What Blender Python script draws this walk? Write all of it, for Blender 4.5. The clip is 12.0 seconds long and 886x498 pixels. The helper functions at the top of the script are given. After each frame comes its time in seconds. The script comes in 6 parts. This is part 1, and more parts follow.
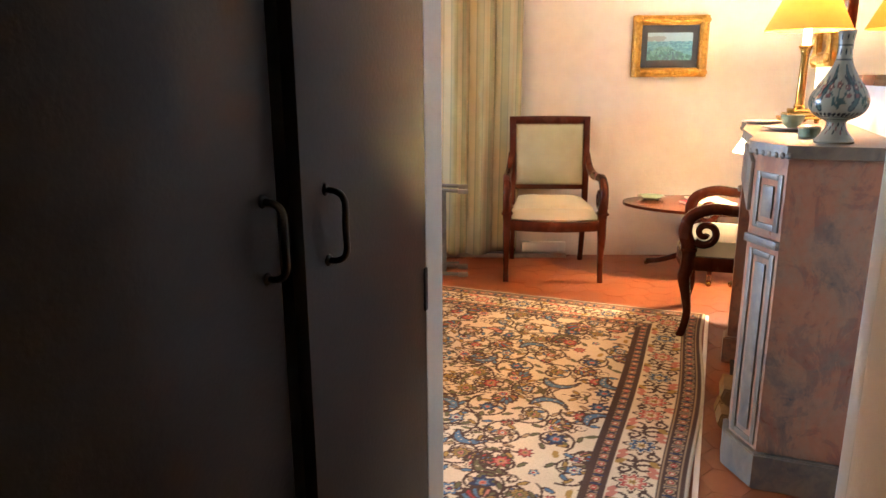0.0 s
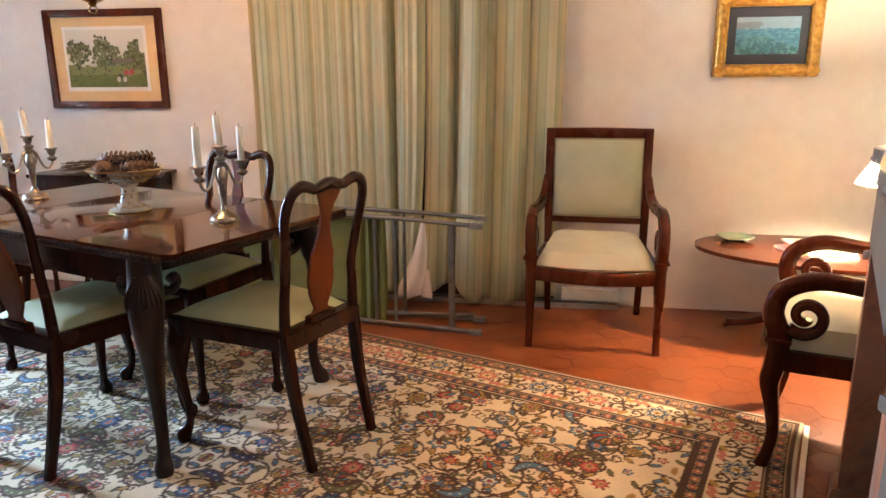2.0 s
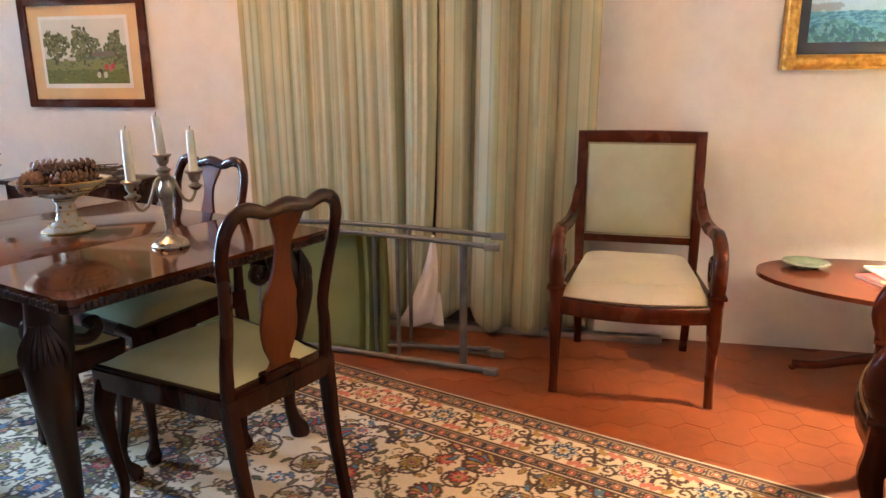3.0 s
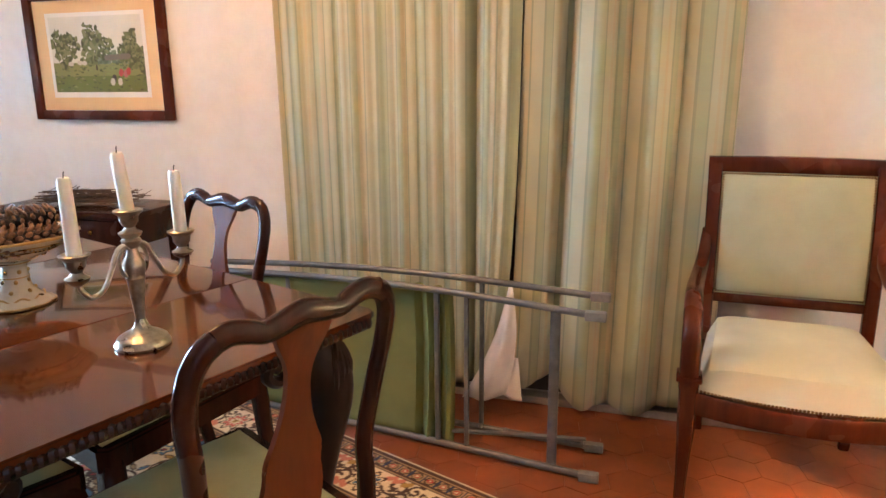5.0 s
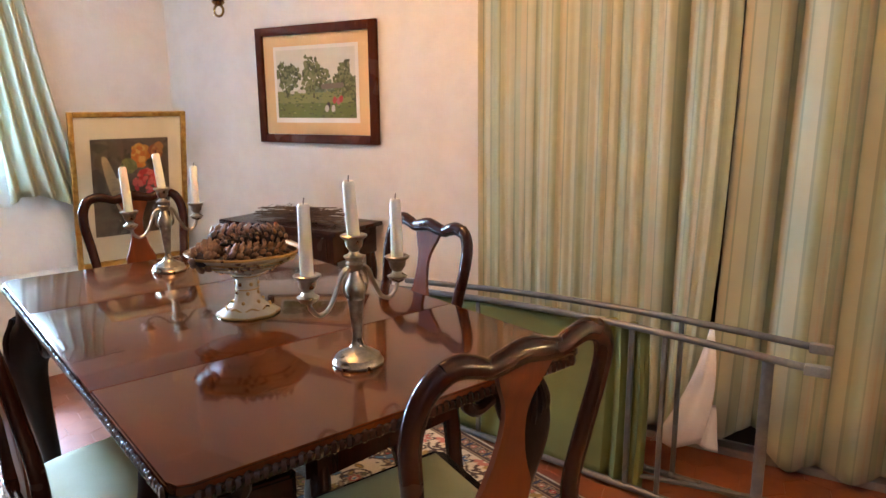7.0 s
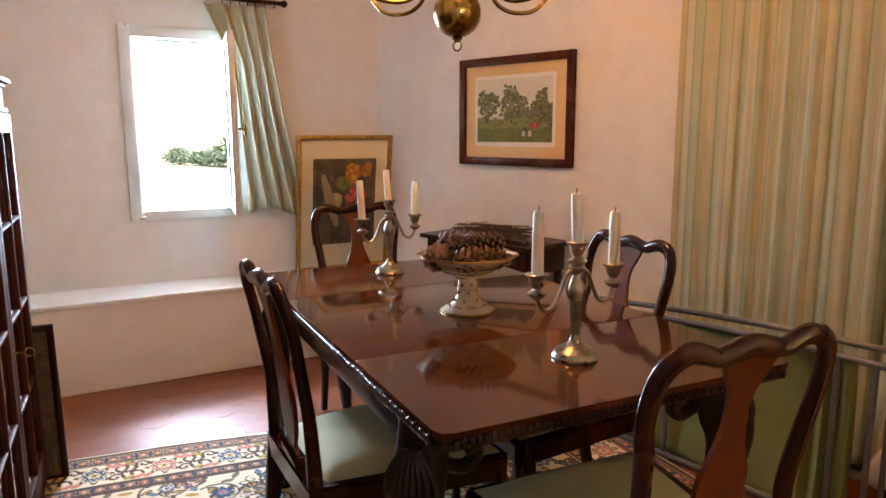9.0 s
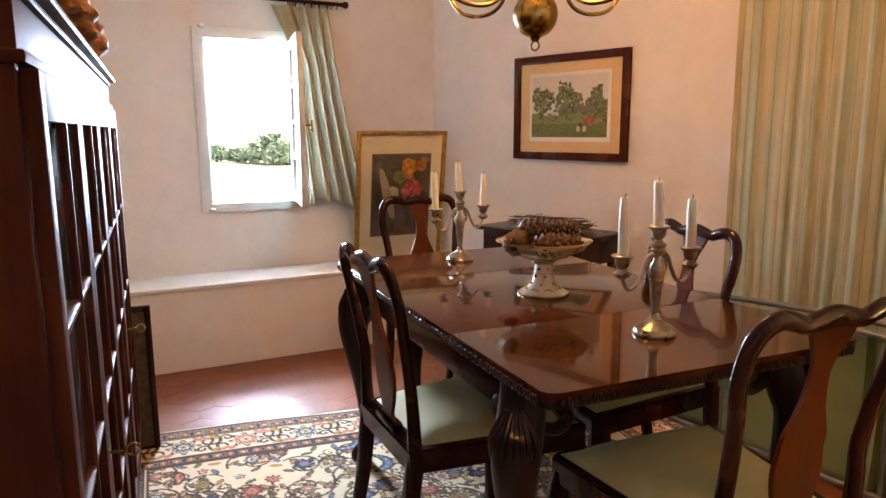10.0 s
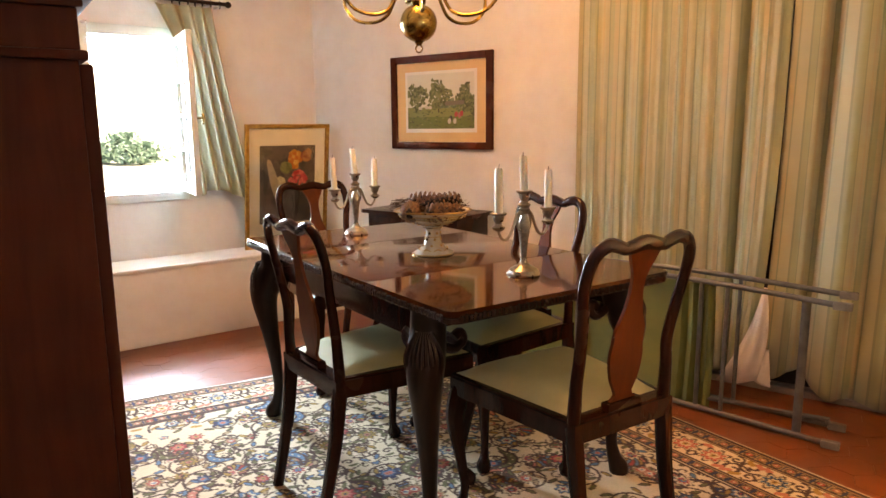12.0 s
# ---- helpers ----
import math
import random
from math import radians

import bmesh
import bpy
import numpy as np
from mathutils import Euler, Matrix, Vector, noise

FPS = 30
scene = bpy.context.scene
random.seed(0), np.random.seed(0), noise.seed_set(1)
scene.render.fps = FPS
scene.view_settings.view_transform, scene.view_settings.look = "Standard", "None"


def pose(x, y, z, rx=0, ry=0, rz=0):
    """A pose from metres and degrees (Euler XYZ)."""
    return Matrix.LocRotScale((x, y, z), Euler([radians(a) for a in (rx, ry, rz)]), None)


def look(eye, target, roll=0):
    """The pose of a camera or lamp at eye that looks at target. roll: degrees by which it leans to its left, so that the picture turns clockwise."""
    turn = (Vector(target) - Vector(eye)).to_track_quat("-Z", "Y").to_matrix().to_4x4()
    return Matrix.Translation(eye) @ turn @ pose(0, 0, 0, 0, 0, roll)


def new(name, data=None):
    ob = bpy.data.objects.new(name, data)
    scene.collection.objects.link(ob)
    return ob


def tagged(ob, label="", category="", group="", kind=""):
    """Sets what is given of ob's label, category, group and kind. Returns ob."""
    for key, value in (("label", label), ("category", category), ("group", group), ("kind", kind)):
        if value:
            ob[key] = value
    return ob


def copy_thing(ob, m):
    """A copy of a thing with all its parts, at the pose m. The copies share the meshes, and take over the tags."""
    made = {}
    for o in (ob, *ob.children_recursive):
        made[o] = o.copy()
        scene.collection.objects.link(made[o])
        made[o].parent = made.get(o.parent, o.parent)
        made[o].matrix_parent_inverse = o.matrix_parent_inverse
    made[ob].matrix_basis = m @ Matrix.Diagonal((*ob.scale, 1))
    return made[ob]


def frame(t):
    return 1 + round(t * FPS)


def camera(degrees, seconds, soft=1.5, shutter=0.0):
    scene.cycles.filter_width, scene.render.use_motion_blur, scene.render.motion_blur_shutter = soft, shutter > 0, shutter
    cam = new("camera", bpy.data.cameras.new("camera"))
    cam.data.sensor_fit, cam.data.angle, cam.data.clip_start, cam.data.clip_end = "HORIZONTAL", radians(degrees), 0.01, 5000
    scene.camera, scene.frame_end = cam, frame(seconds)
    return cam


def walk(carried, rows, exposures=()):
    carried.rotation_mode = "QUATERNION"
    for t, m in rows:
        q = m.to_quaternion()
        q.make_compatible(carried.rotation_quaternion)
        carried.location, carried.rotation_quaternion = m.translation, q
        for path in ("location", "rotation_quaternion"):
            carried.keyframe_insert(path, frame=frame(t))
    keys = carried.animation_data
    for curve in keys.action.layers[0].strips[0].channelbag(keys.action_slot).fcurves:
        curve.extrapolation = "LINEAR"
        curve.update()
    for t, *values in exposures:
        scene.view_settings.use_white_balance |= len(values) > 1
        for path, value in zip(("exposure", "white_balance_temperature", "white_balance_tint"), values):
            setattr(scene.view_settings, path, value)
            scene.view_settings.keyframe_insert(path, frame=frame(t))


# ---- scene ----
cam = camera(65.4, 12.0)
METRES, EYE, TILT, LEAN, TURN = 3.4, 1.24, 0.0, 0.0, 21.6
PATH = [
    (0, (0.877, 0.436, 1.233), (0.823, 2.376, 0.751), -0.3),
    (0.5, (0.989, 0.691, 1.235), (0.938, 2.631, 0.752), -0.2),
    (1, (1.119, 0.956, 1.216), (1.073, 2.896, 0.735), -0.3),
    (1.5, (1.208, 1.219, 1.217), (1.157, 3.159, 0.735), -0.4),
    (2, (1.26, 1.482, 1.219), (0.939, 3.398, 0.745), -0.3),
    (2.5, (1.305, 1.764, 1.212), (0.955, 3.675, 0.737), -0.4),
    (3, (1.283, 2.011, 1.2), (0.857, 3.906, 0.723), -0.4),
    (5, (1.028, 2.683, 1.23), (0.454, 4.539, 0.755), -0.5),
    (5.5, (0.99, 2.706, 1.231), (0.38, 4.552, 0.761), -0.5),
    (6, (0.964, 2.708, 1.236), (0.207, 4.5, 0.774), -0.6),
    (6.5, (0.954, 2.694, 1.24), (0.051, 4.425, 0.803), -0.5),
    (7, (0.946, 2.673, 1.25), (-0.079, 4.34, 0.84), -0.5),
    (9, (0.954, 2.453, 1.236), (-0.445, 3.843, 0.906), -0.1),
    (9.5, (0.968, 2.332, 1.221), (-0.472, 3.679, 0.889), -0.0),
    (10, (0.955, 2.244, 1.227), (-0.499, 3.574, 0.89), -0.2),
    (10.5, (0.934, 2.175, 1.219), (-0.52, 3.506, 0.884), -0.1),
    (11, (1.009, 2.02, 1.189), (-0.435, 3.362, 0.856), -0.0),
    (11.5, (1.096, 1.874, 1.194), (-0.249, 3.315, 0.855), -0.1),
    (12, (1.154, 1.865, 1.195), (-0.012, 3.452, 0.85), -0.5),
]
EXPOSURES = [(0.0, 1.70, 7700, 13), (1.5, 1.48, 7300, 11), (3.0, 1.41, 6600, 10), (5.5, 1.80, 6550, 8), (7.0, 1.54, 6900, 10), (9.0, 0.90, 9000, 22), (10.0, 0.94, 9400, 22), (12.0, 1.32, 10200, 19)]
walk(cam, [(t, look(eye, target, roll)) for t, eye, target, roll in PATH], EXPOSURES)


# ---- plan ----
def along(deg, d):
    return Vector((math.cos(radians(deg)) * d, math.sin(radians(deg)) * d, 0))


AX, AY = 160.0, 70.0            # directions of the back wall and of the side walls
WX = 74.0                       # direction of the window wall
NORTH = 5.24                    # inner face of the curtain wall
CORNER = Vector((-2.40, NORTH, 0))
JAMB_L, JAMB_R = Vector((0.837, 1.772, 0)), Vector((1.53, 1.52, 0))
RIGHT = Vector((3.25, NORTH, 0))
CEIL = 2.32
PASSAGE = 1.75


def meet(p, a, q, b):
    """Where the line through p in direction a meets the line through q in direction b."""
    u, v, w = along(a, 1), along(b, 1), q - p
    k = (w.x * v.y - w.y * v.x) / (u.x * v.y - u.y * v.x)
    return p + u * k


SW = meet(JAMB_L, AX, CORNER, WX)
SE = meet(JAMB_L, AX, RIGHT, AY)

# ---- light ----
world = bpy.data.worlds.new("sky")
scene.world = world
world.use_nodes = True
wn = world.node_tree
sky = wn.nodes.new("ShaderNodeTexSky")
sky.sky_type, sky.sun_disc = "NISHITA", False
sky.sun_elevation, sky.sun_rotation = radians(52), radians(60)
wn.links.new(sky.outputs[0], wn.nodes["Background"].inputs[0])
wn.nodes["Background"].inputs[1].default_value = 0.15


def lamp(name, kind, place, power, colour, size=0.05, target=None, size_y=None):
    data = bpy.data.lights.new(name, kind)
    data.energy, data.color = power, colour
    if kind == "AREA":
        data.size = size
        if size_y:
            data.shape, data.size_y = "RECTANGLE", size_y
    elif kind == "POINT":
        data.shadow_soft_size = size
    ob = new(name, data)
    ob.matrix_world = look(place, target) if target is not None else pose(*place)
    return ob


sun = bpy.data.lights.new("sun", "SUN")
sun.energy, sun.angle, sun.color = 4.0, radians(0.6), (1.0, 0.95, 0.86)
new("sun", sun).matrix_world = look((8.6, 5.0, 12.7), (0, 0, 0))

WARM = (1.0, 0.63, 0.36)
SOFTWARM = (1.0, 0.77, 0.56)
win_mid = CORNER + along(WX, -1.14) + Vector((0, 0, 1.28))
win_out = along(WX + 90, 1)
lamp("window_daylight", "AREA", win_mid + win_out * 0.80 + Vector((0, 0, 0.02)), 240.0, (0.34, 0.61, 0.97), 1.1, win_mid - win_out * 2.2 - Vector((0, 0, 1.0)), 1.1)
lamp("window_high_sky", "AREA", win_mid + win_out * 0.80 + Vector((0, 0, 0.33)), 120.0, (0.42, 0.60, 1.0), 0.50, win_mid - win_out * 0.55 - Vector((0, 0, 1.0)), 0.12)
lamp("mantel_lamp_bulb", "POINT", (2.25, 3.29, 1.50), 21.0, WARM, 0.04)
lamp("reading_lamp_bulb", "POINT", (2.60, 4.47, 0.905), 72.0, SOFTWARM, 0.03)
lamp("chandelier_bulb", "POINT", (-0.43, 3.88, 2.10), 19.0, (1.0, 0.53, 0.22), 0.09)


# ---- materials ----
def nodes_of(name):
    m = bpy.data.materials.new(name)
    m.use_nodes = True
    nt = m.node_tree
    return m, nt, nt.nodes["Principled BSDF"]


def add(nt, kind, **sets):
    n = nt.nodes.new(kind)
    for k, v in sets.items():
        if k == "operation":
            n.operation = v
        elif k == "blend":
            n.data_type, n.blend_type = "RGBA", v
        else:
            n.inputs[k].default_value = v
    return n


def ramp_of(nt, fac, stops):
    r = nt.nodes.new("ShaderNodeValToRGB")
    while len(r.color_ramp.elements) < len(stops):
        r.color_ramp.elements.new(0.5)
    for e, (p, c) in zip(r.color_ramp.elements, stops):
        e.position, e.color = p, (*c, 1)
    nt.links.new(fac, r.inputs[0])
    return r.outputs[0]


def coords(nt, scale=(1, 1, 1), where="Object"):
    tc = nt.nodes.new("ShaderNodeTexCoord")
    mp = nt.nodes.new("ShaderNodeMapping")
    mp.inputs["Scale"].default_value = scale
    nt.links.new(tc.outputs[where], mp.inputs[0])
    return mp.outputs[0]


def noise_of(nt, vec, scale, detail=4, rough=0.55, dist=0.0):
    n = add(nt, "ShaderNodeTexNoise", Scale=scale, Detail=detail, Roughness=rough, Distortion=dist)
    nt.links.new(vec, n.inputs["Vector"])
    return n.outputs["Fac"]


def mixed(nt, fac, a, b, blend="MIX"):
    n = add(nt, "ShaderNodeMix", blend=blend)
    for sock, v in ((n.inputs[0], fac), (n.inputs[6], a), (n.inputs[7], b)):
        if isinstance(v, (int, float)):
            sock.default_value = v
        elif isinstance(v, tuple):
            sock.default_value = (*v, 1)
        else:
            nt.links.new(v, sock)
    return n.outputs[2]


def bumped(nt, bsdf, height, strength, distance=0.01):
    b = add(nt, "ShaderNodeBump", Strength=strength, Distance=distance)
    nt.links.new(height, b.inputs["Height"])
    nt.links.new(b.outputs[0], bsdf.inputs["Normal"])


def rough_by(nt, bsdf, fac, lo, hi):
    r = add(nt, "ShaderNodeMapRange")
    nt.links.new(fac, r.inputs[0])
    r.inputs[1].default_value, r.inputs[2].default_value = 0.3, 0.7
    r.inputs[3].default_value, r.inputs[4].default_value = lo, hi
    nt.links.new(r.outputs[0], bsdf.inputs["Roughness"])


def plain(name, a, b, rough=0.5, metal=0.0, scale=14, fine=120, bump=0.15, coat=0.0, spread=0.06, where="Object"):
    """A surface of two near colours, mottled at two scales, with fine relief."""
    m, nt, p = nodes_of(name)
    v = coords(nt, where=where)
    n1, n2 = noise_of(nt, v, scale, 5), noise_of(nt, v, fine, 3)
    c = ramp_of(nt, n1, [(0.35, a), (0.65, b)])
    c2 = mixed(nt, 0.25, c, ramp_of(nt, n2, [(0.3, a), (0.7, b)]))
    nt.links.new(c2, p.inputs["Base Color"])
    p.inputs["Metallic"].default_value = metal
    p.inputs["Coat Weight"].default_value = coat
    rough_by(nt, p, n1, max(0.02, rough - spread), min(1, rough + spread))
    if bump:
        bumped(nt, p, n2, bump, 0.004)
    return m


def timber(name, dark, light, rough=0.28, stretch=(1, 1, 0.1), scale=26, coat=0.16, bump=0.06):
    """Polished wood with long grain along one axis."""
    m, nt, p = nodes_of(name)
    v = coords(nt, stretch)
    n1, n2 = noise_of(nt, v, scale, 6, 0.6, 0.6), noise_of(nt, coords(nt), 3.5, 3)
    n3 = noise_of(nt, v, scale * 5, 3)
    mid = tuple((x + y) / 2 for x, y in zip(dark, light))
    c = ramp_of(nt, n1, [(0.3, dark), (0.5, mid), (0.72, light)])
    c = mixed(nt, 0.5, c, ramp_of(nt, n2, [(0.3, tuple(x * 0.55 for x in dark)), (0.7, light)]))
    nt.links.new(c, p.inputs["Base Color"])
    rough_by(nt, p, n2, rough - 0.06, rough + 0.08)
    p.inputs["Coat Weight"].default_value, p.inputs["Coat Roughness"].default_value = coat, 0.09 if coat < 0.4 else 0.035
    p.inputs["Specular IOR Level"].default_value = 0.13
    bumped(nt, p, n3, bump, 0.002)
    return m


def coloured(name, rough=0.6, grain=0.25, scale=400, bump=0.2, sheen=0.0, coat=0.0):
    """Takes its pattern from the mesh's own colours, with a weave or brush grain on top."""
    m, nt, p = nodes_of(name)
    at = nt.nodes.new("ShaderNodeAttribute")
    at.attribute_name = "tint"
    v = coords(nt)
    n1, n2 = noise_of(nt, v, scale, 2), noise_of(nt, v, 7, 4)
    c = mixed(nt, grain, at.outputs["Color"], ramp_of(nt, n1, [(0.3, (0.45, 0.45, 0.45)), (0.7, (1, 1, 1))]), "MULTIPLY")
    c = mixed(nt, 0.35, c, ramp_of(nt, n2, [(0.3, (0.72, 0.70, 0.66)), (0.65, (1, 1, 1))]), "MULTIPLY")
    nt.links.new(c, p.inputs["Base Color"])
    p.inputs["Roughness"].default_value = rough
    p.inputs["Sheen Weight"].default_value = sheen
    p.inputs["Coat Weight"].default_value = coat
    bumped(nt, p, n1, bump, 0.003)
    return m


def plaster_mat():
    m, nt, p = nodes_of("limewash")
    v = coords(nt)
    n1, n2, n3 = noise_of(nt, v, 1.3, 4), noise_of(nt, v, 9, 6, 0.65), noise_of(nt, v, 70, 4)
    c = ramp_of(nt, n1, [(0.3, (0.65, 0.62, 0.57)), (0.7, (0.74, 0.715, 0.67))])
    c = mixed(nt, 0.35, c, ramp_of(nt, n2, [(0.28, (0.60, 0.56, 0.51)), (0.6, (0.75, 0.725, 0.68))]))
    nt.links.new(c, p.inputs["Base Color"])
    p.inputs["Roughness"].default_value = 0.85
    h = mixed(nt, 0.3, n2, n3)
    bumped(nt, p, h, 0.35, 0.012)
    return m


def marble_mat(name, body, rust, grey, rough=0.3):
    m, nt, p = nodes_of(name)
    v = coords(nt, (1, 1, 0.75))
    n1, n2, n3 = noise_of(nt, v, 5.0, 9, 0.70, 0.5), noise_of(nt, v, 8, 9, 0.72, 0.7), noise_of(nt, v, 40, 4)
    c = ramp_of(nt, n1, [(0.34, grey), (0.45, body), (0.55, rust), (0.70, body)])
    c = mixed(nt, 0.42, c, ramp_of(nt, n2, [(0.38, (0.04, 0.042, 0.055)), (0.45, grey), (0.50, body), (0.72, (0.30, 0.215, 0.155))]))
    c = mixed(nt, 0.15, c, ramp_of(nt, n3, [(0.3, grey), (0.7, (0.32, 0.27, 0.22))]))
    nt.links.new(c, p.inputs["Base Color"])
    rough_by(nt, p, n2, rough - 0.05, rough + 0.12)
    bumped(nt, p, n3, 0.08, 0.002)
    return m


def stripe_mat():
    m, nt, p = nodes_of("striped_curtain_cloth")
    uv = nt.nodes.new("ShaderNodeUVMap")
    sp = nt.nodes.new("ShaderNodeSeparateXYZ")
    nt.links.new(uv.outputs[0], sp.inputs[0])
    d = add(nt, "ShaderNodeMath", operation="DIVIDE")
    nt.links.new(sp.outputs[0], d.inputs[0])
    d.inputs[1].default_value = 0.205
    f = add(nt, "ShaderNodeMath", operation="FRACT")
    nt.links.new(d.outputs[0], f.inputs[0])
    green, cream, peach, sage = (0.335, 0.355, 0.215), (0.42, 0.41, 0.265), (0.425, 0.375, 0.23), (0.265, 0.29, 0.185)
    bands = ((peach, 0.13), (sage, 0.03), (cream, 0.20), (sage, 0.045), (green, 0.17), (sage, 0.025), (cream, 0.11), (peach, 0.05), (cream, 0.09), (sage, 0.04), (green, 0.11))
    stops, at = [], 0.0
    for colour, wide in bands:
        stops += [(at + 0.004, colour), (at + wide - 0.004, colour)]
        at += wide
    c = ramp_of(nt, f.outputs[0], stops)
    v = coords(nt)
    n1, n2 = noise_of(nt, v, 6, 4), noise_of(nt, coords(nt, (1, 1, 0.2)), 220, 2)
    c = mixed(nt, 0.3, c, ramp_of(nt, n1, [(0.3, (0.7, 0.7, 0.66)), (0.7, (1, 1, 1))]), "MULTIPLY")
    nt.links.new(c, p.inputs["Base Color"])
    p.inputs["Roughness"].default_value = 0.62
    p.inputs["Sheen Weight"].default_value = 0.2
    bumped(nt, p, n2, 0.15, 0.002)
    return m


def glow_mat(name, colour, strength, base):
    m, nt, p = nodes_of(name)
    v = coords(nt)
    n1 = noise_of(nt, v, 60, 3)
    nt.links.new(ramp_of(nt, n1, [(0.3, tuple(x * 0.9 for x in base)), (0.7, base)]), p.inputs["Base Color"])
    p.inputs["Roughness"].default_value = 0.8
    p.inputs["Emission Color"].default_value = (*colour, 1)
    p.inputs["Emission Strength"].default_value = strength
    return m


def shade_mat(name, colour, glow, thin=0.16):
    """Thin lampshade paper: half of the bulb's light comes through it."""
    m, nt, p = nodes_of(name)
    v = coords(nt)
    c = ramp_of(nt, noise_of(nt, v, 40, 3), [(0.3, tuple(x * 0.92 for x in colour)), (0.7, colour)])
    nt.links.new(c, p.inputs["Base Color"])
    p.inputs["Roughness"].default_value = 0.8
    p.inputs["Emission Color"].default_value = (*colour, 1)
    p.inputs["Emission Strength"].default_value = glow
    tr = nt.nodes.new("ShaderNodeBsdfTranslucent")
    nt.links.new(c, tr.inputs[0])
    mx = nt.nodes.new("ShaderNodeMixShader")
    mx.inputs[0].default_value = thin
    nt.links.new(p.outputs[0], mx.inputs[1])
    nt.links.new(tr.outputs[0], mx.inputs[2])
    nt.links.new(mx.outputs[0], nt.nodes["Material Output"].inputs[0])
    return m


def glass_mat():
    m, nt, p = nodes_of("window_glass")
    p.inputs["Transmission Weight"].default_value = 1.0
    p.inputs["Roughness"].default_value = 0.01
    p.inputs["IOR"].default_value = 1.45
    p.inputs["Base Color"].default_value = (0.93, 0.97, 0.96, 1)
    return m


MAHOGANY = timber("mahogany", (0.010, 0.0035, 0.0025), (0.045, 0.012, 0.006), 0.22, coat=0.14)
MAHOGANY_RED = timber("red_mahogany", (0.026, 0.006, 0.003), (0.10, 0.021, 0.008), 0.24, coat=0.14)
SPLAT = timber("figured_mahogany", (0.055, 0.0115, 0.003), (0.145, 0.032, 0.0065), 0.38, coat=0.08)
TABLETOP = timber("table_veneer", (0.020, 0.0048, 0.0014), (0.100, 0.0235, 0.0045), 0.13, (0.35, 1, 1), 9, 0.42, 0.012)
DARKWOOD = timber("dark_carved_wood", (0.008, 0.004, 0.003), (0.032, 0.013, 0.008), 0.37)
CABINET = timber("cabinet_mahogany", (0.030, 0.0085, 0.005), (0.088, 0.023, 0.012), 0.5, coat=0.0)
CABINET.node_tree.nodes["Principled BSDF"].inputs["Specular IOR Level"].default_value = 0.06
CLOSET = plain("dark_grey_door_paint", (0.034, 0.027, 0.0215), (0.052, 0.042, 0.033), 0.40, scale=5, bump=0.12)
CLOSET.node_tree.nodes["Principled BSDF"].inputs["Specular IOR Level"].default_value = 0.2
BLACKIRON = plain("black_iron", (0.012, 0.011, 0.01), (0.03, 0.026, 0.022), 0.4, 0.7, bump=0.1)
PLASTER = plaster_mat()
WHITEWOOD = plain("white_gloss_paint", (0.53, 0.56, 0.52), (0.64, 0.67, 0.63), 0.38, scale=7, bump=0.08)
CEILING = plain("ceiling_paint", (0.62, 0.59, 0.55), (0.72, 0.69, 0.65), 0.9, scale=2, bump=0.2)
TILE = plain("terracotta_tile", (0.145, 0.034, 0.0100), (0.255, 0.066, 0.0200), 0.37, scale=4, fine=30, bump=0.0, spread=0.05)
GROUT = plain("tile_joint", (0.12, 0.031, 0.0105), (0.165, 0.043, 0.0145), 0.7, scale=12, bump=0.3)
MARBLE = marble_mat("rust_marble", (0.34, 0.18, 0.108), (0.46, 0.13, 0.05), (0.060, 0.064, 0.075))
MARBLE_PALE = marble_mat("grey_marble", (0.145, 0.118, 0.086), (0.165, 0.105, 0.066), (0.062, 0.063, 0.066), 0.42)
STRIPES = stripe_mat()
LINING = plain("white_lining", (0.70, 0.65, 0.61), (0.80, 0.76, 0.72), 0.85, scale=9, fine=300)
SAGE = plain("sage_upholstery", (0.38, 0.38, 0.19), (0.48, 0.48, 0.26), 0.75, scale=5, fine=350, bump=0.25)
# sage cloth of the armchair backs, with their shade put into the colour
PADCLOTH = plain("shaded_grey_sage", (0.31, 0.315, 0.205), (0.39, 0.395, 0.265), 0.75, scale=5, fine=350, bump=0.25)
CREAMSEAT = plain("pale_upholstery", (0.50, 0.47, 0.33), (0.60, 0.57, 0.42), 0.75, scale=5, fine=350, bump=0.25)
STUDS = plain("antique_nails", (0.10, 0.055, 0.02), (0.24, 0.15, 0.06), 0.35, 0.8, bump=0)
PEWTER = plain("tarnished_silver", (0.22, 0.19, 0.145), (0.42, 0.37, 0.29), 0.31, 0.95, scale=30, bump=0.08)
BRASS = plain("old_brass", (0.22, 0.13, 0.035), (0.45, 0.29, 0.09), 0.24, 1.0, scale=12, bump=0.04)
BRIGHTBRASS = plain("polished_brass", (0.50, 0.32, 0.09), (0.72, 0.49, 0.17), 0.25, 1.0, scale=12, bump=0.03)
GILT = plain("gilt_gesso", (0.32, 0.16, 0.035), (0.62, 0.37, 0.10), 0.34, 0.85, scale=40, bump=0.5)
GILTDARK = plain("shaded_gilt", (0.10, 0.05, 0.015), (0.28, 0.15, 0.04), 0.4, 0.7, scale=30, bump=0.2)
WAX = plain("candle_wax", (0.72, 0.67, 0.52), (0.80, 0.76, 0.63), 0.45, scale=20, bump=0.06)
WAX.node_tree.nodes["Principled BSDF"].inputs["Subsurface Weight"].default_value = 0.3
WAX.node_tree.nodes["Principled BSDF"].inputs["Subsurface Radius"].default_value = (0.012, 0.008, 0.004)
WICK = plain("burnt_wick", (0.01, 0.009, 0.008), (0.03, 0.025, 0.02), 0.9, bump=0)
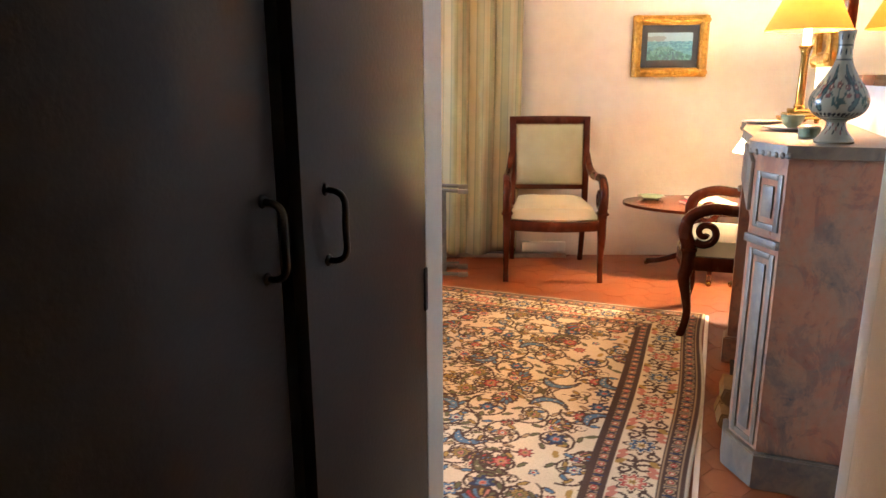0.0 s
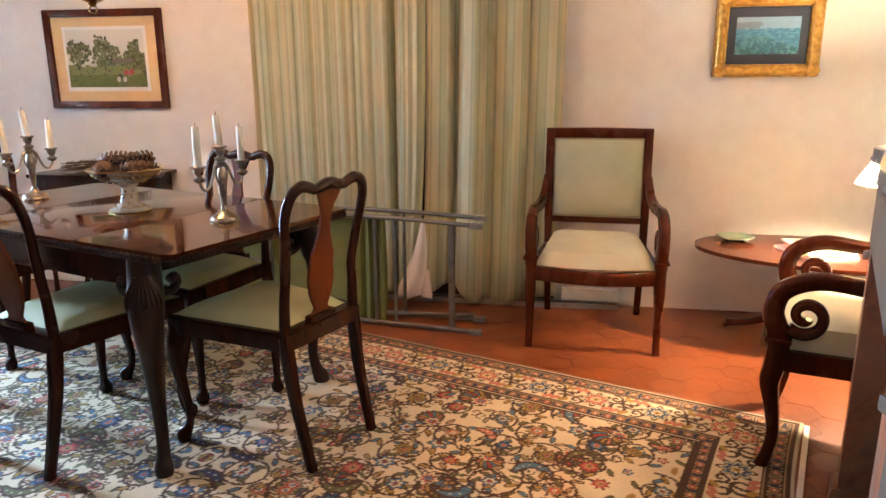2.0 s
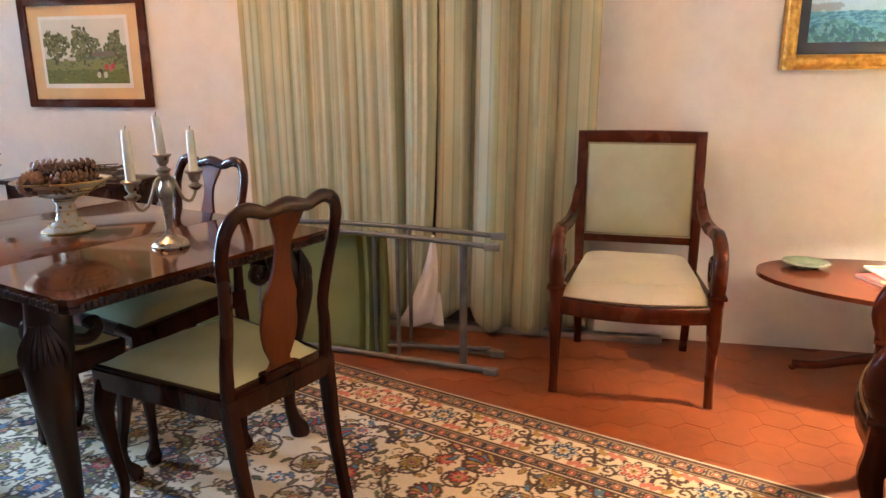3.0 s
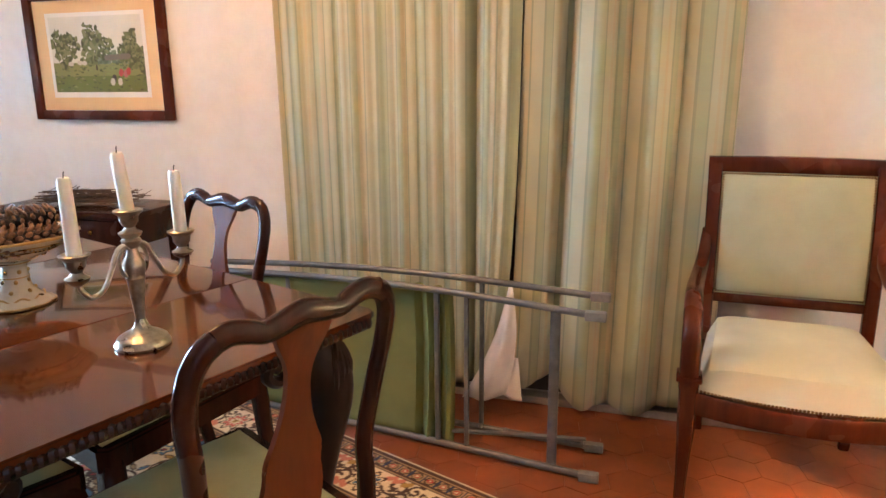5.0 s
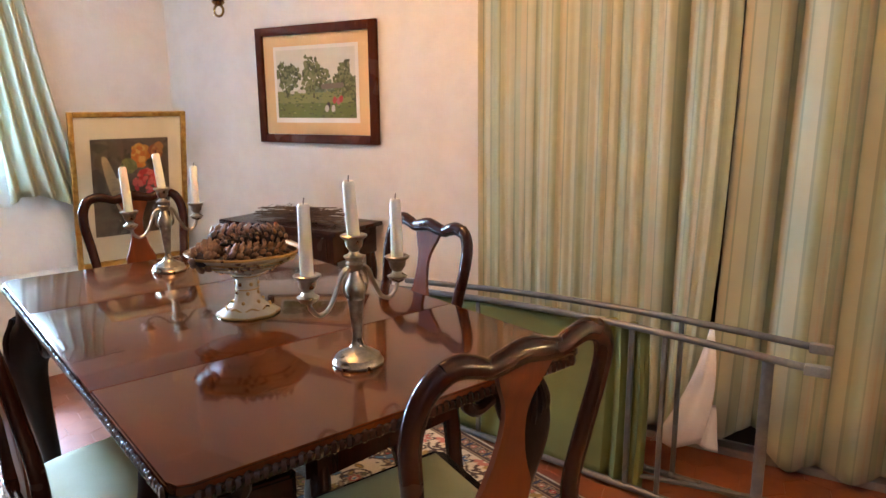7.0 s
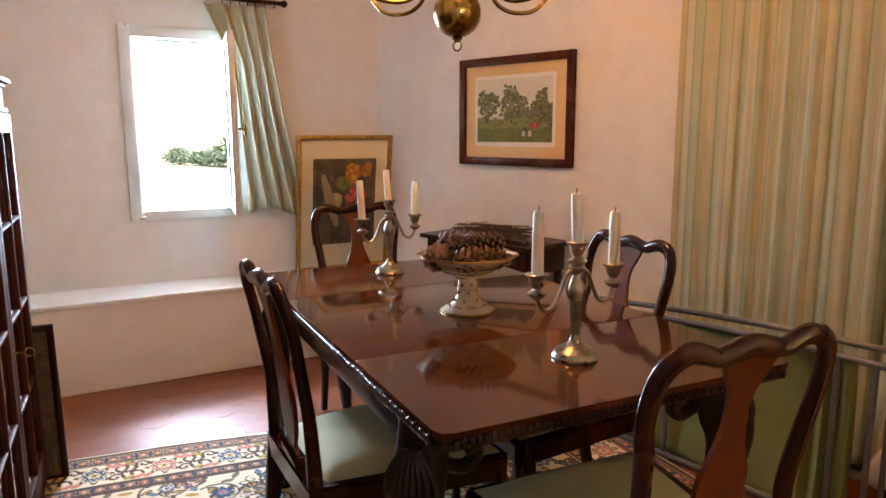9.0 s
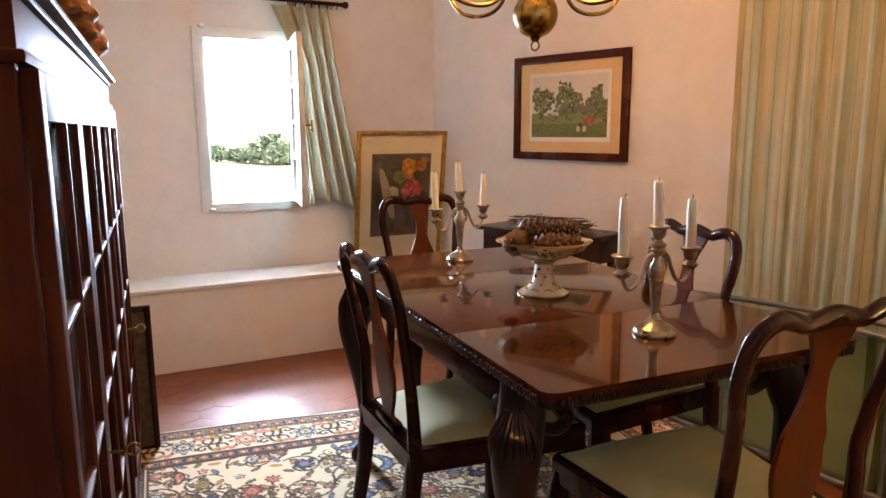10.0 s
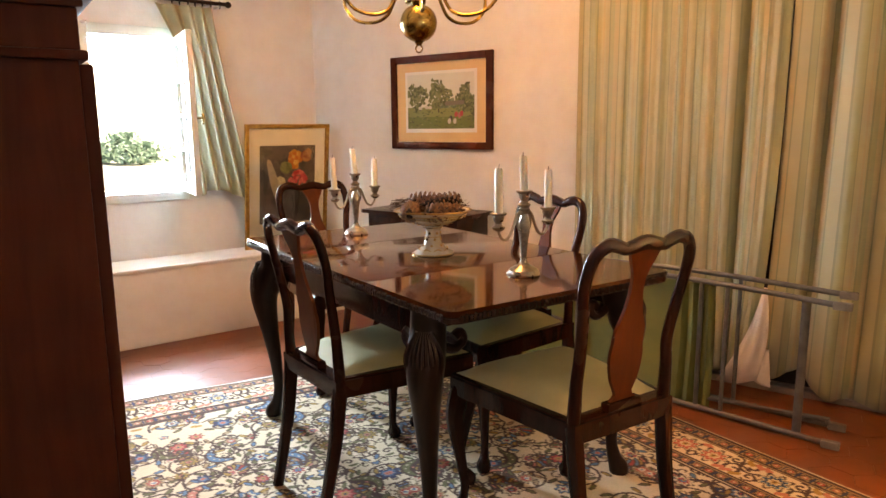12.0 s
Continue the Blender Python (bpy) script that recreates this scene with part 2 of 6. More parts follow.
STEEL = plain("grey_enamelled_tube", (0.105, 0.11, 0.108), (0.165, 0.17, 0.168), 0.36, 0.5, scale=20, bump=0.05)
RUBBER = plain("grey_plastic_cap", (0.13, 0.13, 0.125), (0.19, 0.19, 0.18), 0.5, scale=30)
CANVAS = plain("olive_canvas", (0.115, 0.125, 0.030), (0.165, 0.175, 0.05), 0.8, scale=6, fine=420, bump=0.3)
RUG = coloured("wool_pile", 0.95, 0.4, 330, 0.5, 0.0)
PRINT = coloured("printed_paper", 0.8, 0.1, 300, 0.02)
CANVASPAINT = coloured("oil_paint", 0.4, 0.2, 160, 0.25)
CERAMIC = coloured("painted_ceramic", 0.26, 0.08, 90, 0.05, 0, 0.2)
MOUNT = plain("cream_mount_board", (0.62, 0.40, 0.19), (0.68, 0.45, 0.22), 0.8, scale=5, fine=300, bump=0.1)
MOUNTWHITE = plain("white_mount_board", (0.66, 0.62, 0.54), (0.72, 0.68, 0.60), 0.8, scale=5, fine=300, bump=0.1)
IVORYWARE = plain("ivory_porcelain", (0.50, 0.43, 0.31), (0.62, 0.55, 0.42), 0.22, scale=14, bump=0.02, coat=0.3)
PORCELAIN = plain("white_porcelain", (0.66, 0.62, 0.54), (0.76, 0.73, 0.66), 0.2, scale=8, bump=0.02, coat=0.5)
GOLDRIM = plain("gold_edging", (0.32, 0.19, 0.06), (0.52, 0.33, 0.12), 0.3, 0.9, bump=0)
CONE = plain("pine_cone_scale", (0.075, 0.032, 0.013), (0.25, 0.125, 0.055), 0.6, scale=90, bump=0.2)
TWIG = plain("dry_twig", (0.05, 0.028, 0.018), (0.13, 0.085, 0.05), 0.85, scale=40, bump=0.3)
CELADON = plain("celadon_glaze", (0.14, 0.20, 0.13), (0.22, 0.29, 0.19), 0.2, scale=20, bump=0.03, coat=0.5)
SHADE_ON = shade_mat("lit_paper_shade", (0.80, 0.29, 0.06), 0.05, 0.045)
SHADE_GREEN = shade_mat("lit_pleated_shade", (0.66, 0.70, 0.42), 0.05, 0.80)
BULB = glow_mat("lit_lamp_sleeve", (1.0, 0.85, 0.6), 2.5, (0.8, 0.75, 0.65))
CORDMAT = plain("ivory_plastic", (0.55, 0.38, 0.18), (0.64, 0.46, 0.24), 0.45, scale=20, bump=0)
BARK = plain("amber_bark", (0.10, 0.032, 0.008), (0.36, 0.15, 0.035), 0.6, scale=30, fine=70, bump=1.0)
GLASS = glass_mat()
MIRROR = plain("silvered_glass", (0.80, 0.80, 0.78), (0.84, 0.84, 0.82), 0.03, 1.0, bump=0, spread=0.01)
FIREWOOD = timber("split_firewood", (0.24, 0.14, 0.06), (0.42, 0.28, 0.13), 0.8, coat=0.0, bump=0.4)
SOOT = plain("sooty_brick", (0.015, 0.012, 0.01), (0.05, 0.035, 0.028), 0.95, scale=12, bump=0.5)
LAWN = plain("sunlit_gravel", (0.55, 0.55, 0.46), (0.74, 0.73, 0.64), 0.9, scale=2, fine=40, bump=0.5)
LEAF = plain("shrub_leaf", (0.22, 0.36, 0.28), (0.34, 0.50, 0.40), 0.5, scale=6, bump=0)
CLOTH_GREEN = plain("sage_curtain_cloth", (0.36, 0.37, 0.25), (0.46, 0.46, 0.33), 0.75, scale=5, fine=260, bump=0.3)


# ---- mesh building ----
def part(name, bm, material, parent=None, label="", smooth=True):
    me = bpy.data.meshes.new(name)
    bmesh.ops.recalc_face_normals(bm, faces=bm.faces)
    bm.to_mesh(me)
    bm.free()
    me.materials.append(material)
    if smooth:
        me.shade_smooth()
        me.set_sharp_from_angle(angle=radians(38))
    ob = new(name, me)
    if parent is not None:
        ob.parent = parent
    if label:
        ob["label"] = label
    return ob


def thing(name, label, category, m=None, group="", kind=""):
    ob = new(name)
    ob.empty_display_size = 0.1
    if m is not None:
        ob.matrix_world = m
    return tagged(ob, label, category, group, kind)


def solo(name, bm, material, label, category, m=None, kind="", group="", smooth=True):
    ob = part(name, bm, material, smooth=smooth)
    if m is not None:
        ob.matrix_world = m
    return tagged(ob, label, category, group, kind)


def box(bm, x0, x1, y0, y1, z0, z1, bev=0.0, seg=2):
    vs = [bm.verts.new((x, y, z)) for x in (x0, x1) for y in (y0, y1) for z in (z0, z1)]
    fs = [bm.faces.new([vs[i] for i in q]) for q in ((0, 1, 3, 2), (4, 6, 7, 5), (0, 4, 5, 1), (2, 3, 7, 6), (0, 2, 6, 4), (1, 5, 7, 3))]
    if bev:
        es = list({e for f in fs for e in f.edges})
        bmesh.ops.bevel(bm, geom=es, offset=bev, segments=seg, affect="EDGES", profile=0.6)
    return bm


def boxed(*a, bev=0.0, seg=2):
    return box(bmesh.new(), *a, bev=bev, seg=seg)


def lathe(bm, prof, n=28, at=(0, 0, 0), squash=1.0, wave=None):
    rings = []
    for r, z in prof:
        ring = []
        for i in range(n):
            a = 2 * math.pi * i / n
            k = r * (1 + (wave(a, z) if wave else 0))
            ring.append(bm.verts.new((at[0] + k * math.cos(a), at[1] + k * squash * math.sin(a), at[2] + z)))
        rings.append(ring)
    for p, q in zip(rings, rings[1:]):
        for i in range(n):
            bm.faces.new((p[i], p[(i + 1) % n], q[(i + 1) % n], q[i]))
    for ring, (r, z) in ((rings[0], prof[0]), (rings[-1], prof[-1])):
        if r > 1e-4:
            bm.faces.new(ring)
    return bm


def spline(ctrl, n=8):
    """Points on a smooth curve through ctrl; any number of values a point."""
    c = [np.array(p, float) for p in ctrl]
    c = [2 * c[0] - c[1]] + c + [2 * c[-1] - c[-2]]
    out = []
    for i in range(1, len(c) - 2):
        for j in range(n):
            t = j / n
            out.append(0.5 * (2 * c[i] + (c[i + 1] - c[i - 1]) * t + (2 * c[i - 1] - 5 * c[i] + 4 * c[i + 1] - c[i + 2]) * t * t
                              + (3 * c[i] - c[i - 1] - 3 * c[i + 1] + c[i + 2]) * t ** 3))
    out.append(c[-2])
    return out


def sweep(bm, pts, side=(0, 1, 0), n=10, square=1.0):
    """A rod along pts (x, y, z, half width along side, half width across). square below 1: towards a box section."""
    P = [Vector(p[:3]) for p in pts]
    rings = []
    for i, p in enumerate(pts):
        t = (P[min(i + 1, len(P) - 1)] - P[max(i - 1, 0)]).normalized()
        s = Vector(side)
        s = (s - t * s.dot(t)).normalized()
        u = t.cross(s)
        ring = []
        for k in range(n):
            a = 2 * math.pi * (k + 0.5) / n
            ca, sa = math.cos(a), math.sin(a)
            ca, sa = math.copysign(abs(ca) ** square, ca), math.copysign(abs(sa) ** square, sa)
            ring.append(bm.verts.new(P[i] + s * (ca * p[3]) + u * (sa * p[4])))
        rings.append(ring)
    for a, b in zip(rings, rings[1:]):
        for k in range(n):
            bm.faces.new((a[k], a[(k + 1) % n], b[(k + 1) % n], b[k]))
    bm.faces.new(rings[0])
    bm.faces.new(rings[-1])
    return bm


def rod(pts, r, n=10, steps=8, side=(0, 1, 0), square=1.0, bm=None):
    return sweep(bm if bm is not None else bmesh.new(), spline([(*p, r, r) for p in pts], steps), side, n, square)


def prism(bm, outline, f, bev=0.0):
    """A slab: the closed outline of (a, b) set out by f(a, b, side) on its two faces."""
    lo = [bm.verts.new(f(a, b, 0)) for a, b in outline]
    hi = [bm.verts.new(f(a, b, 1)) for a, b in outline]
    n = len(outline)
    top, bot = bm.faces.new(hi), bm.faces.new(lo[::-1])
    for i in range(n):
        bm.faces.new((lo[i], lo[(i + 1) % n], hi[(i + 1) % n], hi[i]))
    if bev:
        bmesh.ops.bevel(bm, geom=list(top.edges) + list(bot.edges), offset=bev, segments=2, affect="EDGES")
    return bm


def ball(bm, c, r, n=8, m=5, sq=(1, 1, 1)):
    prof = [(max(r * math.sin(math.pi * i / m), 1e-5), -r * math.cos(math.pi * i / m)) for i in range(m + 1)]
    before = len(bm.verts)
    lathe(bm, prof, n)
    bm.verts.ensure_lookup_table()
    for v in bm.verts[before:]:
        v.co = Vector((v.co.x * sq[0] + c[0], v.co.y * sq[1] + c[1], v.co.z * sq[2] + c[2]))
    return bm


def tinted(name, verts, faces, tints, material, parent=None, label=""):
    """A mesh with a colour at each corner point."""
    me = bpy.data.meshes.new(name)
    me.from_pydata(verts, [], faces)
    at = me.color_attributes.new("tint", "FLOAT_COLOR", "POINT")
    rgba = np.ones((len(verts), 4), np.float32)
    rgba[:, :3] = tints
    at.data.foreach_set("color", rgba.ravel())
    me.materials.append(material)
    me.shade_smooth()
    ob = new(name, me)
    if parent is not None:
        ob.parent = parent
    if label:
        ob["label"] = label
    return ob


def sheet(name, x0, x1, z0, z1, img, material, parent, y, label=""):
    """A flat upright picture sheet facing -y, coloured by the raster img (top row first)."""
    h, w, _ = img.shape
    xs, zs = np.linspace(x0, x1, w), np.linspace(z1, z0, h)
    X, Z = np.meshgrid(xs, zs)
    verts = np.stack([X.ravel(), np.full(X.size, y), Z.ravel()], 1)
    i = np.arange(h * w).reshape(h, w)
    faces = np.stack([i[:-1, :-1], i[1:, :-1], i[1:, 1:], i[:-1, 1:]], -1).reshape(-1, 4)
    return tinted(name, verts.tolist(), faces.tolist(), img.reshape(-1, 3), material, parent, label)


class Canvas:
    """A small raster on which patterns are drawn in metres."""

    def __init__(self, w, h, step, ground):
        self.step, self.w, self.h = step, w, h
        self.nx, self.ny = int(round(w / step)) + 1, int(round(h / step)) + 1
        self.a = np.ones((self.ny, self.nx, 3)) * np.array(ground)
        self.X, self.Y = np.meshgrid(np.arange(self.nx) * step, np.arange(self.ny) * step)

    def window(self, x, y, r):
        i0, i1 = max(int((x - r) / self.step), 0), min(int((x + r) / self.step) + 2, self.nx)
        j0, j1 = max(int((y - r) / self.step), 0), min(int((y + r) / self.step) + 2, self.ny)
        return None if i0 >= i1 or j0 >= j1 else (slice(j0, j1), slice(i0, i1))

    def dab(self, x, y, r, c, stretch=1.0, turn=0.0):
        w = self.window(x, y, r * max(stretch, 1))
        if w is None:
            return
        dx, dy = self.X[w] - x, self.Y[w] - y
        u, v = dx * math.cos(turn) + dy * math.sin(turn), -dx * math.sin(turn) + dy * math.cos(turn)
        self.a[w][(u / stretch) ** 2 + v ** 2 <= r * r] = c

    def line(self, pts, r, c):
        pts = np.array(pts)
        for p, q in zip(pts, pts[1:]):
            n = max(int(np.hypot(*(q - p)) / self.step), 1)
            for k in range(n):
                x, y = p + (q - p) * k / n
                self.dab(x, y, r, c)

    def flower(self, x, y, r, petals, cols, turn=0.0):
        w = self.window(x, y, r * 1.15)
        if w is None:
            return
        dx, dy = self.X[w] - x, self.Y[w] - y
        d, a = np.hypot(dx, dy), np.arctan2(dy, dx) + turn
        edge = r * (0.82 + 0.18 * np.cos(petals * a))
        for k, c in zip((1.0, 0.82, 0.55, 0.32, 0.16), cols):
            self.a[w][d <= edge * k] = c

    def curl(self, x, y, r, turn, way, width, c, turns=1.35):
        pts = []
        for i in range(26):
            k = i / 25
            a = turn + way * k * turns * 2 * math.pi
            rr = r * (1 - 0.86 * k)
            pts.append((x + rr * math.cos(a), y + rr * math.sin(a)))
        self.line(pts, width, c)
        return pts


# ---- the room ----
def wall_frame(p, deg):
    return Matrix.Translation(p) @ pose(0, 0, 0, 0, 0, deg)


def structure(name, bm, material, label, category, m=None, smooth=False):
    return solo(name, bm, material, label, category, m, "structure", smooth=smooth)


T = 0.32
structure("wall_north", boxed(-0.5, RIGHT.x - CORNER.x + 0.4, 0, T, 0, CEIL), PLASTER, "limewashed plaster wall behind the long curtains", "wall", wall_frame(CORNER, 0))

L = (CORNER - SW).length
W0, W1, WZ0, WZ1 = L - 1.452, L - 0.835, 0.775, 1.79      # window frame, outer
bm = bmesh.new()
box(bm, -0.3, W0, 0, T, 0, CEIL)
box(bm, W1, L + 0.3, 0, T, 0, CEIL)
box(bm, W0, W1, 0, T, 0, WZ0)
box(bm, W0, W1, 0, T, WZ1, CEIL)
west = wall_frame(SW, WX)
structure("wall_west", bm, PLASTER, "limewashed plaster wall with a small window", "wall", west)
LEDGE, LZ = 0.325, 0.436
foot_bm = boxed(-0.2, L + 0.02, -LEDGE, -0.001, 0, LZ - 0.022, bev=0.008)
for v in foot_bm.verts:
    if v.co.y < -0.2:
        v.co.y -= 0.060 * (1 - v.co.z / LZ) ** 1.4
structure("wall_plinth", foot_bm, PLASTER, "thicker plastered foot of the window wall", "wall", west)
structure("trim", boxed(-0.2, L + 0.02, -LEDGE - 0.012, -0.001, LZ - 0.022, LZ, bev=0.007), PLASTER, "rounded plaster ledge along the window wall", "ledge", west)

south = wall_frame(SW, AX + 180)
J0, J1 = (JAMB_L - SW).length, (JAMB_R - SW).length
S1 = (SE - SW).length
bm = bmesh.new()
box(bm, -0.3, J0 - 0.03, -0.075, 0, 0, CEIL)
box(bm, J1 + 0.03, S1 + 0.4, -0.075, 0, 0, CEIL)
box(bm, J0 - 0.03, J1 + 0.03, -0.075, 0, 2.03, CEIL)
structure("wall_south", bm, PLASTER, "plaster wall with the doorway to the passage", "wall", south)
bm = bmesh.new()
box(bm, J0 - 0.03, J0, -0.078, 0.006, 0, 2.03, bev=0.004)
box(bm, J1, J1 + 0.03, -0.078, 0.006, 0, 2.03, bev=0.004)
box(bm, J0, J1, -0.078, 0.006, 2.0, 2.03, bev=0.004)
frame_door = structure("door_1", bm, WHITEWOOD, "white-painted doorway lining with no leaf", "doorway", south)
part("hinge", boxed(J0 - 0.010, J0 + 0.004, -0.092, -0.079, 0.80, 0.885, bev=0.003), BLACKIRON, frame_door, "black iron hinge")

structure("wall_east", boxed(-0.4, (RIGHT - SE).length + 0.4, -T, 0, 0, CEIL), PLASTER, "limewashed plaster wall behind the fireplace", "wall", wall_frame(SE, AY))
structure("ceiling", boxed(-3.9, 4.2, -1.2, 6.0, CEIL, CEIL + 0.2), CEILING, "plain off-white plaster ceiling", "ceiling")

# passage behind the doorway: x runs away from the room, y across
passage = wall_frame(JAMB_L, AX + 90)
PW = (JAMB_R - JAMB_L).length
bm = bmesh.new()
box(bm, 0.93, PASSAGE, -0.10, 0.0, 0, CEIL)
box(bm, 0.078, 0.93, -0.10, 0.0, 2.02, CEIL)
box(bm, 0.078, PASSAGE, -0.55, -0.50, 0, CEIL)
structure("wall_passage_1", bm, PLASTER, "passage wall around the built-in closet", "wall", passage)
structure("wall_passage_2", boxed(0.078, PASSAGE, PW, PW + 0.12, 0, CEIL), PLASTER, "plain passage wall", "wall", passage)
structure("wall_passage_3", boxed(PASSAGE, PASSAGE + 0.1, -0.55, PW + 0.12, 0, CEIL), PLASTER, "end wall of the passage", "wall", passage)

closet = thing("closet", "built-in closet with dark grey painted double doors", "closet", passage)


def closet_leaf(x0, x1, y0, hx):
    leaf = part("door", boxed(x0, x1, y0, y0 + 0.022, 0.012, 2.012, bev=0.003), CLOSET, closet)
    h = bmesh.new()
    y = y0 + 0.022
    rod([(hx, y - 0.004, 1.085), (hx, y + 0.018, 1.083), (hx, y + 0.030, 1.070), (hx, y + 0.030, 1.035), (hx, y + 0.030, 1.000), (hx, y + 0.018, 0.987), (hx, y - 0.004, 0.985)], 0.0048, 10, 6, (1, 0, 0), bm=h)
    for z in (1.085, 0.985):
        ball(h, (hx, y + 0.001, z), 0.009, 10, 6, (1, 0.5, 1))
    part("handle", h, BLACKIRON, leaf, "worn black bow handle")


closet_leaf(0.080, 0.488, -0.022, 0.430)
closet_leaf(0.508, 0.925, -0.046, 0.540)
part("carcass", boxed(0.082, 0.925, -0.499, -0.070, 0.005, 0.03), CLOSET, closet)

# ---- window, its casement, curtain and what lies outside ----
window = tagged(new("window_1"), "small white-painted casement window standing open", "window", kind="structure")
window.matrix_world = west
IX0, IX1, IZ0, IZ1 = W0 + 0.062, W1 - 0.062, WZ0 + 0.055, WZ1 - 0.060
bm = bmesh.new()
for a in ((W0, IX0, WZ0, WZ1), (IX1, W1, WZ0, WZ1), (IX0, IX1, WZ0, IZ0), (IX0, IX1, IZ1, WZ1)):
    box(bm, a[0], a[1], -0.018, 0.05, a[2], a[3], bev=0.006)
part("window_frame", bm, WHITEWOOD, window)
bm = bmesh.new()
for a in ((IX0 - 0.01, IX0 + 0.014, IZ0, IZ1), (IX1 - 0.014, IX1 + 0.01, IZ0, IZ1), (IX0, IX1, IZ0 - 0.01, IZ0 + 0.014), (IX0, IX1, IZ1 - 0.014, IZ1 + 0.01)):
    box(bm, a[0], a[1], 0.052, 0.075, a[2], a[3], bev=0.004)
part("rebate", bm, WHITEWOOD, window)
part("window_sill", boxed(W0, W1, 0.08, T + 0.06, WZ0 - 0.03, IZ0 - 0.01, bev=0.006), WHITEWOOD, window)
for x, z in ((W0 + 0.05, WZ1 - 0.012), (W0 + 0.06, WZ0 + 0.012)):
    part("catch", lathe(bmesh.new(), [(0.001, 0), (0.016, 0.003), (0.018, 0.010), (0.012, 0.018), (0.001, 0.02)], 12, (x, -0.026, z)), PORCELAIN, window, "small white knob")

casement = thing("casement", "white six-pane casement swung open into the room", "casement", west @ pose(IX1 - 0.022, -0.022, 0, 0, 0, 81))
cw, cz0, cz1 = IX1 - IX0 - 0.01, IZ0 + 0.004, IZ1 - 0.004
bm = bmesh.new()
for a in ((-cw, -cw + 0.045, cz0, cz1), (-0.045, 0, cz0, cz1), (-cw + 0.045, -0.045, cz0, cz0 + 0.055), (-cw + 0.045, -0.045, cz1 - 0.045, cz1)):
    box(bm, a[0], a[1], -0.017, 0.017, a[2], a[3], bev=0.005)
part("sash", bm, WHITEWOOD, casement)
for i in range(1, 4):
    z = cz0 + 0.05 + (cz1 - cz0 - 0.1) * i / 4
    part("glazing_bar", boxed(-cw + 0.046, -0.046, -0.011, 0.011, z - 0.009, z + 0.009, bev=0.003), WHITEWOOD, casement)
part("glazing_bar", boxed(-cw / 2 - 0.009, -cw / 2 + 0.009, -0.010, 0.010, cz0 + 0.056, cz1 - 0.046, bev=0.003), WHITEWOOD, casement)
for i in range(4):
    z0, z1 = (cz0 + 0.05 + (cz1 - cz0 - 0.1) * (i + k) / 4 for k in (0, 1))
    for x0, x1 in ((-cw + 0.046, -cw / 2 - 0.01), (-cw / 2 + 0.01, -0.046)):
        pane = part("pane", boxed(x0, x1, -0.002, 0.002, z0 + 0.010, z1 - 0.010), GLASS, casement, smooth=False)
        pane.visible_shadow = False
h = rod([(-cw + 0.02, -0.018, 1.26), (-cw + 0.02, -0.045, 1.26)], 0.006, 8, 3, (1, 0, 0))
box(h, -cw + 0.014, -cw + 0.026, -0.056, -0.044, 1.225, 1.285, bev=0.003)
part("latch", h, BRASS, casement, "small brass espagnolette handle")


def cloth(bm, x0, x1, z0, z1, nx, nz, f, uvscale=1.0):
    """A hanging cloth: f(u, v) gives x, y, z for u across and v up, both 0 to 1."""
    uvl = bm.loops.layers.uv.verify()
    grid = [[bm.verts.new(f(i / nx, j / nz)) for i in range(nx + 1)] for j in range(nz + 1)]
    for j in range(nz):
        for i in range(nx):
            face = bm.faces.new((grid[j][i], grid[j][i + 1], grid[j + 1][i + 1], grid[j + 1][i]))
            for lp, (a, b) in zip(face.loops, ((i, j), (i + 1, j), (i + 1, j + 1), (i, j + 1))):
                lp[uvl].uv = (a / nx * uvscale, b / nz)
    return bm


rod_z = 1.945
rail = thing("curtain_rail", "dark wooden curtain rail with rings above the window", "curtain rail", west)
part("pole", rod([(L - 1.62, -0.07, rod_z), (L - 1.1, -0.07, rod_z + 0.004), (L - 0.60, -0.07, rod_z)], 0.011, 12, 4), DARKWOOD, rail)
for x in (L - 1.62, L - 0.60):
    part("finial", ball(bmesh.new(), (x, -0.07, rod_z), 0.02, 12, 8), DARKWOOD, rail)
for x in (L - 1.56, L - 0.66):
    part("bracket", boxed(x - 0.008, x + 0.008, -0.075, 0.002, rod_z - 0.022, rod_z - 0.008, bev=0.003), WHITEWOOD, rail, "white bracket")
rnd = random.Random(4)
for i in range(7):
    x = L - 0.93 + i * 0.045 + rnd.uniform(-0.008, 0.008)
    ring = [(x + 0.004 * math.sin(a), -0.07 + 0.021 * math.sin(a), rod_z - 0.006 + 0.021 * math.cos(a)) for a in np.linspace(0, 2 * math.pi, 15)]
    part("ring", rod(ring, 0.0028, 6, 2, (1, 0, 0)), BLACKIRON, rail)


def window_drape(u, v):
    z = 0.80 + v * (rod_z - 0.03 - 0.80) + 0.03 * math.sin(u * 5) * (1 - v)
    spread = 0.20 + 0.12 * (1 - v) ** 1.2
    x = L - 0.86 - 0.05 * v + u * spread + (0.045 if v > 0.9 else 0) * 0
    y = -0.085 - 0.012 * math.sin(v * 3) - (0.022 + 0.018 * (1 - v)) * math.sin(u * 26 + 2.5 * math.sin(v * 2.2)) - 0.03 * (1 - v)
    return (x, y, z)


def window_drape_fold(u, v):
    x, y, z = window_drape(u, v)
    return (x - 0.13 * max(0, v - 0.72) / 0.28 * (1 - u) ** 2, y, z)


wd = part("window_curtain", cloth(bmesh.new(), 0, 1, 0, 1, 90, 30, window_drape_fold), CLOTH_GREEN)
wd.matrix_world = west
so = wd.modifiers.new("thick", "SOLIDIFY")
so.thickness = 0.003
tagged(wd, "short sage green curtain drawn aside from the window", "curtain")

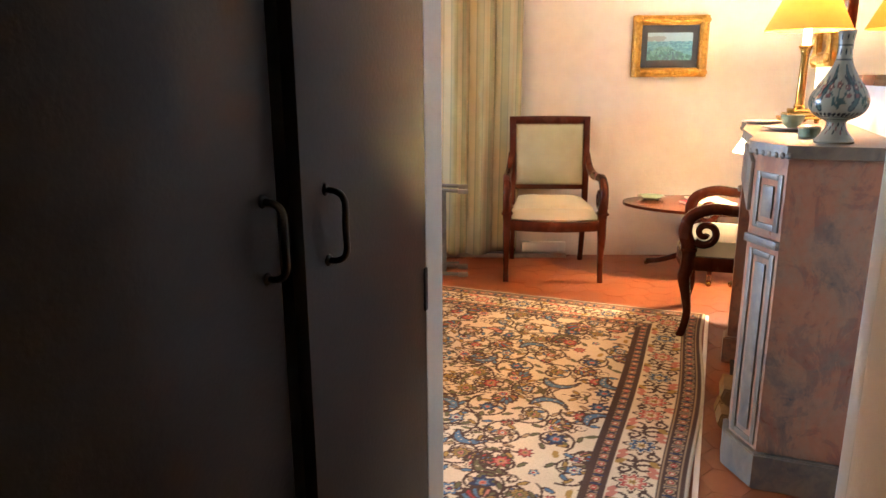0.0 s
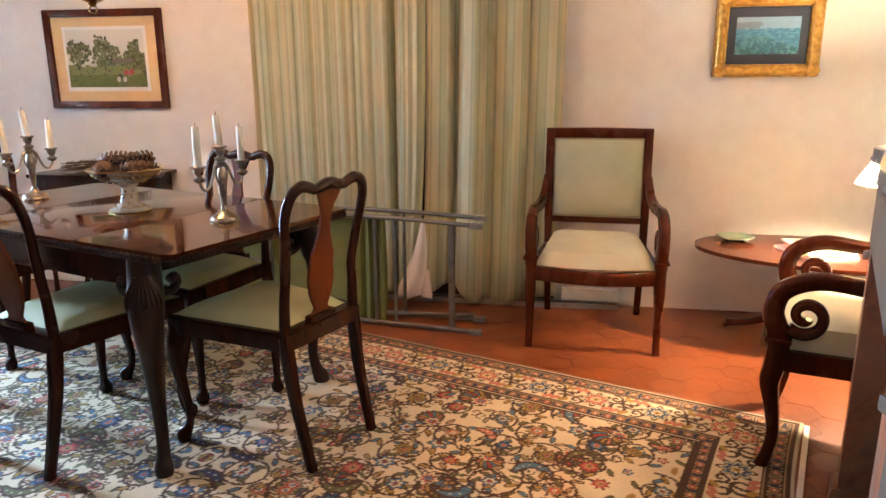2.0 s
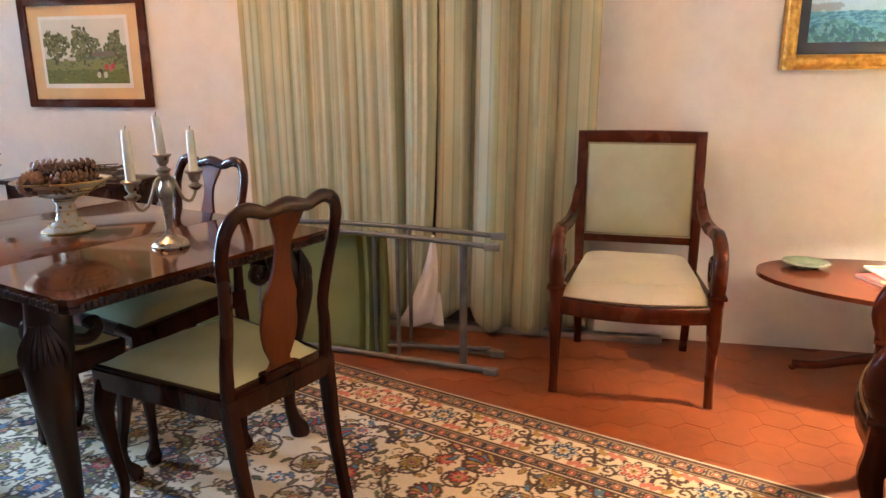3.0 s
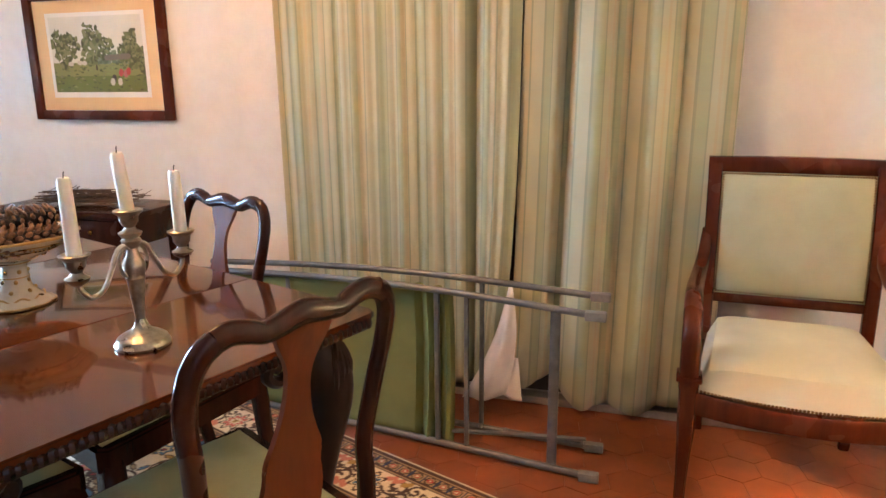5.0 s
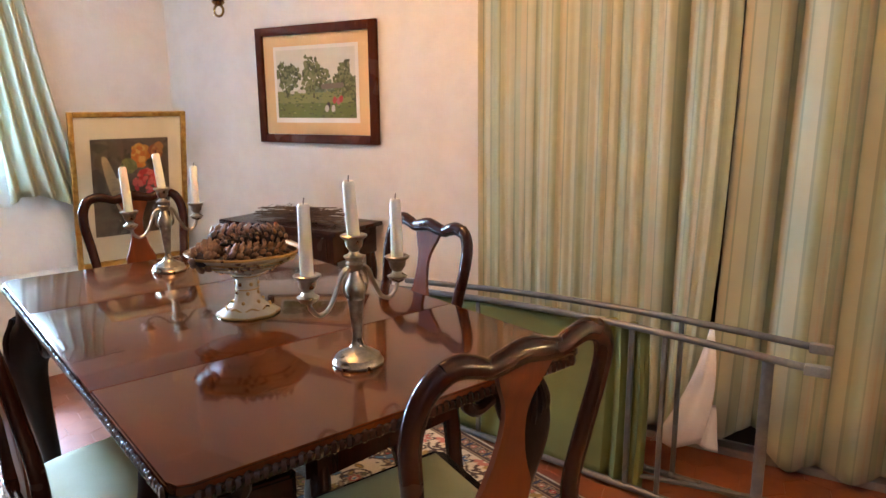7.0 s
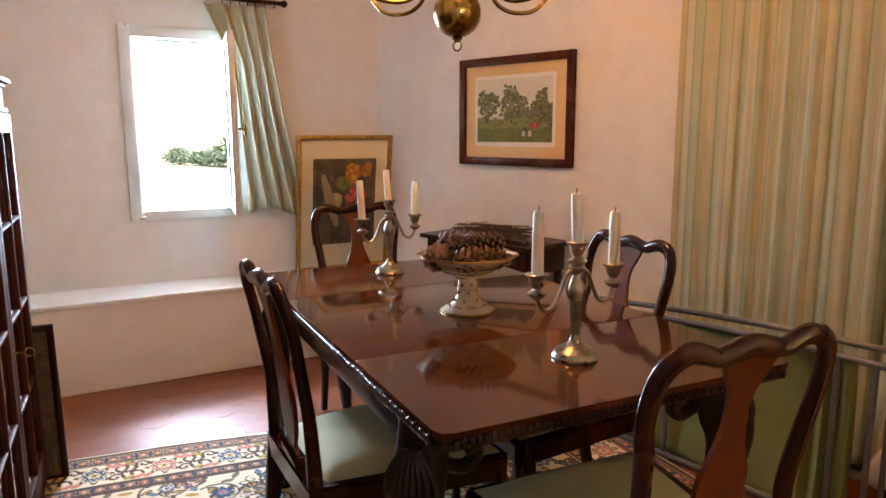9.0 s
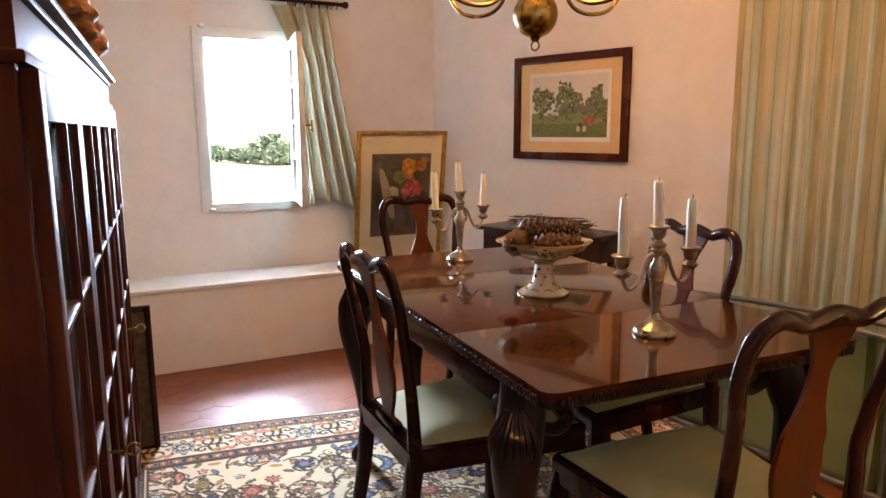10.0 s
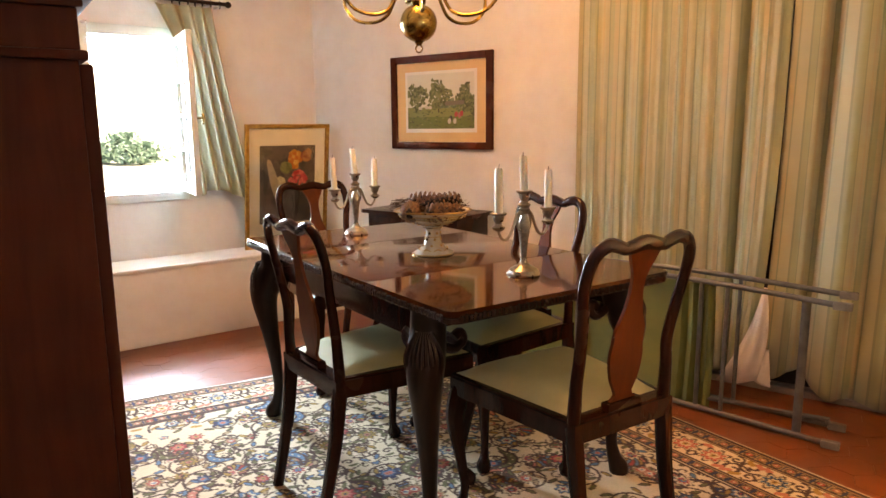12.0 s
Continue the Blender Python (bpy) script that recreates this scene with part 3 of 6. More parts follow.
ground = structure("ground", boxed(-400, 400, -400, 400, -0.5, -0.06), LAWN, "sunlit pale gravel ground outside", "ground")


def shrub(place, w, h, seed):
    r = random.Random(seed)
    ob = thing("shrub", "green leafy shrub in full sun outside", "shrub", pose(*place), "shrubs outside")
    st = bmesh.new()
    for k in range(7):
        a = r.uniform(0, 6.28)
        rod([(0, 0, 0), (0.25 * w * math.cos(a), 0.25 * w * math.sin(a), h * 0.4), (0.4 * w * math.cos(a), 0.4 * w * math.sin(a), h * 0.8)], 0.02, 6, 3, (1, 0.3, 0.2), bm=st)
    part("stem", st, TWIG, ob)
    lf = bmesh.new()
    for k in range(900):
        a, b, c = r.uniform(0, 6.28), r.random() ** 0.5, r.random()
        lump = 1 + 0.3 * math.sin(3 * a + seed) + 0.2 * math.sin(7 * a)
        d = w * 0.5 * b * lump * (0.55 + 0.6 * math.sin(math.pi * min(c + 0.12, 1)))
        p = Vector((d * math.cos(a), d * math.sin(a), 0.08 + c * h * (0.8 + 0.2 * lump)))
        s = r.uniform(0.07, 0.15)
        m = Matrix.Translation(p) @ Euler((r.uniform(-1, 1), r.uniform(-1, 1), r.uniform(0, 6.3))).to_matrix().to_4x4()
        q = [bm_v for bm_v in (lf.verts.new(m @ Vector(v)) for v in ((-s, 0, 0), (0, -s * 0.45, 0.012), (s, 0, 0), (0, s * 0.45, 0.012)))]
        lf.faces.new(q)
    part("foliage", lf, LEAF, ob, smooth=False)


for i, (deg, w, h) in enumerate(((149.8, 1.6, 0.8), (150.9, 1.7, 1.1), (152.1, 1.3, 0.7), (153.6, 0.9, 0.45), (155.2, 1.0, 0.6))):
    p = Vector((1.0, 2.0, -0.06)) + along(deg, 28.0 + i)
    shrub((p.x, p.y, p.z), w, h, 11 + i)

# added board whose own glow gives the washed-out white sky and haze
glowing, gnt, gp = nodes_of("glowing_backdrop")
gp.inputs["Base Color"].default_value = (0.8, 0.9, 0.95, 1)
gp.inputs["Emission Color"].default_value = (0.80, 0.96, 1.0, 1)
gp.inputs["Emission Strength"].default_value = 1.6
bp = Vector((1.0, 2.0, 0)) + along(153, 62.0)
structure("backdrop", boxed(-45, 45, 0, 0.2, -0.06, 34), glowing, "added glowing board for the bright sky and distance beyond the garden", "backdrop", wall_frame(bp, 153 - 90))

# ---- long curtains and the threshold rail ----
drapes = thing("curtain_pair", "long striped green and cream curtains drawn shut", "curtain")


def bump_at(u, mid, wide):
    return math.exp(-((u - mid) / wide) ** 2)


def drape(x0, x1, folds, seed, flare, shape, hem):
    """One hanging curtain: shallow pleats, and shape(u, v) for its deep folds (away from the room is positive)."""
    r = random.Random(seed)
    ph = [r.uniform(0, 6.28) for _ in range(6)]

    def f(u, v):
        z = 0.045 + hem(u) * (1 - v) ** 4 + v * 2.2
        w = u + 0.012 * math.sin(u * 23 + ph[1])
        x = x0 + w * (x1 - x0) + flare(u, v)
        ripple = 0.0055 * math.sin(w * folds * 2 * math.pi + 0.7 * math.sin(v * 2.3 + ph[3])) + 0.003 * math.sin(w * folds * 4.6 * math.pi + ph[4] + 1.5 * v)
        crease = 0.0016 * math.sin(v * 34 + u * 21 + ph[5]) * math.sin(v * 11 + u * 40) * (1 - v)
        return (x, min(5.150 + ripple + crease + shape(u, v) + 0.008 * math.sin(v * 5 + u * 9) * (1 - v), 5.203), z)
    ob = part("drape", cloth(bmesh.new(), 0, 1, 0, 1, 260, 50, f, (x1 - x0) * 1.2), STRIPES, drapes)
    so = ob.modifiers.new("thick", "SOLIDIFY")
    so.thickness = 0.004
    return ob


drape(-0.40, 0.552, 9.0, 3, lambda u, v: -0.085 * max(0, u - 0.80) / 0.20 * (1 - v) ** 4 + 0.012 * bump_at(u, 0.87, 0.05),
      lambda u, v: 0.050 * bump_at(u, 0.825, 0.022) - (0.020 + 0.025 * (1 - v)) * bump_at(u, 0.93, 0.06) + 0.010 * bump_at(u, 0.42, 0.02) + 0.008 * bump_at(u, 0.18, 0.015),
      lambda u: 0.015 * math.sin(u * 9))
drape(0.572, 1.285, 4.0, 8, lambda u, v: -0.045 * (1 - u) ** 2 * (1 - v) ** 2 - 0.02 * u * (1 - v) ** 2,
      lambda u, v: 0.075 * bump_at(u, 0.225, 0.035) - (0.040 + 0.045 * (1 - v)) * bump_at(u, 0.345, 0.075) + 0.040 * bump_at(u, 0.50, 0.035) - (0.022 + 0.026 * (1 - v)) * bump_at(u, 0.62, 0.06)
      + 0.030 * bump_at(u, 0.75, 0.03) - 0.012 * bump_at(u, 0.86, 0.05) + 0.018 * u ** 4 - 0.014 * bump_at(u, 0.08, 0.06) + 0.014 * bump_at(u, 0.43, 0.02),
      lambda u: 0.05 * bump_at(u, 0.20, 0.10) + 0.018 * math.sin(u * 8) - 0.018 * bump_at(u, 0.36, 0.08))


def lining(u, v):
    bow = 0.025 * math.sin(math.pi * v)
    return ((0.368 + 0.172 * u) * (1 - v) + (0.545 + 0.014 * u) * v + bow, 5.052 - 0.030 * (1 - v) * math.sin(u * 3.0) + 0.014 * math.sin(u * 9) * (1 - v), 0.040 + 0.03 * u * (1 - v) + 0.46 * v)


def lining_tip(u, v):
    return ((0.522 + 0.075 * u) * (1 - v) + (0.565 + 0.016 * u) * v, 5.068 - 0.02 * (1 - v) * math.sin(u * 3.0), 0.048 + 0.02 * (1 - u) * (1 - v) + 0.17 * v)


for g in (lining, lining_tip):
    ob = part("lining", cloth(bmesh.new(), 0, 1, 0, 1, 24, 12, g), LINING, drapes, "white lining turned outward")
    so = ob.modifiers.new("thick", "SOLIDIFY")
    so.thickness = 0.003
bm = boxed(-0.40, 1.61, 5.150, 5.236, 0.0, 0.016, bev=0.003)
box(bm, -0.40, 1.61, 5.150, 5.162, 0.016, 0.030, bev=0.002)
# added dark panel: stands for the shade seen in the slit between the drapes
structure("curtain_gap_panel", boxed(-0.36, 1.26, 5.214, 5.2385, 0.031, 2.24, bev=0.004), CLOSET, "dark panel added behind the long curtains to blacken the slit", "door")
structure("threshold", bm, plain("worn_aluminium", (0.35, 0.34, 0.32), (0.5, 0.49, 0.46), 0.4, 0.8), "worn metal threshold rail under the curtains", "threshold")
structure("baseboard", boxed(1.3, 1.61, 5.20, 5.238, 0.031, 0.10, bev=0.004), PLASTER, "low plaster kerb under the wall", "baseboard")


# ---- dining table ----
TABLE = pose(-0.367, 3.838, 0, 0, 0, -19.0)
table = thing("dining_table", "polished mahogany dining table with carved cabriole legs", "table", TABLE)
TL, TW, TZ = 0.745, 0.427, 0.748


def rounded(hx, hy, cut):
    return [(hx - cut, -hy), (hx - cut * 0.3, -hy + cut * 0.3), (hx, -hy + cut), (hx, hy - cut), (hx - cut * 0.3, hy - cut * 0.3), (hx - cut, hy),
            (-hx + cut, hy), (-hx + cut * 0.3, hy - cut * 0.3), (-hx, hy - cut), (-hx, -hy + cut), (-hx + cut * 0.3, -hy + cut * 0.3), (-hx + cut, -hy)]


for x0, x1 in ((-TL, -0.3102), (-0.3095, 0.3095), (0.3102, TL)):
    bm = bmesh.new()
    if abs(x0) < TL and abs(x1) < TL:
        box(bm, x0, x1, -TW, TW, TZ - 0.016, TZ, bev=0.0015)
    else:
        o = [p for p in rounded(TL, TW, 0.03) if p[0] * (x0 + x1) > 0]
        inner = x1 if x0 < 0 else x0
        o = o + [(inner, o[-1][1]), (inner, o[0][1])]
        prism(bm, o, lambda a, b, s: (a, b, TZ - 0.016 + 0.016 * s), 0.003)
    part("leaf", bm, TABLETOP, table)
bm = bmesh.new()
prism(bm, rounded(TL - 0.004, TW - 0.004, 0.03), lambda a, b, s: (a, b, TZ - 0.036 + 0.019 * s), 0.004)
part("edge_moulding", bm, DARKWOOD, table)
bm = bmesh.new()
for side in (-1, 1):
    n = 104
    for i in range(n):
        x = -TL + 0.03 + (2 * TL - 0.06) * (i + 0.5) / n
        ball(bm, (x, side * TW, TZ - 0.020), 0.0100, 6, 4, (1.0, 0.7, 1.25 if i % 2 else 0.95))
    n = 56
    for i in range(n):
        y = -TW + 0.03 + (2 * TW - 0.06) * (i + 0.5) / n
        ball(bm, (side * TL, y, TZ - 0.020), 0.0100, 6, 4, (0.7, 1.0, 1.25 if i % 2 else 0.95))
tagged(part("carved_edge", bm, timber("polished_carving", (0.012, 0.006, 0.004), (0.05, 0.02, 0.012), 0.2, coat=0.3), table, "carved gadrooned edge"), kind="stuff")
for y in (-1, 1):
    part("apron", boxed(-TL + 0.18, TL - 0.18, y * (TW - 0.062) - 0.012, y * (TW - 0.062) + 0.012, TZ - 0.135, TZ - 0.036, bev=0.003), MAHOGANY, table)
for x in (-1, 1):
    part("apron", boxed(x * (TL - 0.19) - 0.012, x * (TL - 0.19) + 0.012, -TW + 0.076, TW - 0.076, TZ - 0.095, TZ - 0.036, bev=0.003), MAHOGANY, table)
for sx in (-1, 1):
    for sy in (-1, 1):
        cx, cy = sx * (TL - 0.180), sy * (TW - 0.055)
        ox, oy = sx * 0.707, sy * 0.707
        prof = [(0.0, 0.735, 0.046, 0.046), (0.006, 0.66, 0.050, 0.050), (0.040, 0.59, 0.062, 0.052), (0.050, 0.52, 0.052, 0.046), (0.034, 0.40, 0.036, 0.034), (0.014, 0.26, 0.025, 0.025), (0.006, 0.14, 0.020, 0.020), (0.018, 0.07, 0.024, 0.022), (0.034, 0.03, 0.034, 0.030), (0.036, 0.0, 0.026, 0.024)]
        leg = part("leg", sweep(bmesh.new(), spline([(cx + ox * o, cy + oy * o, z * 0.978, a, b) for o, z, a, b in prof], 5), (ox, oy, 0), 12, 0.85), DARKWOOD, table)
        for k in range(9):
            carve = bmesh.new()
            t = (k - 4) / 4
            base = Vector((cx + ox * 0.085, cy + oy * 0.085, 0.0))
            sw = Vector((-oy, ox, 0)) * (t * 0.048)
            rod([tuple(base + sw * 0.35 + Vector((ox * -0.02, oy * -0.02, 0.665))), tuple(base + sw + Vector((ox * 0.012, oy * 0.012, 0.60)) - Vector((ox, oy, 0)) * 0.03 * t * t),
                 tuple(base + sw * 0.75 + Vector((0, 0, 0.53)) - Vector((ox, oy, 0)) * 0.02 * t * t), tuple(base + sw * 0.2 + Vector((-ox * 0.018, -oy * 0.018, 0.455)))], 0.0075, 6, 4, (-oy, ox, 0), bm=carve)
            part("acanthus_leaf", carve, DARKWOOD, leg, "carved acanthus leaf")
        ears = bmesh.new()
        for dx, dy in ((-sx, 0), (0, -sy)):
            rod([(cx + dx * 0.04, cy + dy * 0.04, 0.60), (cx + dx * 0.085, cy + dy * 0.085, 0.585), (cx + dx * 0.115, cy + dy * 0.115, 0.605), (cx + dx * 0.105, cy + dy * 0.105, 0.628), (cx + dx * 0.085, cy + dy * 0.085, 0.618)], 0.015, 8, 4, (dy, -dx, 0), bm=ears)
        part("scroll_bracket", ears, DARKWOOD, leg)


# ---- dining chairs ----
def dining_chair():
    ob = thing("dining_chair", "dark mahogany dining chair with a vase splat and sage seat", "chair", None, "chairs round the table")
    yb = lambda z: float(np.interp(z, (0, 0.12, 0.25, 0.44, 0.62, 0.80, 0.93), (0.035, 0.008, -0.018, -0.040, -0.030, 0.0, 0.030)))
    for s in (-1, 1):
        lo = [(s * 0.158, 0.0, 0.014, 0.017), (s * 0.160, 0.12, 0.0155, 0.0175), (s * 0.163, 0.25, 0.017, 0.020), (s * 0.166, 0.36, 0.019, 0.022), (s * 0.168, 0.44, 0.019, 0.021)]
        part("leg", sweep(bmesh.new(), spline([(x, yb(z), z, a, b) for x, z, a, b in lo], 5), (1, 0, 0), 10, 0.6), MAHOGANY, ob)
        lift = lambda z: z if z < 0.46 else 0.46 + (z - 0.46) * 0.99
        hi = [(s * 0.168, 0.43, 0.018, 0.019), (s * 0.167, 0.54, 0.0165, 0.016), (s * 0.161, 0.62, 0.016, 0.015), (s * 0.170, 0.72, 0.0165, 0.014), (s * 0.182, 0.80, 0.017, 0.013), (s * 0.180, 0.858, 0.0175, 0.0135), (s * 0.165, 0.893, 0.0180, 0.0138), (s * 0.144, 0.909, 0.0178, 0.0138)]
        part("stile", sweep(bmesh.new(), spline([(x, yb(z), lift(z), b, a) for x, z, a, b in hi], 6), (0, 1, 0), 14, 0.95), MAHOGANY, ob)
        fr = [(0.0, 0.425, 0.026), (0.012, 0.36, 0.030), (0.018, 0.31, 0.026), (0.004, 0.21, 0.018), (-0.012, 0.11, 0.0135), (-0.006, 0.055, 0.014), (0.014, 0.022, 0.024), (0.016, 0.0, 0.020)]
        part("leg", sweep(bmesh.new(), spline([(s * (0.218 + o * 0.7), -0.47 - o * 0.7, z, r, r) for o, z, r in fr], 5), (1, 0, 0), 10, 0.85), MAHOGANY, ob)
    cr = [(-0.147, 0.9065, 0.0176), (-0.122, 0.912, 0.0180), (-0.092, 0.905, 0.0170), (-0.070, 0.897, 0.0160), (-0.045, 0.900, 0.0175), (0.0, 0.908, 0.0195), (0.045, 0.900, 0.0175), (0.070, 0.897, 0.0160), (0.092, 0.905, 0.0170), (0.122, 0.912, 0.0180), (0.147, 0.9065, 0.0176)]
    part("crest_rail", sweep(bmesh.new(), spline([(x, yb(0.9), lift(z), 0.0142, r) for x, z, r in cr], 5), (0, 1, 0), 14, 0.95), MAHOGANY, ob)
    half = [(0.055, 0.452), (0.050, 0.475), (0.030, 0.492), (0.034, 0.505), (0.052, 0.545), (0.060, 0.60), (0.052, 0.648), (0.056, 0.668), (0.046, 0.690), (0.030, 0.735), (0.022, 0.785), (0.026, 0.825), (0.044, 0.862), (0.056, 0.892)]
    hs = [(float(p[0]), float(p[1])) for p in spline(half, 3)]
    out = hs + [(-x, z) for x, z in hs[::-1]]
    part("splat", prism(bmesh.new(), out, lambda a, b, s: (a, yb(b) - 0.004 + 0.010 * s + 0.05 * a * a * 4, lift(b)), 0.002), SPLAT, ob, "reddish vase-shaped splat")
    o = [(-0.182, -0.018), (-0.245, -0.485), (-0.225, -0.505), (0.225, -0.505), (0.245, -0.485), (0.182, -0.018)]
    part("seat_frame", prism(bmesh.new(), o, lambda a, b, s: (a, b, 0.395 + 0.062 * s), 0.006), MAHOGANY, ob)
    part("shoe", boxed(-0.062, 0.062, -0.052, -0.022, 0.452, 0.478, bev=0.006), MAHOGANY, ob)
    bm = bmesh.new()
    n = 14
    g = []
    for j in range(n + 1):
        v = j / n
        row = []
        for i in range(n + 1):
            u = i / n * 2 - 1
            w = 0.222 - 0.058 * v
            e = (1 - abs(u) ** 5) * (1 - abs(2 * v - 1) ** 5)
            row.append(bm.verts.new((u * w, -0.488 + 0.425 * v, 0.4575 + 0.034 * e ** 0.6)))
        g.append(row)
    for j in range(n):
        for i in range(n):
            bm.faces.new((g[j][i], g[j][i + 1], g[j + 1][i + 1], g[j + 1][i]))
    part("seat", bm, SAGE, ob, "sage green drop-in seat")
    return ob


chair = dining_chair()
chair.matrix_world = pose(0.545, 3.515, 0.012, 0, 0, 249)
for x, y, face in ((-0.419, 3.261, 73.4), (-0.111, 4.283, 249.5), (-1.44, 4.295, 342)):
    c = copy_thing(chair, pose(x, y, 0.012, 0, 0, face + 90))


# ---- armchairs ----
def armchair():
    ob = thing("armchair", "mahogany armchair with scrolled arms and pale sage upholstery", "armchair", None, "armchairs")
    for s in (-1, 1):
        fr = [(s * 0.285, -0.548, 0.42, 0.026, 0.030), (s * 0.285, -0.552, 0.34, 0.026, 0.032), (s * 0.285, -0.560, 0.29, 0.025, 0.030), (s * 0.286, -0.548, 0.22, 0.021, 0.024), (s * 0.287, -0.535, 0.12, 0.017, 0.019), (s * 0.288, -0.545, 0.05, 0.016, 0.018), (s * 0.288, -0.560, 0.0, 0.017, 0.020)]
        part("leg", sweep(bmesh.new(), spline(fr, 5), (1, 0, 0), 10, 0.7), MAHOGANY_RED, ob)
        rl = [(s * 0.235, 0.02, 0.0, 0.017, 0.018), (s * 0.236, -0.02, 0.15, 0.018, 0.020), (s * 0.238, -0.05, 0.32, 0.020, 0.023), (s * 0.240, -0.055, 0.42, 0.020, 0.024)]
        part("leg", sweep(bmesh.new(), spline(rl, 5), (1, 0, 0), 10, 0.6), MAHOGANY_RED, ob)
        part("back_post", sweep(bmesh.new(), spline([(s * 0.240, -0.055, 0.40, 0.020, 0.022), (s * 0.242, -0.040, 0.62, 0.021, 0.020), (s * 0.243, -0.014, 0.80, 0.022, 0.018), (s * 0.244, 0.022, 0.955, 0.022, 0.016)], 5), (1, 0, 0), 10, 0.5), MAHOGANY_RED, ob)
        arm = [(s * 0.252, -0.010, 0.735, 0.019, 0.024), (s * 0.262, -0.075, 0.655, 0.021, 0.026), (s * 0.275, -0.18, 0.618, 0.023, 0.026), (s * 0.285, -0.33, 0.622, 0.024, 0.025), (s * 0.288, -0.455, 0.628, 0.025, 0.027), (s * 0.288, -0.545, 0.590, 0.026, 0.029), (s * 0.287, -0.570, 0.520, 0.027, 0.031), (s * 0.286, -0.552, 0.455, 0.028, 0.033), (s * 0.285, -0.545, 0.40, 0.028, 0.032)]
        arm_ob = part("arm", sweep(bmesh.new(), spline(arm, 6), (1, 0, 0), 12, 0.75), MAHOGANY_RED, ob)
        sc = []
        for i in range(30):
            k = i / 29
            a = math.pi * (-0.75 + 2.55 * k)
            r = 0.062 * (1 - 0.82 * k)
            sc.append((s * 0.286, -0.482 + r * math.cos(a), 0.515 + r * math.sin(a), 0.027 - 0.004 * k, 0.019 - 0.006 * k))
        part("scroll", sweep(bmesh.new(), sc, (1, 0, 0), 10, 0.8), MAHOGANY_RED, arm_ob, "carved arm scroll")
        part("cuff", boxed(s * 0.286 - 0.034, s * 0.286 + 0.034, -0.585, -0.510, 0.425, 0.440, bev=0.005), MAHOGANY_RED, ob)
        part("seat_rail", sweep(bmesh.new(), [(s * 0.285, -0.56, 0.365, 0.017, 0.034), (s * 0.242, -0.05, 0.365, 0.017, 0.034)], (1, 0, 0), 8, 0.4), MAHOGANY_RED, ob)
    part("seat_rail", sweep(bmesh.new(), spline([(-0.275, -0.555, 0.362, 0.018, 0.034), (-0.14, -0.585, 0.358, 0.018, 0.032), (0, -0.595, 0.356, 0.018, 0.030), (0.14, -0.585, 0.358, 0.018, 0.032), (0.275, -0.555, 0.362, 0.018, 0.034)], 5), (0, 1, 0), 8, 0.4), MAHOGANY_RED, ob)
    part("seat_rail", boxed(-0.23, 0.23, -0.068, -0.036, 0.33, 0.40, bev=0.004), MAHOGANY_RED, ob)
    top = [(x, 0.029, z, 0.018, h) for x, z, h in ((-0.266, 0.953, 0.026), (0, 0.955, 0.028), (0.266, 0.953, 0.026))]
    part("crest_rail", sweep(bmesh.new(), spline(top, 4), (0, 1, 0), 10, 0.45), MAHOGANY_RED, ob)
    part("lower_rail", sweep(bmesh.new(), spline([(-0.235, -0.040, 0.520, 0.014, 0.019), (0.235, -0.040, 0.520, 0.014, 0.019)], 3), (0, 1, 0), 8, 0.5), MAHOGANY_RED, ob)
    bm = bmesh.new()
    n = 16

    def pad(f):
        g = [[bm.verts.new(f(i / n * 2 - 1, j / n)) for i in range(n + 1)] for j in range(n + 1)]
        for j in range(n):
            for i in range(n):
                bm.faces.new((g[j][i], g[j][i + 1], g[j + 1][i + 1], g[j + 1][i]))
    by = lambda z: float(np.interp(z, (0.5, 0.62, 0.80, 0.955), (-0.045, -0.040, -0.014, 0.022)))
    pad(lambda u, v: (u * 0.222, by(0.535 + 0.395 * v) - 0.012 - 0.024 * ((1 - abs(u) ** 4) * (1 - abs(2 * v - 1) ** 4)) ** 0.5, 0.535 + 0.395 * v))
    pad(lambda u, v: (u * 0.222, by(0.535 + 0.395 * v) + 0.014, 0.535 + 0.395 * v))
    part("back_pad", bm, PADCLOTH, ob, "sage green upholstered back, coloured darker for shade")
    bm = bmesh.new()

    def seat(u, v):
        w = 0.272 - 0.045 * v
        e = (1 - abs(u) ** 6) * (1 - (2 * v - 1) ** 6 if v < 0.5 else 1 - abs(2 * v - 1) ** 8)
        return (u * w, -0.588 + 0.025 * u * u + 0.53 * v, 0.395 + 0.085 * max(e, 0) ** 0.38)
    pad(seat)
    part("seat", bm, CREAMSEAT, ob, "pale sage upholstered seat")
    nails = bmesh.new()
    for i in range(58):
        u = -1 + 2 * i / 57
        ball(nails, (u * 0.262, -0.604 + 0.042 * u * u, 0.398), 0.0042, 6, 4)
        ball(nails, (u * 0.214, by(0.925) - 0.016, 0.926), 0.0034, 6, 4)
        ball(nails, (u * 0.214, by(0.545) - 0.016, 0.543), 0.0034, 6, 4)
    for i in range(44):
        for s in (-1, 1):
            z = 0.548 + 0.375 * i / 43
            ball(nails, (s * 0.218, by(z) - 0.016, z), 0.0034, 6, 4)
    tagged(part("nail_trim", nails, STUDS, ob, "row of antique nails"), kind="stuff")
    return ob


arm1 = armchair()
arm1.matrix_world = pose(1.462, 5.10, 0.001, 0, 0, -2.5)
tagged(arm1, "mahogany armchair with sage back beside the long curtains", "armchair")
# the second one faces the dining table
FACE2 = 160.0
front2 = Vector((1.945, 3.615, 0))
o2 = front2 - (along(FACE2, 0.548) + along(FACE2 + 90, 0.287))
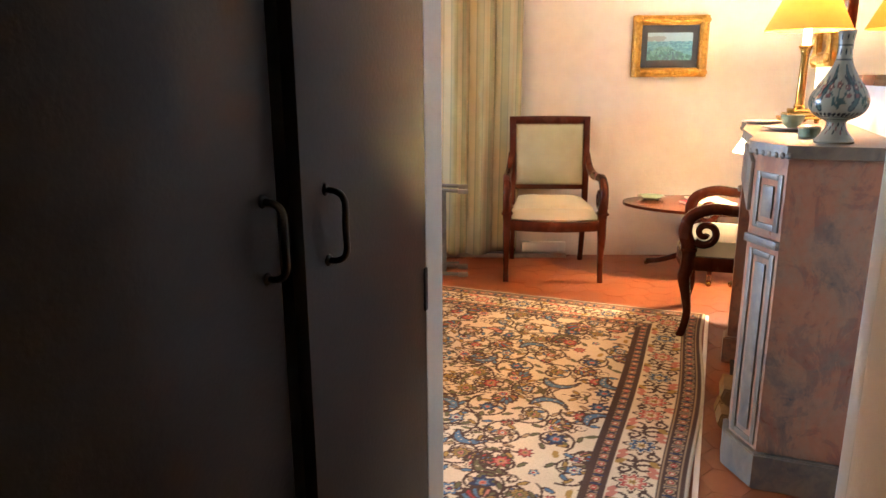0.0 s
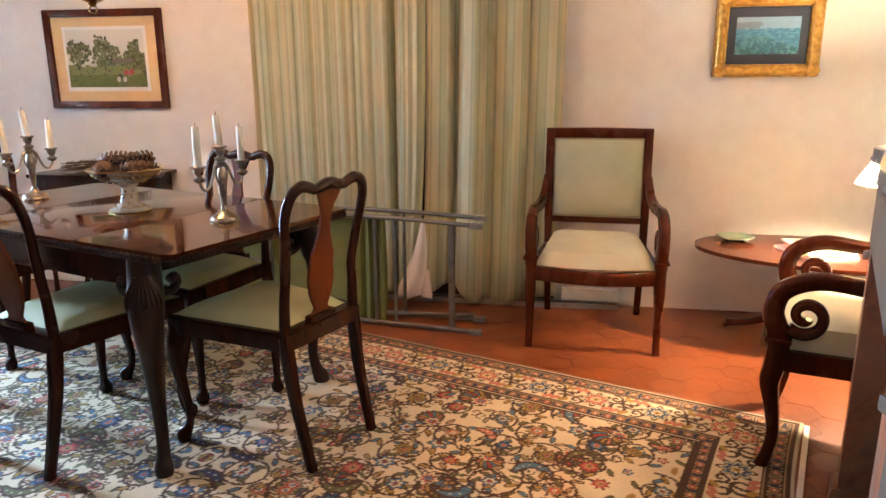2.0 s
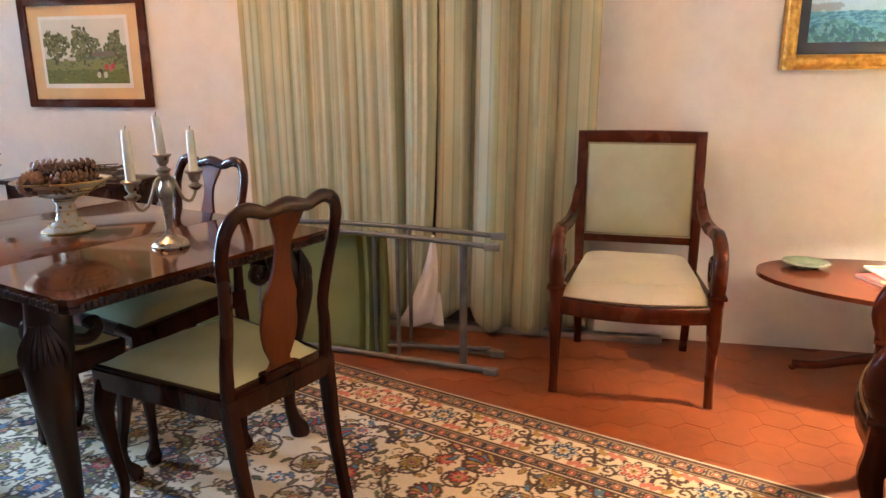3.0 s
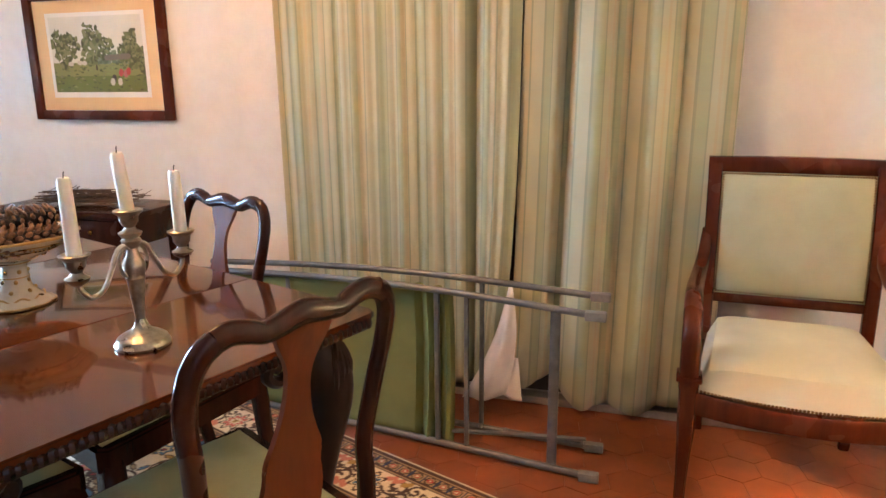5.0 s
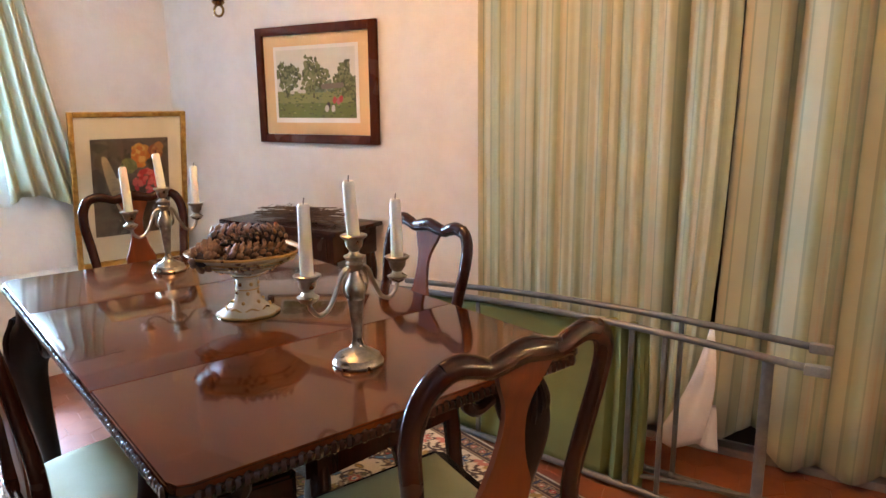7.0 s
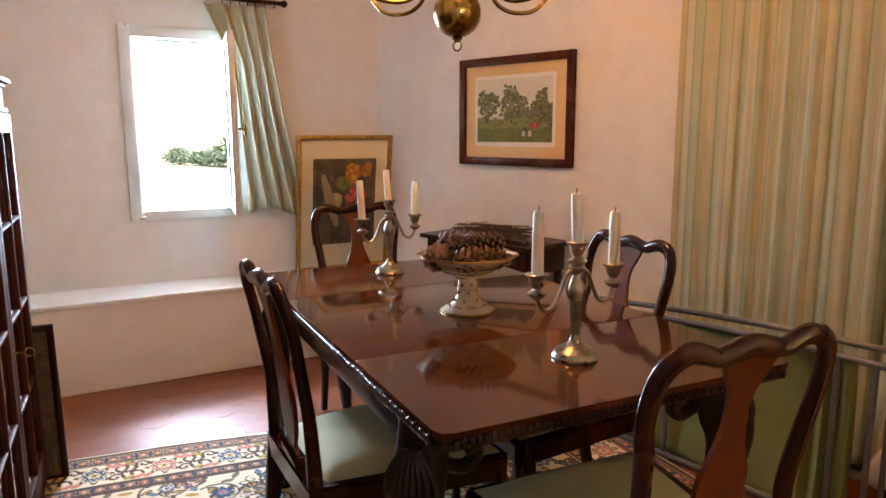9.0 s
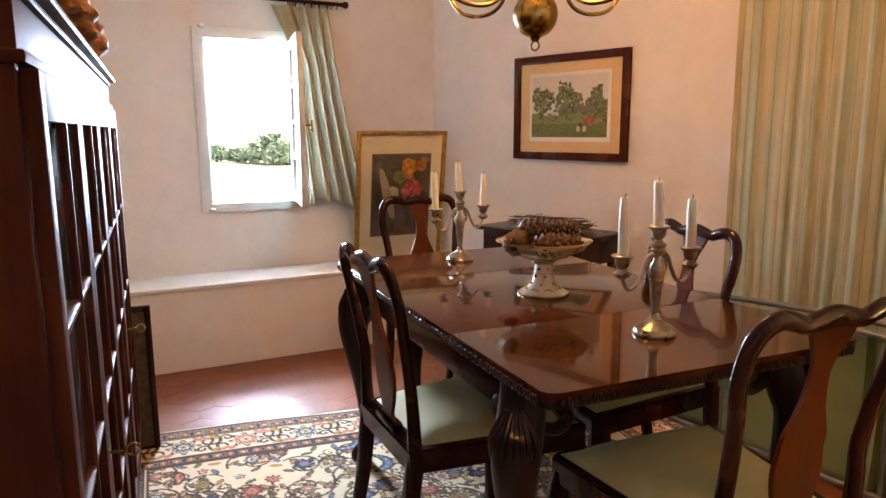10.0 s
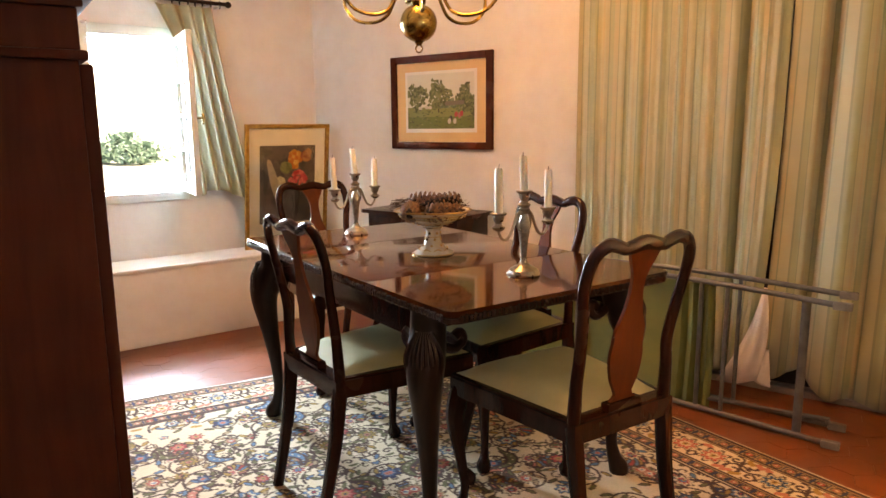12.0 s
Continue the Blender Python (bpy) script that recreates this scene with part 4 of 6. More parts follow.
arm2 = copy_thing(arm1, pose(o2.x, o2.y, 0.012, 0, 0, FACE2 + 90))
tagged(arm2, "mahogany armchair with scrolled arms standing by the fireplace", "armchair")


# ---- rug ----
RL, RW, STEP = 3.44, 2.42, 0.005
rug_corner = Vector((2.172, 3.93, 0))
RUGM = Matrix.Translation(rug_corner + along(AX, RL / 2) - along(AY, RW / 2)) @ pose(0, 0, 0, 0, 0, AX + 180)
CREAM, BROWN, RED, ROSE = (0.76, 0.62, 0.41), (0.078, 0.036, 0.021), (0.44, 0.05, 0.04), (0.58, 0.20, 0.13)
NAVY, BLUE, GOLD, OLIVE, TAN = (0.03, 0.04, 0.085), (0.09, 0.19, 0.28), (0.42, 0.25, 0.06), (0.14, 0.13, 0.05), (0.42, 0.28, 0.15)


def rug_pattern():
    """A quarter of the pattern, mirrored both ways: scrolling vines, palmettes and a framed border."""
    r = random.Random(21)
    q = Canvas(RL / 2, RW / 2, STEP, CREAM)         # 0, 0 is the middle of the rug
    bx, by = RL / 2 - 0.33, RW / 2 - 0.33           # edge of the inner field
    heads = [NAVY, RED, BLUE, ROSE, GOLD]

    def bloom(x, y, rad, kind, turn=0.0):
        if kind == 0:
            q.flower(x, y, rad, 8, (BROWN, RED, ROSE, GOLD, NAVY), turn)
        elif kind == 1:
            q.flower(x, y, rad, 6, (BROWN, BLUE, CREAM, NAVY, RED), turn)
        elif kind == 2:
            q.flower(x, y, rad, 10, (BROWN, TAN, RED, CREAM, BLUE), turn)
        elif kind == 3:
            q.flower(x, y, rad, 7, (NAVY, NAVY, BLUE, ROSE, RED), turn)
        else:
            q.flower(x, y, rad, 9, (BROWN, GOLD, OLIVE, ROSE, BROWN), turn)

    def palmette(x, y, s, turn):
        for k in range(-5, 6):
            a = turn + k * 0.27
            for rr, c, w in ((1.0, BROWN, 0.17), (0.95, (RED, BLUE, GOLD, ROSE, OLIVE, TAN)[abs(k) % 6], 0.115)):
                L0 = s * rr * (1 - 0.035 * k * k)
                q.dab(x + math.cos(a) * L0 * 0.55, y + math.sin(a) * L0 * 0.55, s * w, c, 2.6, a)
        q.flower(x, y, s * 0.42, 8, (BROWN, CREAM, RED, BLUE, GOLD))

    def feather(x, y, s, turn, way, c):
        pts = [(x + s * t * math.cos(turn + way * 1.9 * t * t), y + s * t * math.sin(turn + way * 1.9 * t * t)) for t in np.linspace(0, 1, 22)]
        for i, (a, b) in enumerate(pts):
            q.dab(a, b, 0.017 * math.sin(math.pi * min(i / 21 + 0.12, 1)) + 0.006, BROWN)
        for i, (a, b) in enumerate(pts):
            q.dab(a, b, max(0.017 * math.sin(math.pi * min(i / 21 + 0.12, 1)) - 0.003, 0.002), c)
        for i in range(3, 20, 3):
            q.dab(*pts[i], 0.0035, CREAM)

    def vine(x, y, R, turn, way):
        pts = q.curl(x, y, R, turn, way, 0.0050, BROWN, 1.25)
        for i in range(1, 24, 2):
            a = math.atan2(pts[i + 1][1] - pts[i][1], pts[i + 1][0] - pts[i][0])
            s = 1 if (i // 2) % 2 else -1
            lx, ly = pts[i][0] + 0.026 * math.cos(a + s * 1.1), pts[i][1] + 0.026 * math.sin(a + s * 1.1)
            q.dab(lx, ly, 0.0108, BROWN, 2.2, a + s * 0.7)
            q.dab(lx, ly, 0.0070, r.choice((OLIVE, GOLD, TAN, BLUE, OLIVE)), 2.4, a + s * 0.7)
            if i % 5 == 0:
                q.curl(pts[i][0] + 0.035 * math.cos(a - s), pts[i][1] + 0.035 * math.sin(a - s), 0.026, a, -s, 0.0032, BROWN, 1.0)
        return pts[-1]

    for line in range(10):
        x, y, a = r.uniform(0, bx), r.uniform(0, by), r.uniform(0, 6.28)
        run_pts = []
        for i in range(60):
            a += 0.30 * math.sin(i * 0.33 + line)
            x, y = x + 0.018 * math.cos(a), y + 0.018 * math.sin(a)
            run_pts.append((x, y))
            if i % 4 == 2:
                sg = 1 if (i // 4) % 2 else -1
                q.curl(x + 0.022 * math.cos(a + sg * 1.3), y + 0.022 * math.sin(a + sg * 1.3), 0.022, a + sg * 2, sg, 0.0036, BROWN, 1.1)
                q.dab(x + 0.03 * math.cos(a - sg * 0.9), y + 0.03 * math.sin(a - sg * 0.9), 0.0085, OLIVE, 2.3, a - sg * 0.6)
        q.line(run_pts, 0.0040, BROWN)
    step = 0.178
    k = 0
    for j in range(int(by / step) + 2):
        for i in range(int(bx / step) + 2):
            x, y = (i + (0.5 if j % 2 else 0.0)) * step + r.uniform(-0.03, 0.03), j * step + r.uniform(-0.03, 0.03)
            if x > bx + 0.05 or y > by + 0.05:
                continue
            end = vine(x, y, r.uniform(0.078, 0.105), r.uniform(0, 6.28), r.choice((-1, 1)))
            bloom(end[0], end[1], r.uniform(0.030, 0.046), k % 5, r.uniform(0, 1))
            k += 1
            gx, gy = x + step * 0.5 + r.uniform(-0.03, 0.03), y + r.uniform(0.05, 0.11)
            if k % 3 == 0:
                palmette(gx, gy, r.uniform(0.085, 0.115), r.uniform(0, 6.28))
            elif k % 3 == 1:
                feather(gx - 0.05, gy, r.uniform(0.13, 0.18), r.uniform(0, 6.28), r.choice((-1, 1)), r.choice((BLUE, OLIVE, NAVY, ROSE)))
            else:
                bloom(gx, gy, r.uniform(0.028, 0.05), r.randrange(5), r.uniform(0, 1))
    for _ in range(520):
        x, y = r.uniform(0, bx), r.uniform(0, by)
        w = q.window(x, y, 0.018)
        if w is not None and np.abs(q.a[w] - np.array(CREAM)).max() < 0.01:
            kind = r.random()
            if kind < 0.45:
                q.flower(x, y, 0.021, 5, (BROWN, r.choice((RED, NAVY, ROSE, BLUE)), CREAM, RED, RED))
            elif kind < 0.75:
                q.curl(x, y, 0.020, r.uniform(0, 6), r.choice((-1, 1)), 0.0048, BROWN, 1.0)
            else:
                q.dab(x, y, 0.011, r.choice((OLIVE, GOLD, BLUE, BROWN)), 2.2, r.uniform(0, 3))
    # border: distance from the edge, and the run along it
    ex, ey = RL / 2 - q.X, RW / 2 - q.Y
    d = np.minimum(ex, ey)
    run = np.where(ex < ey, q.Y, q.X)
    q.a[d < 0.322] = BROWN
    for lo, hi, c in ((0.0, 0.012, (0.62, 0.55, 0.42)), (0.030, 0.034, TAN), (0.040, 0.076, TAN), (0.086, 0.090, TAN), (0.095, 0.250, CREAM), (0.256, 0.260, TAN), (0.266, 0.298, TAN), (0.306, 0.310, CREAM)):
        q.a[(d >= lo) & (d < hi)] = c
    for mid, pitch in ((0.058, 0.052), (0.282, 0.048)):
        u, v = (run % pitch) - pitch / 2, d - mid
        e = np.hypot(u / 0.021, v / 0.020)
        q.a[(e < 1) & (e > 0.72)] = BROWN
        q.a[e < 0.5] = RED
        q.a[(np.abs(u) > pitch / 2 - 0.004) & (np.abs(v) < 0.018)] = NAVY
        q.a[e < 0.22] = CREAM

    def edge_xy(side, s, dd):
        return (s, RW / 2 - dd) if side else (RL / 2 - dd, s)
    for side, length in ((True, RL / 2 - 0.10), (False, RW / 2 - 0.10)):
        n = int(length / 0.235)
        for i in range(n + 1):
            s = 0.06 + i * 0.235
            x, y = edge_xy(side, s, 0.172)
            c = (RED, BLUE)[i % 2]
            for w in (-1, 1):
                px, py = edge_xy(side, s + w * 0.115, 0.172)
                q.curl(*edge_xy(side, s + w * 0.10, 0.172 + w * 0.028), 0.048, 0.6 * w, w, 0.0065, BROWN, 1.3)
                q.curl(*edge_xy(side, s + w * 0.07, 0.172 - w * 0.040), 0.030, 2.0 * w, -w, 0.0055, BROWN, 1.2)
                for kk in (0.055, 0.085, 0.12):
                    q.dab(*edge_xy(side, s + w * kk, 0.172 + w * 0.055), 0.0125, (GOLD, BLUE, ROSE)[int(kk * 100) % 3], 1.9, 0.7 * w + (0 if side else 1.57))
            q.flower(x, y, 0.066, 8, (BROWN, CREAM, BROWN, c, GOLD))
            q.flower(x, y, 0.046, 8, (c, ROSE if c is RED else NAVY, CREAM, GOLD, BROWN))
    return q.a


quarter = rug_pattern()
right_half = np.concatenate([quarter[:0:-1], quarter], 0)
whole = np.concatenate([right_half[:, :0:-1], right_half], 1)
h, w, _ = whole.shape
xs, ys = np.linspace(-RL / 2, RL / 2, w), np.linspace(-RW / 2, RW / 2, h)
X, Y = np.meshgrid(xs, ys)
rip = 0.0035 * np.sin(X * 5.1 + 1.3 * np.sin(Y * 3.7)) * np.exp(-((RL / 2 - np.abs(X)) / 0.25) ** 2)
edge = np.minimum(RL / 2 - np.abs(X), RW / 2 - np.abs(Y))
Z = np.where(edge < 0.003, 0.004, 0.0105) + np.abs(rip)
X = X + (0.045 + 0.085 * Y) * (np.maximum(0, -X) / (RL / 2)) ** 2
X = X + 0.014 * np.sin(Y * 4.2 + 0.8) * (np.abs(X) / (RL / 2)) ** 6
i = np.arange(h * w).reshape(h, w)
faces = np.stack([i[:-1, :-1], i[:-1, 1:], i[1:, 1:], i[1:, :-1]], -1).reshape(-1, 4)
rug = tinted("rug", np.stack([X.ravel(), Y.ravel(), Z.ravel()], 1).tolist(), faces.tolist(), whole.reshape(-1, 3), RUG)
rug.matrix_world = RUGM
tagged(rug, "cream persian rug with scrolling vines and brown border", "rug")
for sx in (-1, 1):
    bm = boxed(sx * (RL / 2 + 0.004) - 0.009, sx * (RL / 2 + 0.004) + 0.009, -RW / 2, RW / 2, 0.0012, 0.0055, bev=0.002)
    for v in bm.verts:
        v.co.x += 0.045 + 0.085 * v.co.y if sx < 0 else 0
    part("selvedge", bm, LINING, rug, "pale worn selvedge")

# ---- fireplace ----
MANTEL = Matrix.Translation((1.774, 2.355, 0)) @ pose(0, 0, 0, 0, 0, AY)
ML, BACK, CANT, OUT = 1.20, -0.29, 0.115, 0.075
structure("chimney_breast", boxed(0.0, 2.35, -0.5, BACK - 0.002, 0, CEIL), PLASTER, "plastered chimney breast above the fireplace", "wall", MANTEL)
fire = thing("fireplace", "grey and rust marble fireplace surround with carved mantel", "fireplace", MANTEL)
for x0, s in ((0.0, 1), (ML, -1)):
    o = [(x0, BACK), (x0, 0.0), (x0 + s * CANT, OUT), (x0 + s * 0.19, OUT), (x0 + s * 0.19, BACK)]
    part("jamb", prism(bmesh.new(), o, lambda a, b, t: (a, b, 0.12 + 0.895 * t), 0.004), MARBLE, fire)
    o = [(x0 - s * 0.014, BACK), (x0 - s * 0.014, 0.006), (x0 + s * (CANT - 0.006), OUT + 0.016), (x0 + s * 0.205, OUT + 0.016), (x0 + s * 0.205, BACK)]
    part("base_block", prism(bmesh.new(), o, lambda a, b, t: (a, b, 0.119 * t), 0.005), MARBLE_PALE if s > 0 else MARBLE, fire)
    # carved panels on the canted face
    d = Vector((s * CANT, OUT, 0)).normalized()
    nrm = Vector((-s * OUT, CANT, 0)).normalized()
    face_w = math.hypot(CANT, OUT)
    for z0, z1 in ((0.135, 0.735), (0.80, 0.965)):
        for a0, a1, c0, c1 in ((0.012, 0.030, z0, z1), (face_w - 0.030, face_w - 0.012, z0, z1), (0.031, face_w - 0.031, z0, z0 + 0.018), (0.031, face_w - 0.031, z1 - 0.018, z1), (0.046, face_w - 0.046, z0 + 0.036, z1 - 0.036)):
            bm = boxed(a0, a1, 0.0, 0.005, c0, c1, bev=0.0024)
            for v in bm.verts:
                p = Vector((x0, 0, 0)) + d * v.co.x + nrm * v.co.y
                v.co = Vector((p.x, p.y, v.co.z))
            part("moulding", bm, MARBLE_PALE, fire, "pale carved pilaster moulding")
    bm = bmesh.new()
    box(bm, -0.004, face_w + 0.004, 0.0, 0.016, 0.752, 0.778, bev=0.005)
    for v in bm.verts:
        p = Vector((x0, 0, 0)) + d * v.co.x + nrm * v.co.y
        v.co = Vector((p.x, p.y, v.co.z))
    part("band", bm, MARBLE_PALE, fire)
part("lintel", boxed(0.192, ML - 0.192, BACK, OUT - 0.006, 0.78, 1.013, bev=0.006), MARBLE, fire)
part("lintel_panel", boxed(0.24, ML - 0.24, OUT - 0.006, OUT + 0.010, 0.82, 0.975, bev=0.008), MARBLE_PALE, fire)
slab = [(-0.022, BACK), (-0.026, -0.02), (-0.020, 0.008), (0.006, 0.036), (0.05, 0.066), (0.10, 0.096), (0.17, 0.098), (0.26, 0.084), (0.40, 0.092), (0.60, 0.105)]
slab = [(float(a), float(b)) for a, b in spline(slab, 4)]
slab = slab + [(ML - a, b) for a, b in slab[::-1][1:]]
part("mantel_shelf", prism(bmesh.new(), slab, lambda a, b, t: (a, b, 1.016 + 0.034 * t), 0.0035), MARBLE_PALE, fire, "serpentine grey marble shelf")
bm = bmesh.new()
for (a, b) in slab[6:-6:2]:
    ball(bm, (a, b - 0.004, 1.022), 0.008, 8, 5, (1.2, 1, 1.2))
tagged(part("scalloped_edge", bm, MARBLE_PALE, fire), kind="stuff")
part("firebox", boxed(0.193, ML - 0.193, BACK, BACK + 0.03, 0.003, 0.779), SOOT, fire, "sooty firebox back")
part("hearth", boxed(0.192, ML - 0.192, BACK + 0.031, OUT - 0.02, 0.002, 0.02, bev=0.003), SOOT, fire)


def log(p, turn, s, ln):
    bm = bmesh.new()
    o = [(-0.5, -0.4), (0.1, -0.5), (0.5, -0.1), (0.35, 0.45), (-0.3, 0.4)]
    prism(bm, [(a * s, b * s) for a, b in o], lambda a, b, t: (a, (t - 0.5) * ln, b + s * 0.5), 0.006)
    return solo("firewood_log", bm, FIREWOOD, "pale split firewood log by the hearth", "log", MANTEL @ pose(p[0], p[1], p[2], 0, 0, turn), group="logs by the hearth")


log((0.36, 0.075, 0.021), 95, 0.075, 0.16)
log((0.45, 0.065, 0.021), 84, 0.085, 0.17)
log((0.40, 0.070, 0.100), 92, 0.07, 0.15)

# over-mantel mirror and the gilt frame beside it
mir = thing("mirror", "wooden framed mirror hung above the mantel", "mirror", MANTEL)
bm = bmesh.new()
for a in ((0.30, 0.335, 1.20, 1.95), (1.24, 1.275, 1.20, 1.95), (0.335, 1.24, 1.20, 1.235), (0.335, 1.24, 1.915, 1.95)):
    box(bm, a[0], a[1], BACK + 0.001, BACK + 0.028, a[2], a[3], bev=0.006)
part("mirror_frame", bm, MAHOGANY_RED, mir)
part("glass", boxed(0.336, 1.239, BACK + 0.001, BACK + 0.010, 1.236, 1.914), MIRROR, mir)


def ornate_frame(ob, w, h, width, depth, material, beads, seed):
    """A moulded picture frame round an opening, in the xz plane facing -y, with carved leaves."""
    r = random.Random(seed)
    for x0, x1, z0, z1 in ((-w, -w + width, -h, h), (w - width, w, -h, h), (-w + width, w - width, -h, -h + width), (-w + width, w - width, h - width, h)):
        bm = boxed(x0, x1, -depth * 0.6, 0, z0, z1, bev=0.004)
        up = (x1 - x0) < (z1 - z0)
        cx, cz = (x0 + x1) / 2, (z0 + z1) / 2
        if up:
            sweep(bm, [(cx, -depth * 0.62, z0, width * 0.33, depth * 0.4), (cx, -depth * 0.62, z1, width * 0.33, depth * 0.4)], (1, 0, 0), 10)
        else:
            sweep(bm, [(x0, -depth * 0.62, cz, width * 0.33, depth * 0.4), (x1, -depth * 0.62, cz, width * 0.33, depth * 0.4)], (0, 0, 1), 10)
        part("frame_side", bm, material, ob)
    if beads:
        bm = bmesh.new()
        for s in (-1, 1):
            for i in range(beads):
                t = -1 + 2 * (i + 0.5) / beads
                k = 1.0 + 0.55 * abs(math.sin(t * 9))
                ball(bm, (t * w, -depth * 0.85, s * (h - width / 2)), width * 0.20, 7, 5, (1.5, 0.8, k + r.uniform(-0.2, 0.2)))
                if i < beads * 0.72:
                    t = -1 + 2 * (i + 0.5) / (beads * 0.72)
                    ball(bm, (s * (w - width / 2), -depth * 0.85, t * h), width * 0.20, 7, 5, (k + r.uniform(-0.2, 0.2), 0.8, 1.5))
        for sx in (-1, 1):
            for sz in (-1, 1):
                for k in range(5):
                    a = k * 0.55 - 1.1
                    ball(bm, (sx * (w - width * 0.5 + 0.008 * math.cos(a)), -depth * 0.95, sz * (h - width * 0.5 + 0.012 * math.sin(a))), width * 0.26, 8, 5, (1.2, 0.7, 0.8))
        tagged(part("carving", bm, material, ob, "carved gilt leaves"), kind="stuff")


gf = thing("gilt_frame", "carved gilt picture frame beside the mantel mirror", "picture frame", MANTEL @ pose(1.88, BACK - 0.001, 1.525, 0, 0, 180))
ornate_frame(gf, 0.30, 0.25, 0.075, 0.05, GILT, 16, 3)
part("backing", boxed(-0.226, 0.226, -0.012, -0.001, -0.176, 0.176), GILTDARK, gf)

# things on the mantel
MZ = 1.0505
lampm = thing("table_lamp", "brass column table lamp with a lit orange shade", "lamp", MANTEL @ pose(1.03, -0.105, MZ, 0, 0, 20))
bm = boxed(-0.062, 0.062, -0.062, 0.062, 0.014, 0.026, bev=0.003)
box(bm, -0.048, 0.048, -0.048, 0.048, 0.026, 0.040, bev=0.003)
box(bm, -0.034, 0.034, -0.034, 0.034, 0.040, 0.056, bev=0.004)
part("base", bm, BRIGHTBRASS, lampm)
for sx in (-1, 1):
    for sy in (-1, 1):
        part("foot", ball(bmesh.new(), (sx * 0.05, sy * 0.05, 0.008), 0.010, 10, 6), BRASS, lampm)
part("column", lathe(bmesh.new(), [(0.020, 0.056), (0.022, 0.066), (0.0165, 0.074), (0.0155, 0.16), (0.0145, 0.262), (0.018, 0.268), (0.018, 0.276), (0.026, 0.290), (0.028, 0.296), (0.010, 0.30)], 20), BRIGHTBRASS, lampm)
part("candle_sleeve", lathe(bmesh.new(), [(0.0145, 0.30), (0.0145, 0.395), (0.004, 0.398)], 16), BULB, lampm, "glowing white candle sleeve")
sh = bmesh.new()
for r0, r1, z0, z1 in ((0.158, 0.072, 0.352, 0.53),):
    n = 44
    lo = [sh.verts.new((r0 * math.cos(2 * math.pi * i / n), r0 * math.sin(2 * math.pi * i / n), z0)) for i in range(n)]
    hi = [sh.verts.new((r1 * math.cos(2 * math.pi * i / n), r1 * math.sin(2 * math.pi * i / n), z1)) for i in range(n)]
    for i in range(n):
        sh.faces.new((lo[i], lo[(i + 1) % n], hi[(i + 1) % n], hi[i]))
shade = part("shade", sh, SHADE_ON, lampm, "lit orange empire shade")


def painted_lathe(name, prof, n, material, colour, m, label, category):
    """A turned ceramic whose glaze colours are set point by point by colour(angle, z)."""
    verts, tints, faces = [], [], []
    for r, z in prof:
        for i in range(n):
            a = 2 * math.pi * i / n
            verts.append((r * math.cos(a), r * math.sin(a), z))
            tints.append(colour(a, z, r))
    for j in range(len(prof) - 1):
        for i in range(n):
            faces.append((j * n + i, j * n + (i + 1) % n, (j + 1) * n + (i + 1) % n, (j + 1) * n + i))
    ob = tinted(name, verts, faces, np.array(tints), material)
    ob.matrix_world = m
    return tagged(ob, label, category)


vase_c = Canvas(0.50, 0.31, 0.0022, (0.20, 0.185, 0.135))
vr = random.Random(5)
INK, LEAFBLUE, PLUM = (0.018, 0.024, 0.026), (0.032, 0.062, 0.055), (0.13, 0.05, 0.04)
for k in range(12):
    x0 = 0.03 + k * 0.041
    z0 = 0.095
    if k % 2:
        for b in range(3):
            a = 1.57 + (b - 1) * 0.45
            vase_c.line([(x0 + math.cos(a) * t, z0 + math.sin(a) * t) for t in np.linspace(0, 0.055 + 0.012 * b, 8)], 0.0022, LEAFBLUE)
            vase_c.flower(x0 + math.cos(a) * 0.062, z0 + math.sin(a) * 0.062, 0.011, 5, (INK, PLUM, PLUM, (0.4, 0.3, 0.2), INK))
            vase_c.dab(x0 + 0.012 * (b - 1), z0 + 0.02, 0.0042, LEAFBLUE, 3.0, a + 0.4)
    else:
        pts = [(x0 + 0.012 * math.sin(t * 5 + k), z0 + t * 0.11) for t in np.linspace(0, 1, 14)]
        vase_c.line(pts, 0.0085, INK)
        vase_c.line(pts, 0.0050, LEAFBLUE)
        for sg in (-1, 1):
            vase_c.dab(x0 + sg * 0.014, z0 + 0.075, 0.006, INK, 2.4, sg * 0.9)
            vase_c.flower(x0 + sg * 0.013, z0 + 0.035, 0.009, 5, (INK, PLUM, PLUM, INK, INK))
for z in (0.066, 0.072, 0.092, 0.222, 0.262):
    vase_c.line([(0, z), (0.5, z)], 0.0012, INK)
for k in range(34):
    vase_c.dab(0.007 + k * 0.0147, 0.080, 0.0042, INK, 1.7, 0.6)
    vase_c.dab(0.007 + k * 0.0147, 0.030 + 0.01 * (k % 3), 0.005, INK if k % 2 else PLUM, 1.4, 0.9)
for k in range(9):
    vase_c.dab(0.03 + k * 0.055, 0.243, 0.009, INK)
    vase_c.dab(0.03 + k * 0.055, 0.282, 0.007, INK)


def vase_colour(a, z, r):
    i = int(a / (2 * math.pi) * (vase_c.nx - 1))
    j = min(int(z / vase_c.step), vase_c.ny - 1)
    return vase_c.a[j, i]


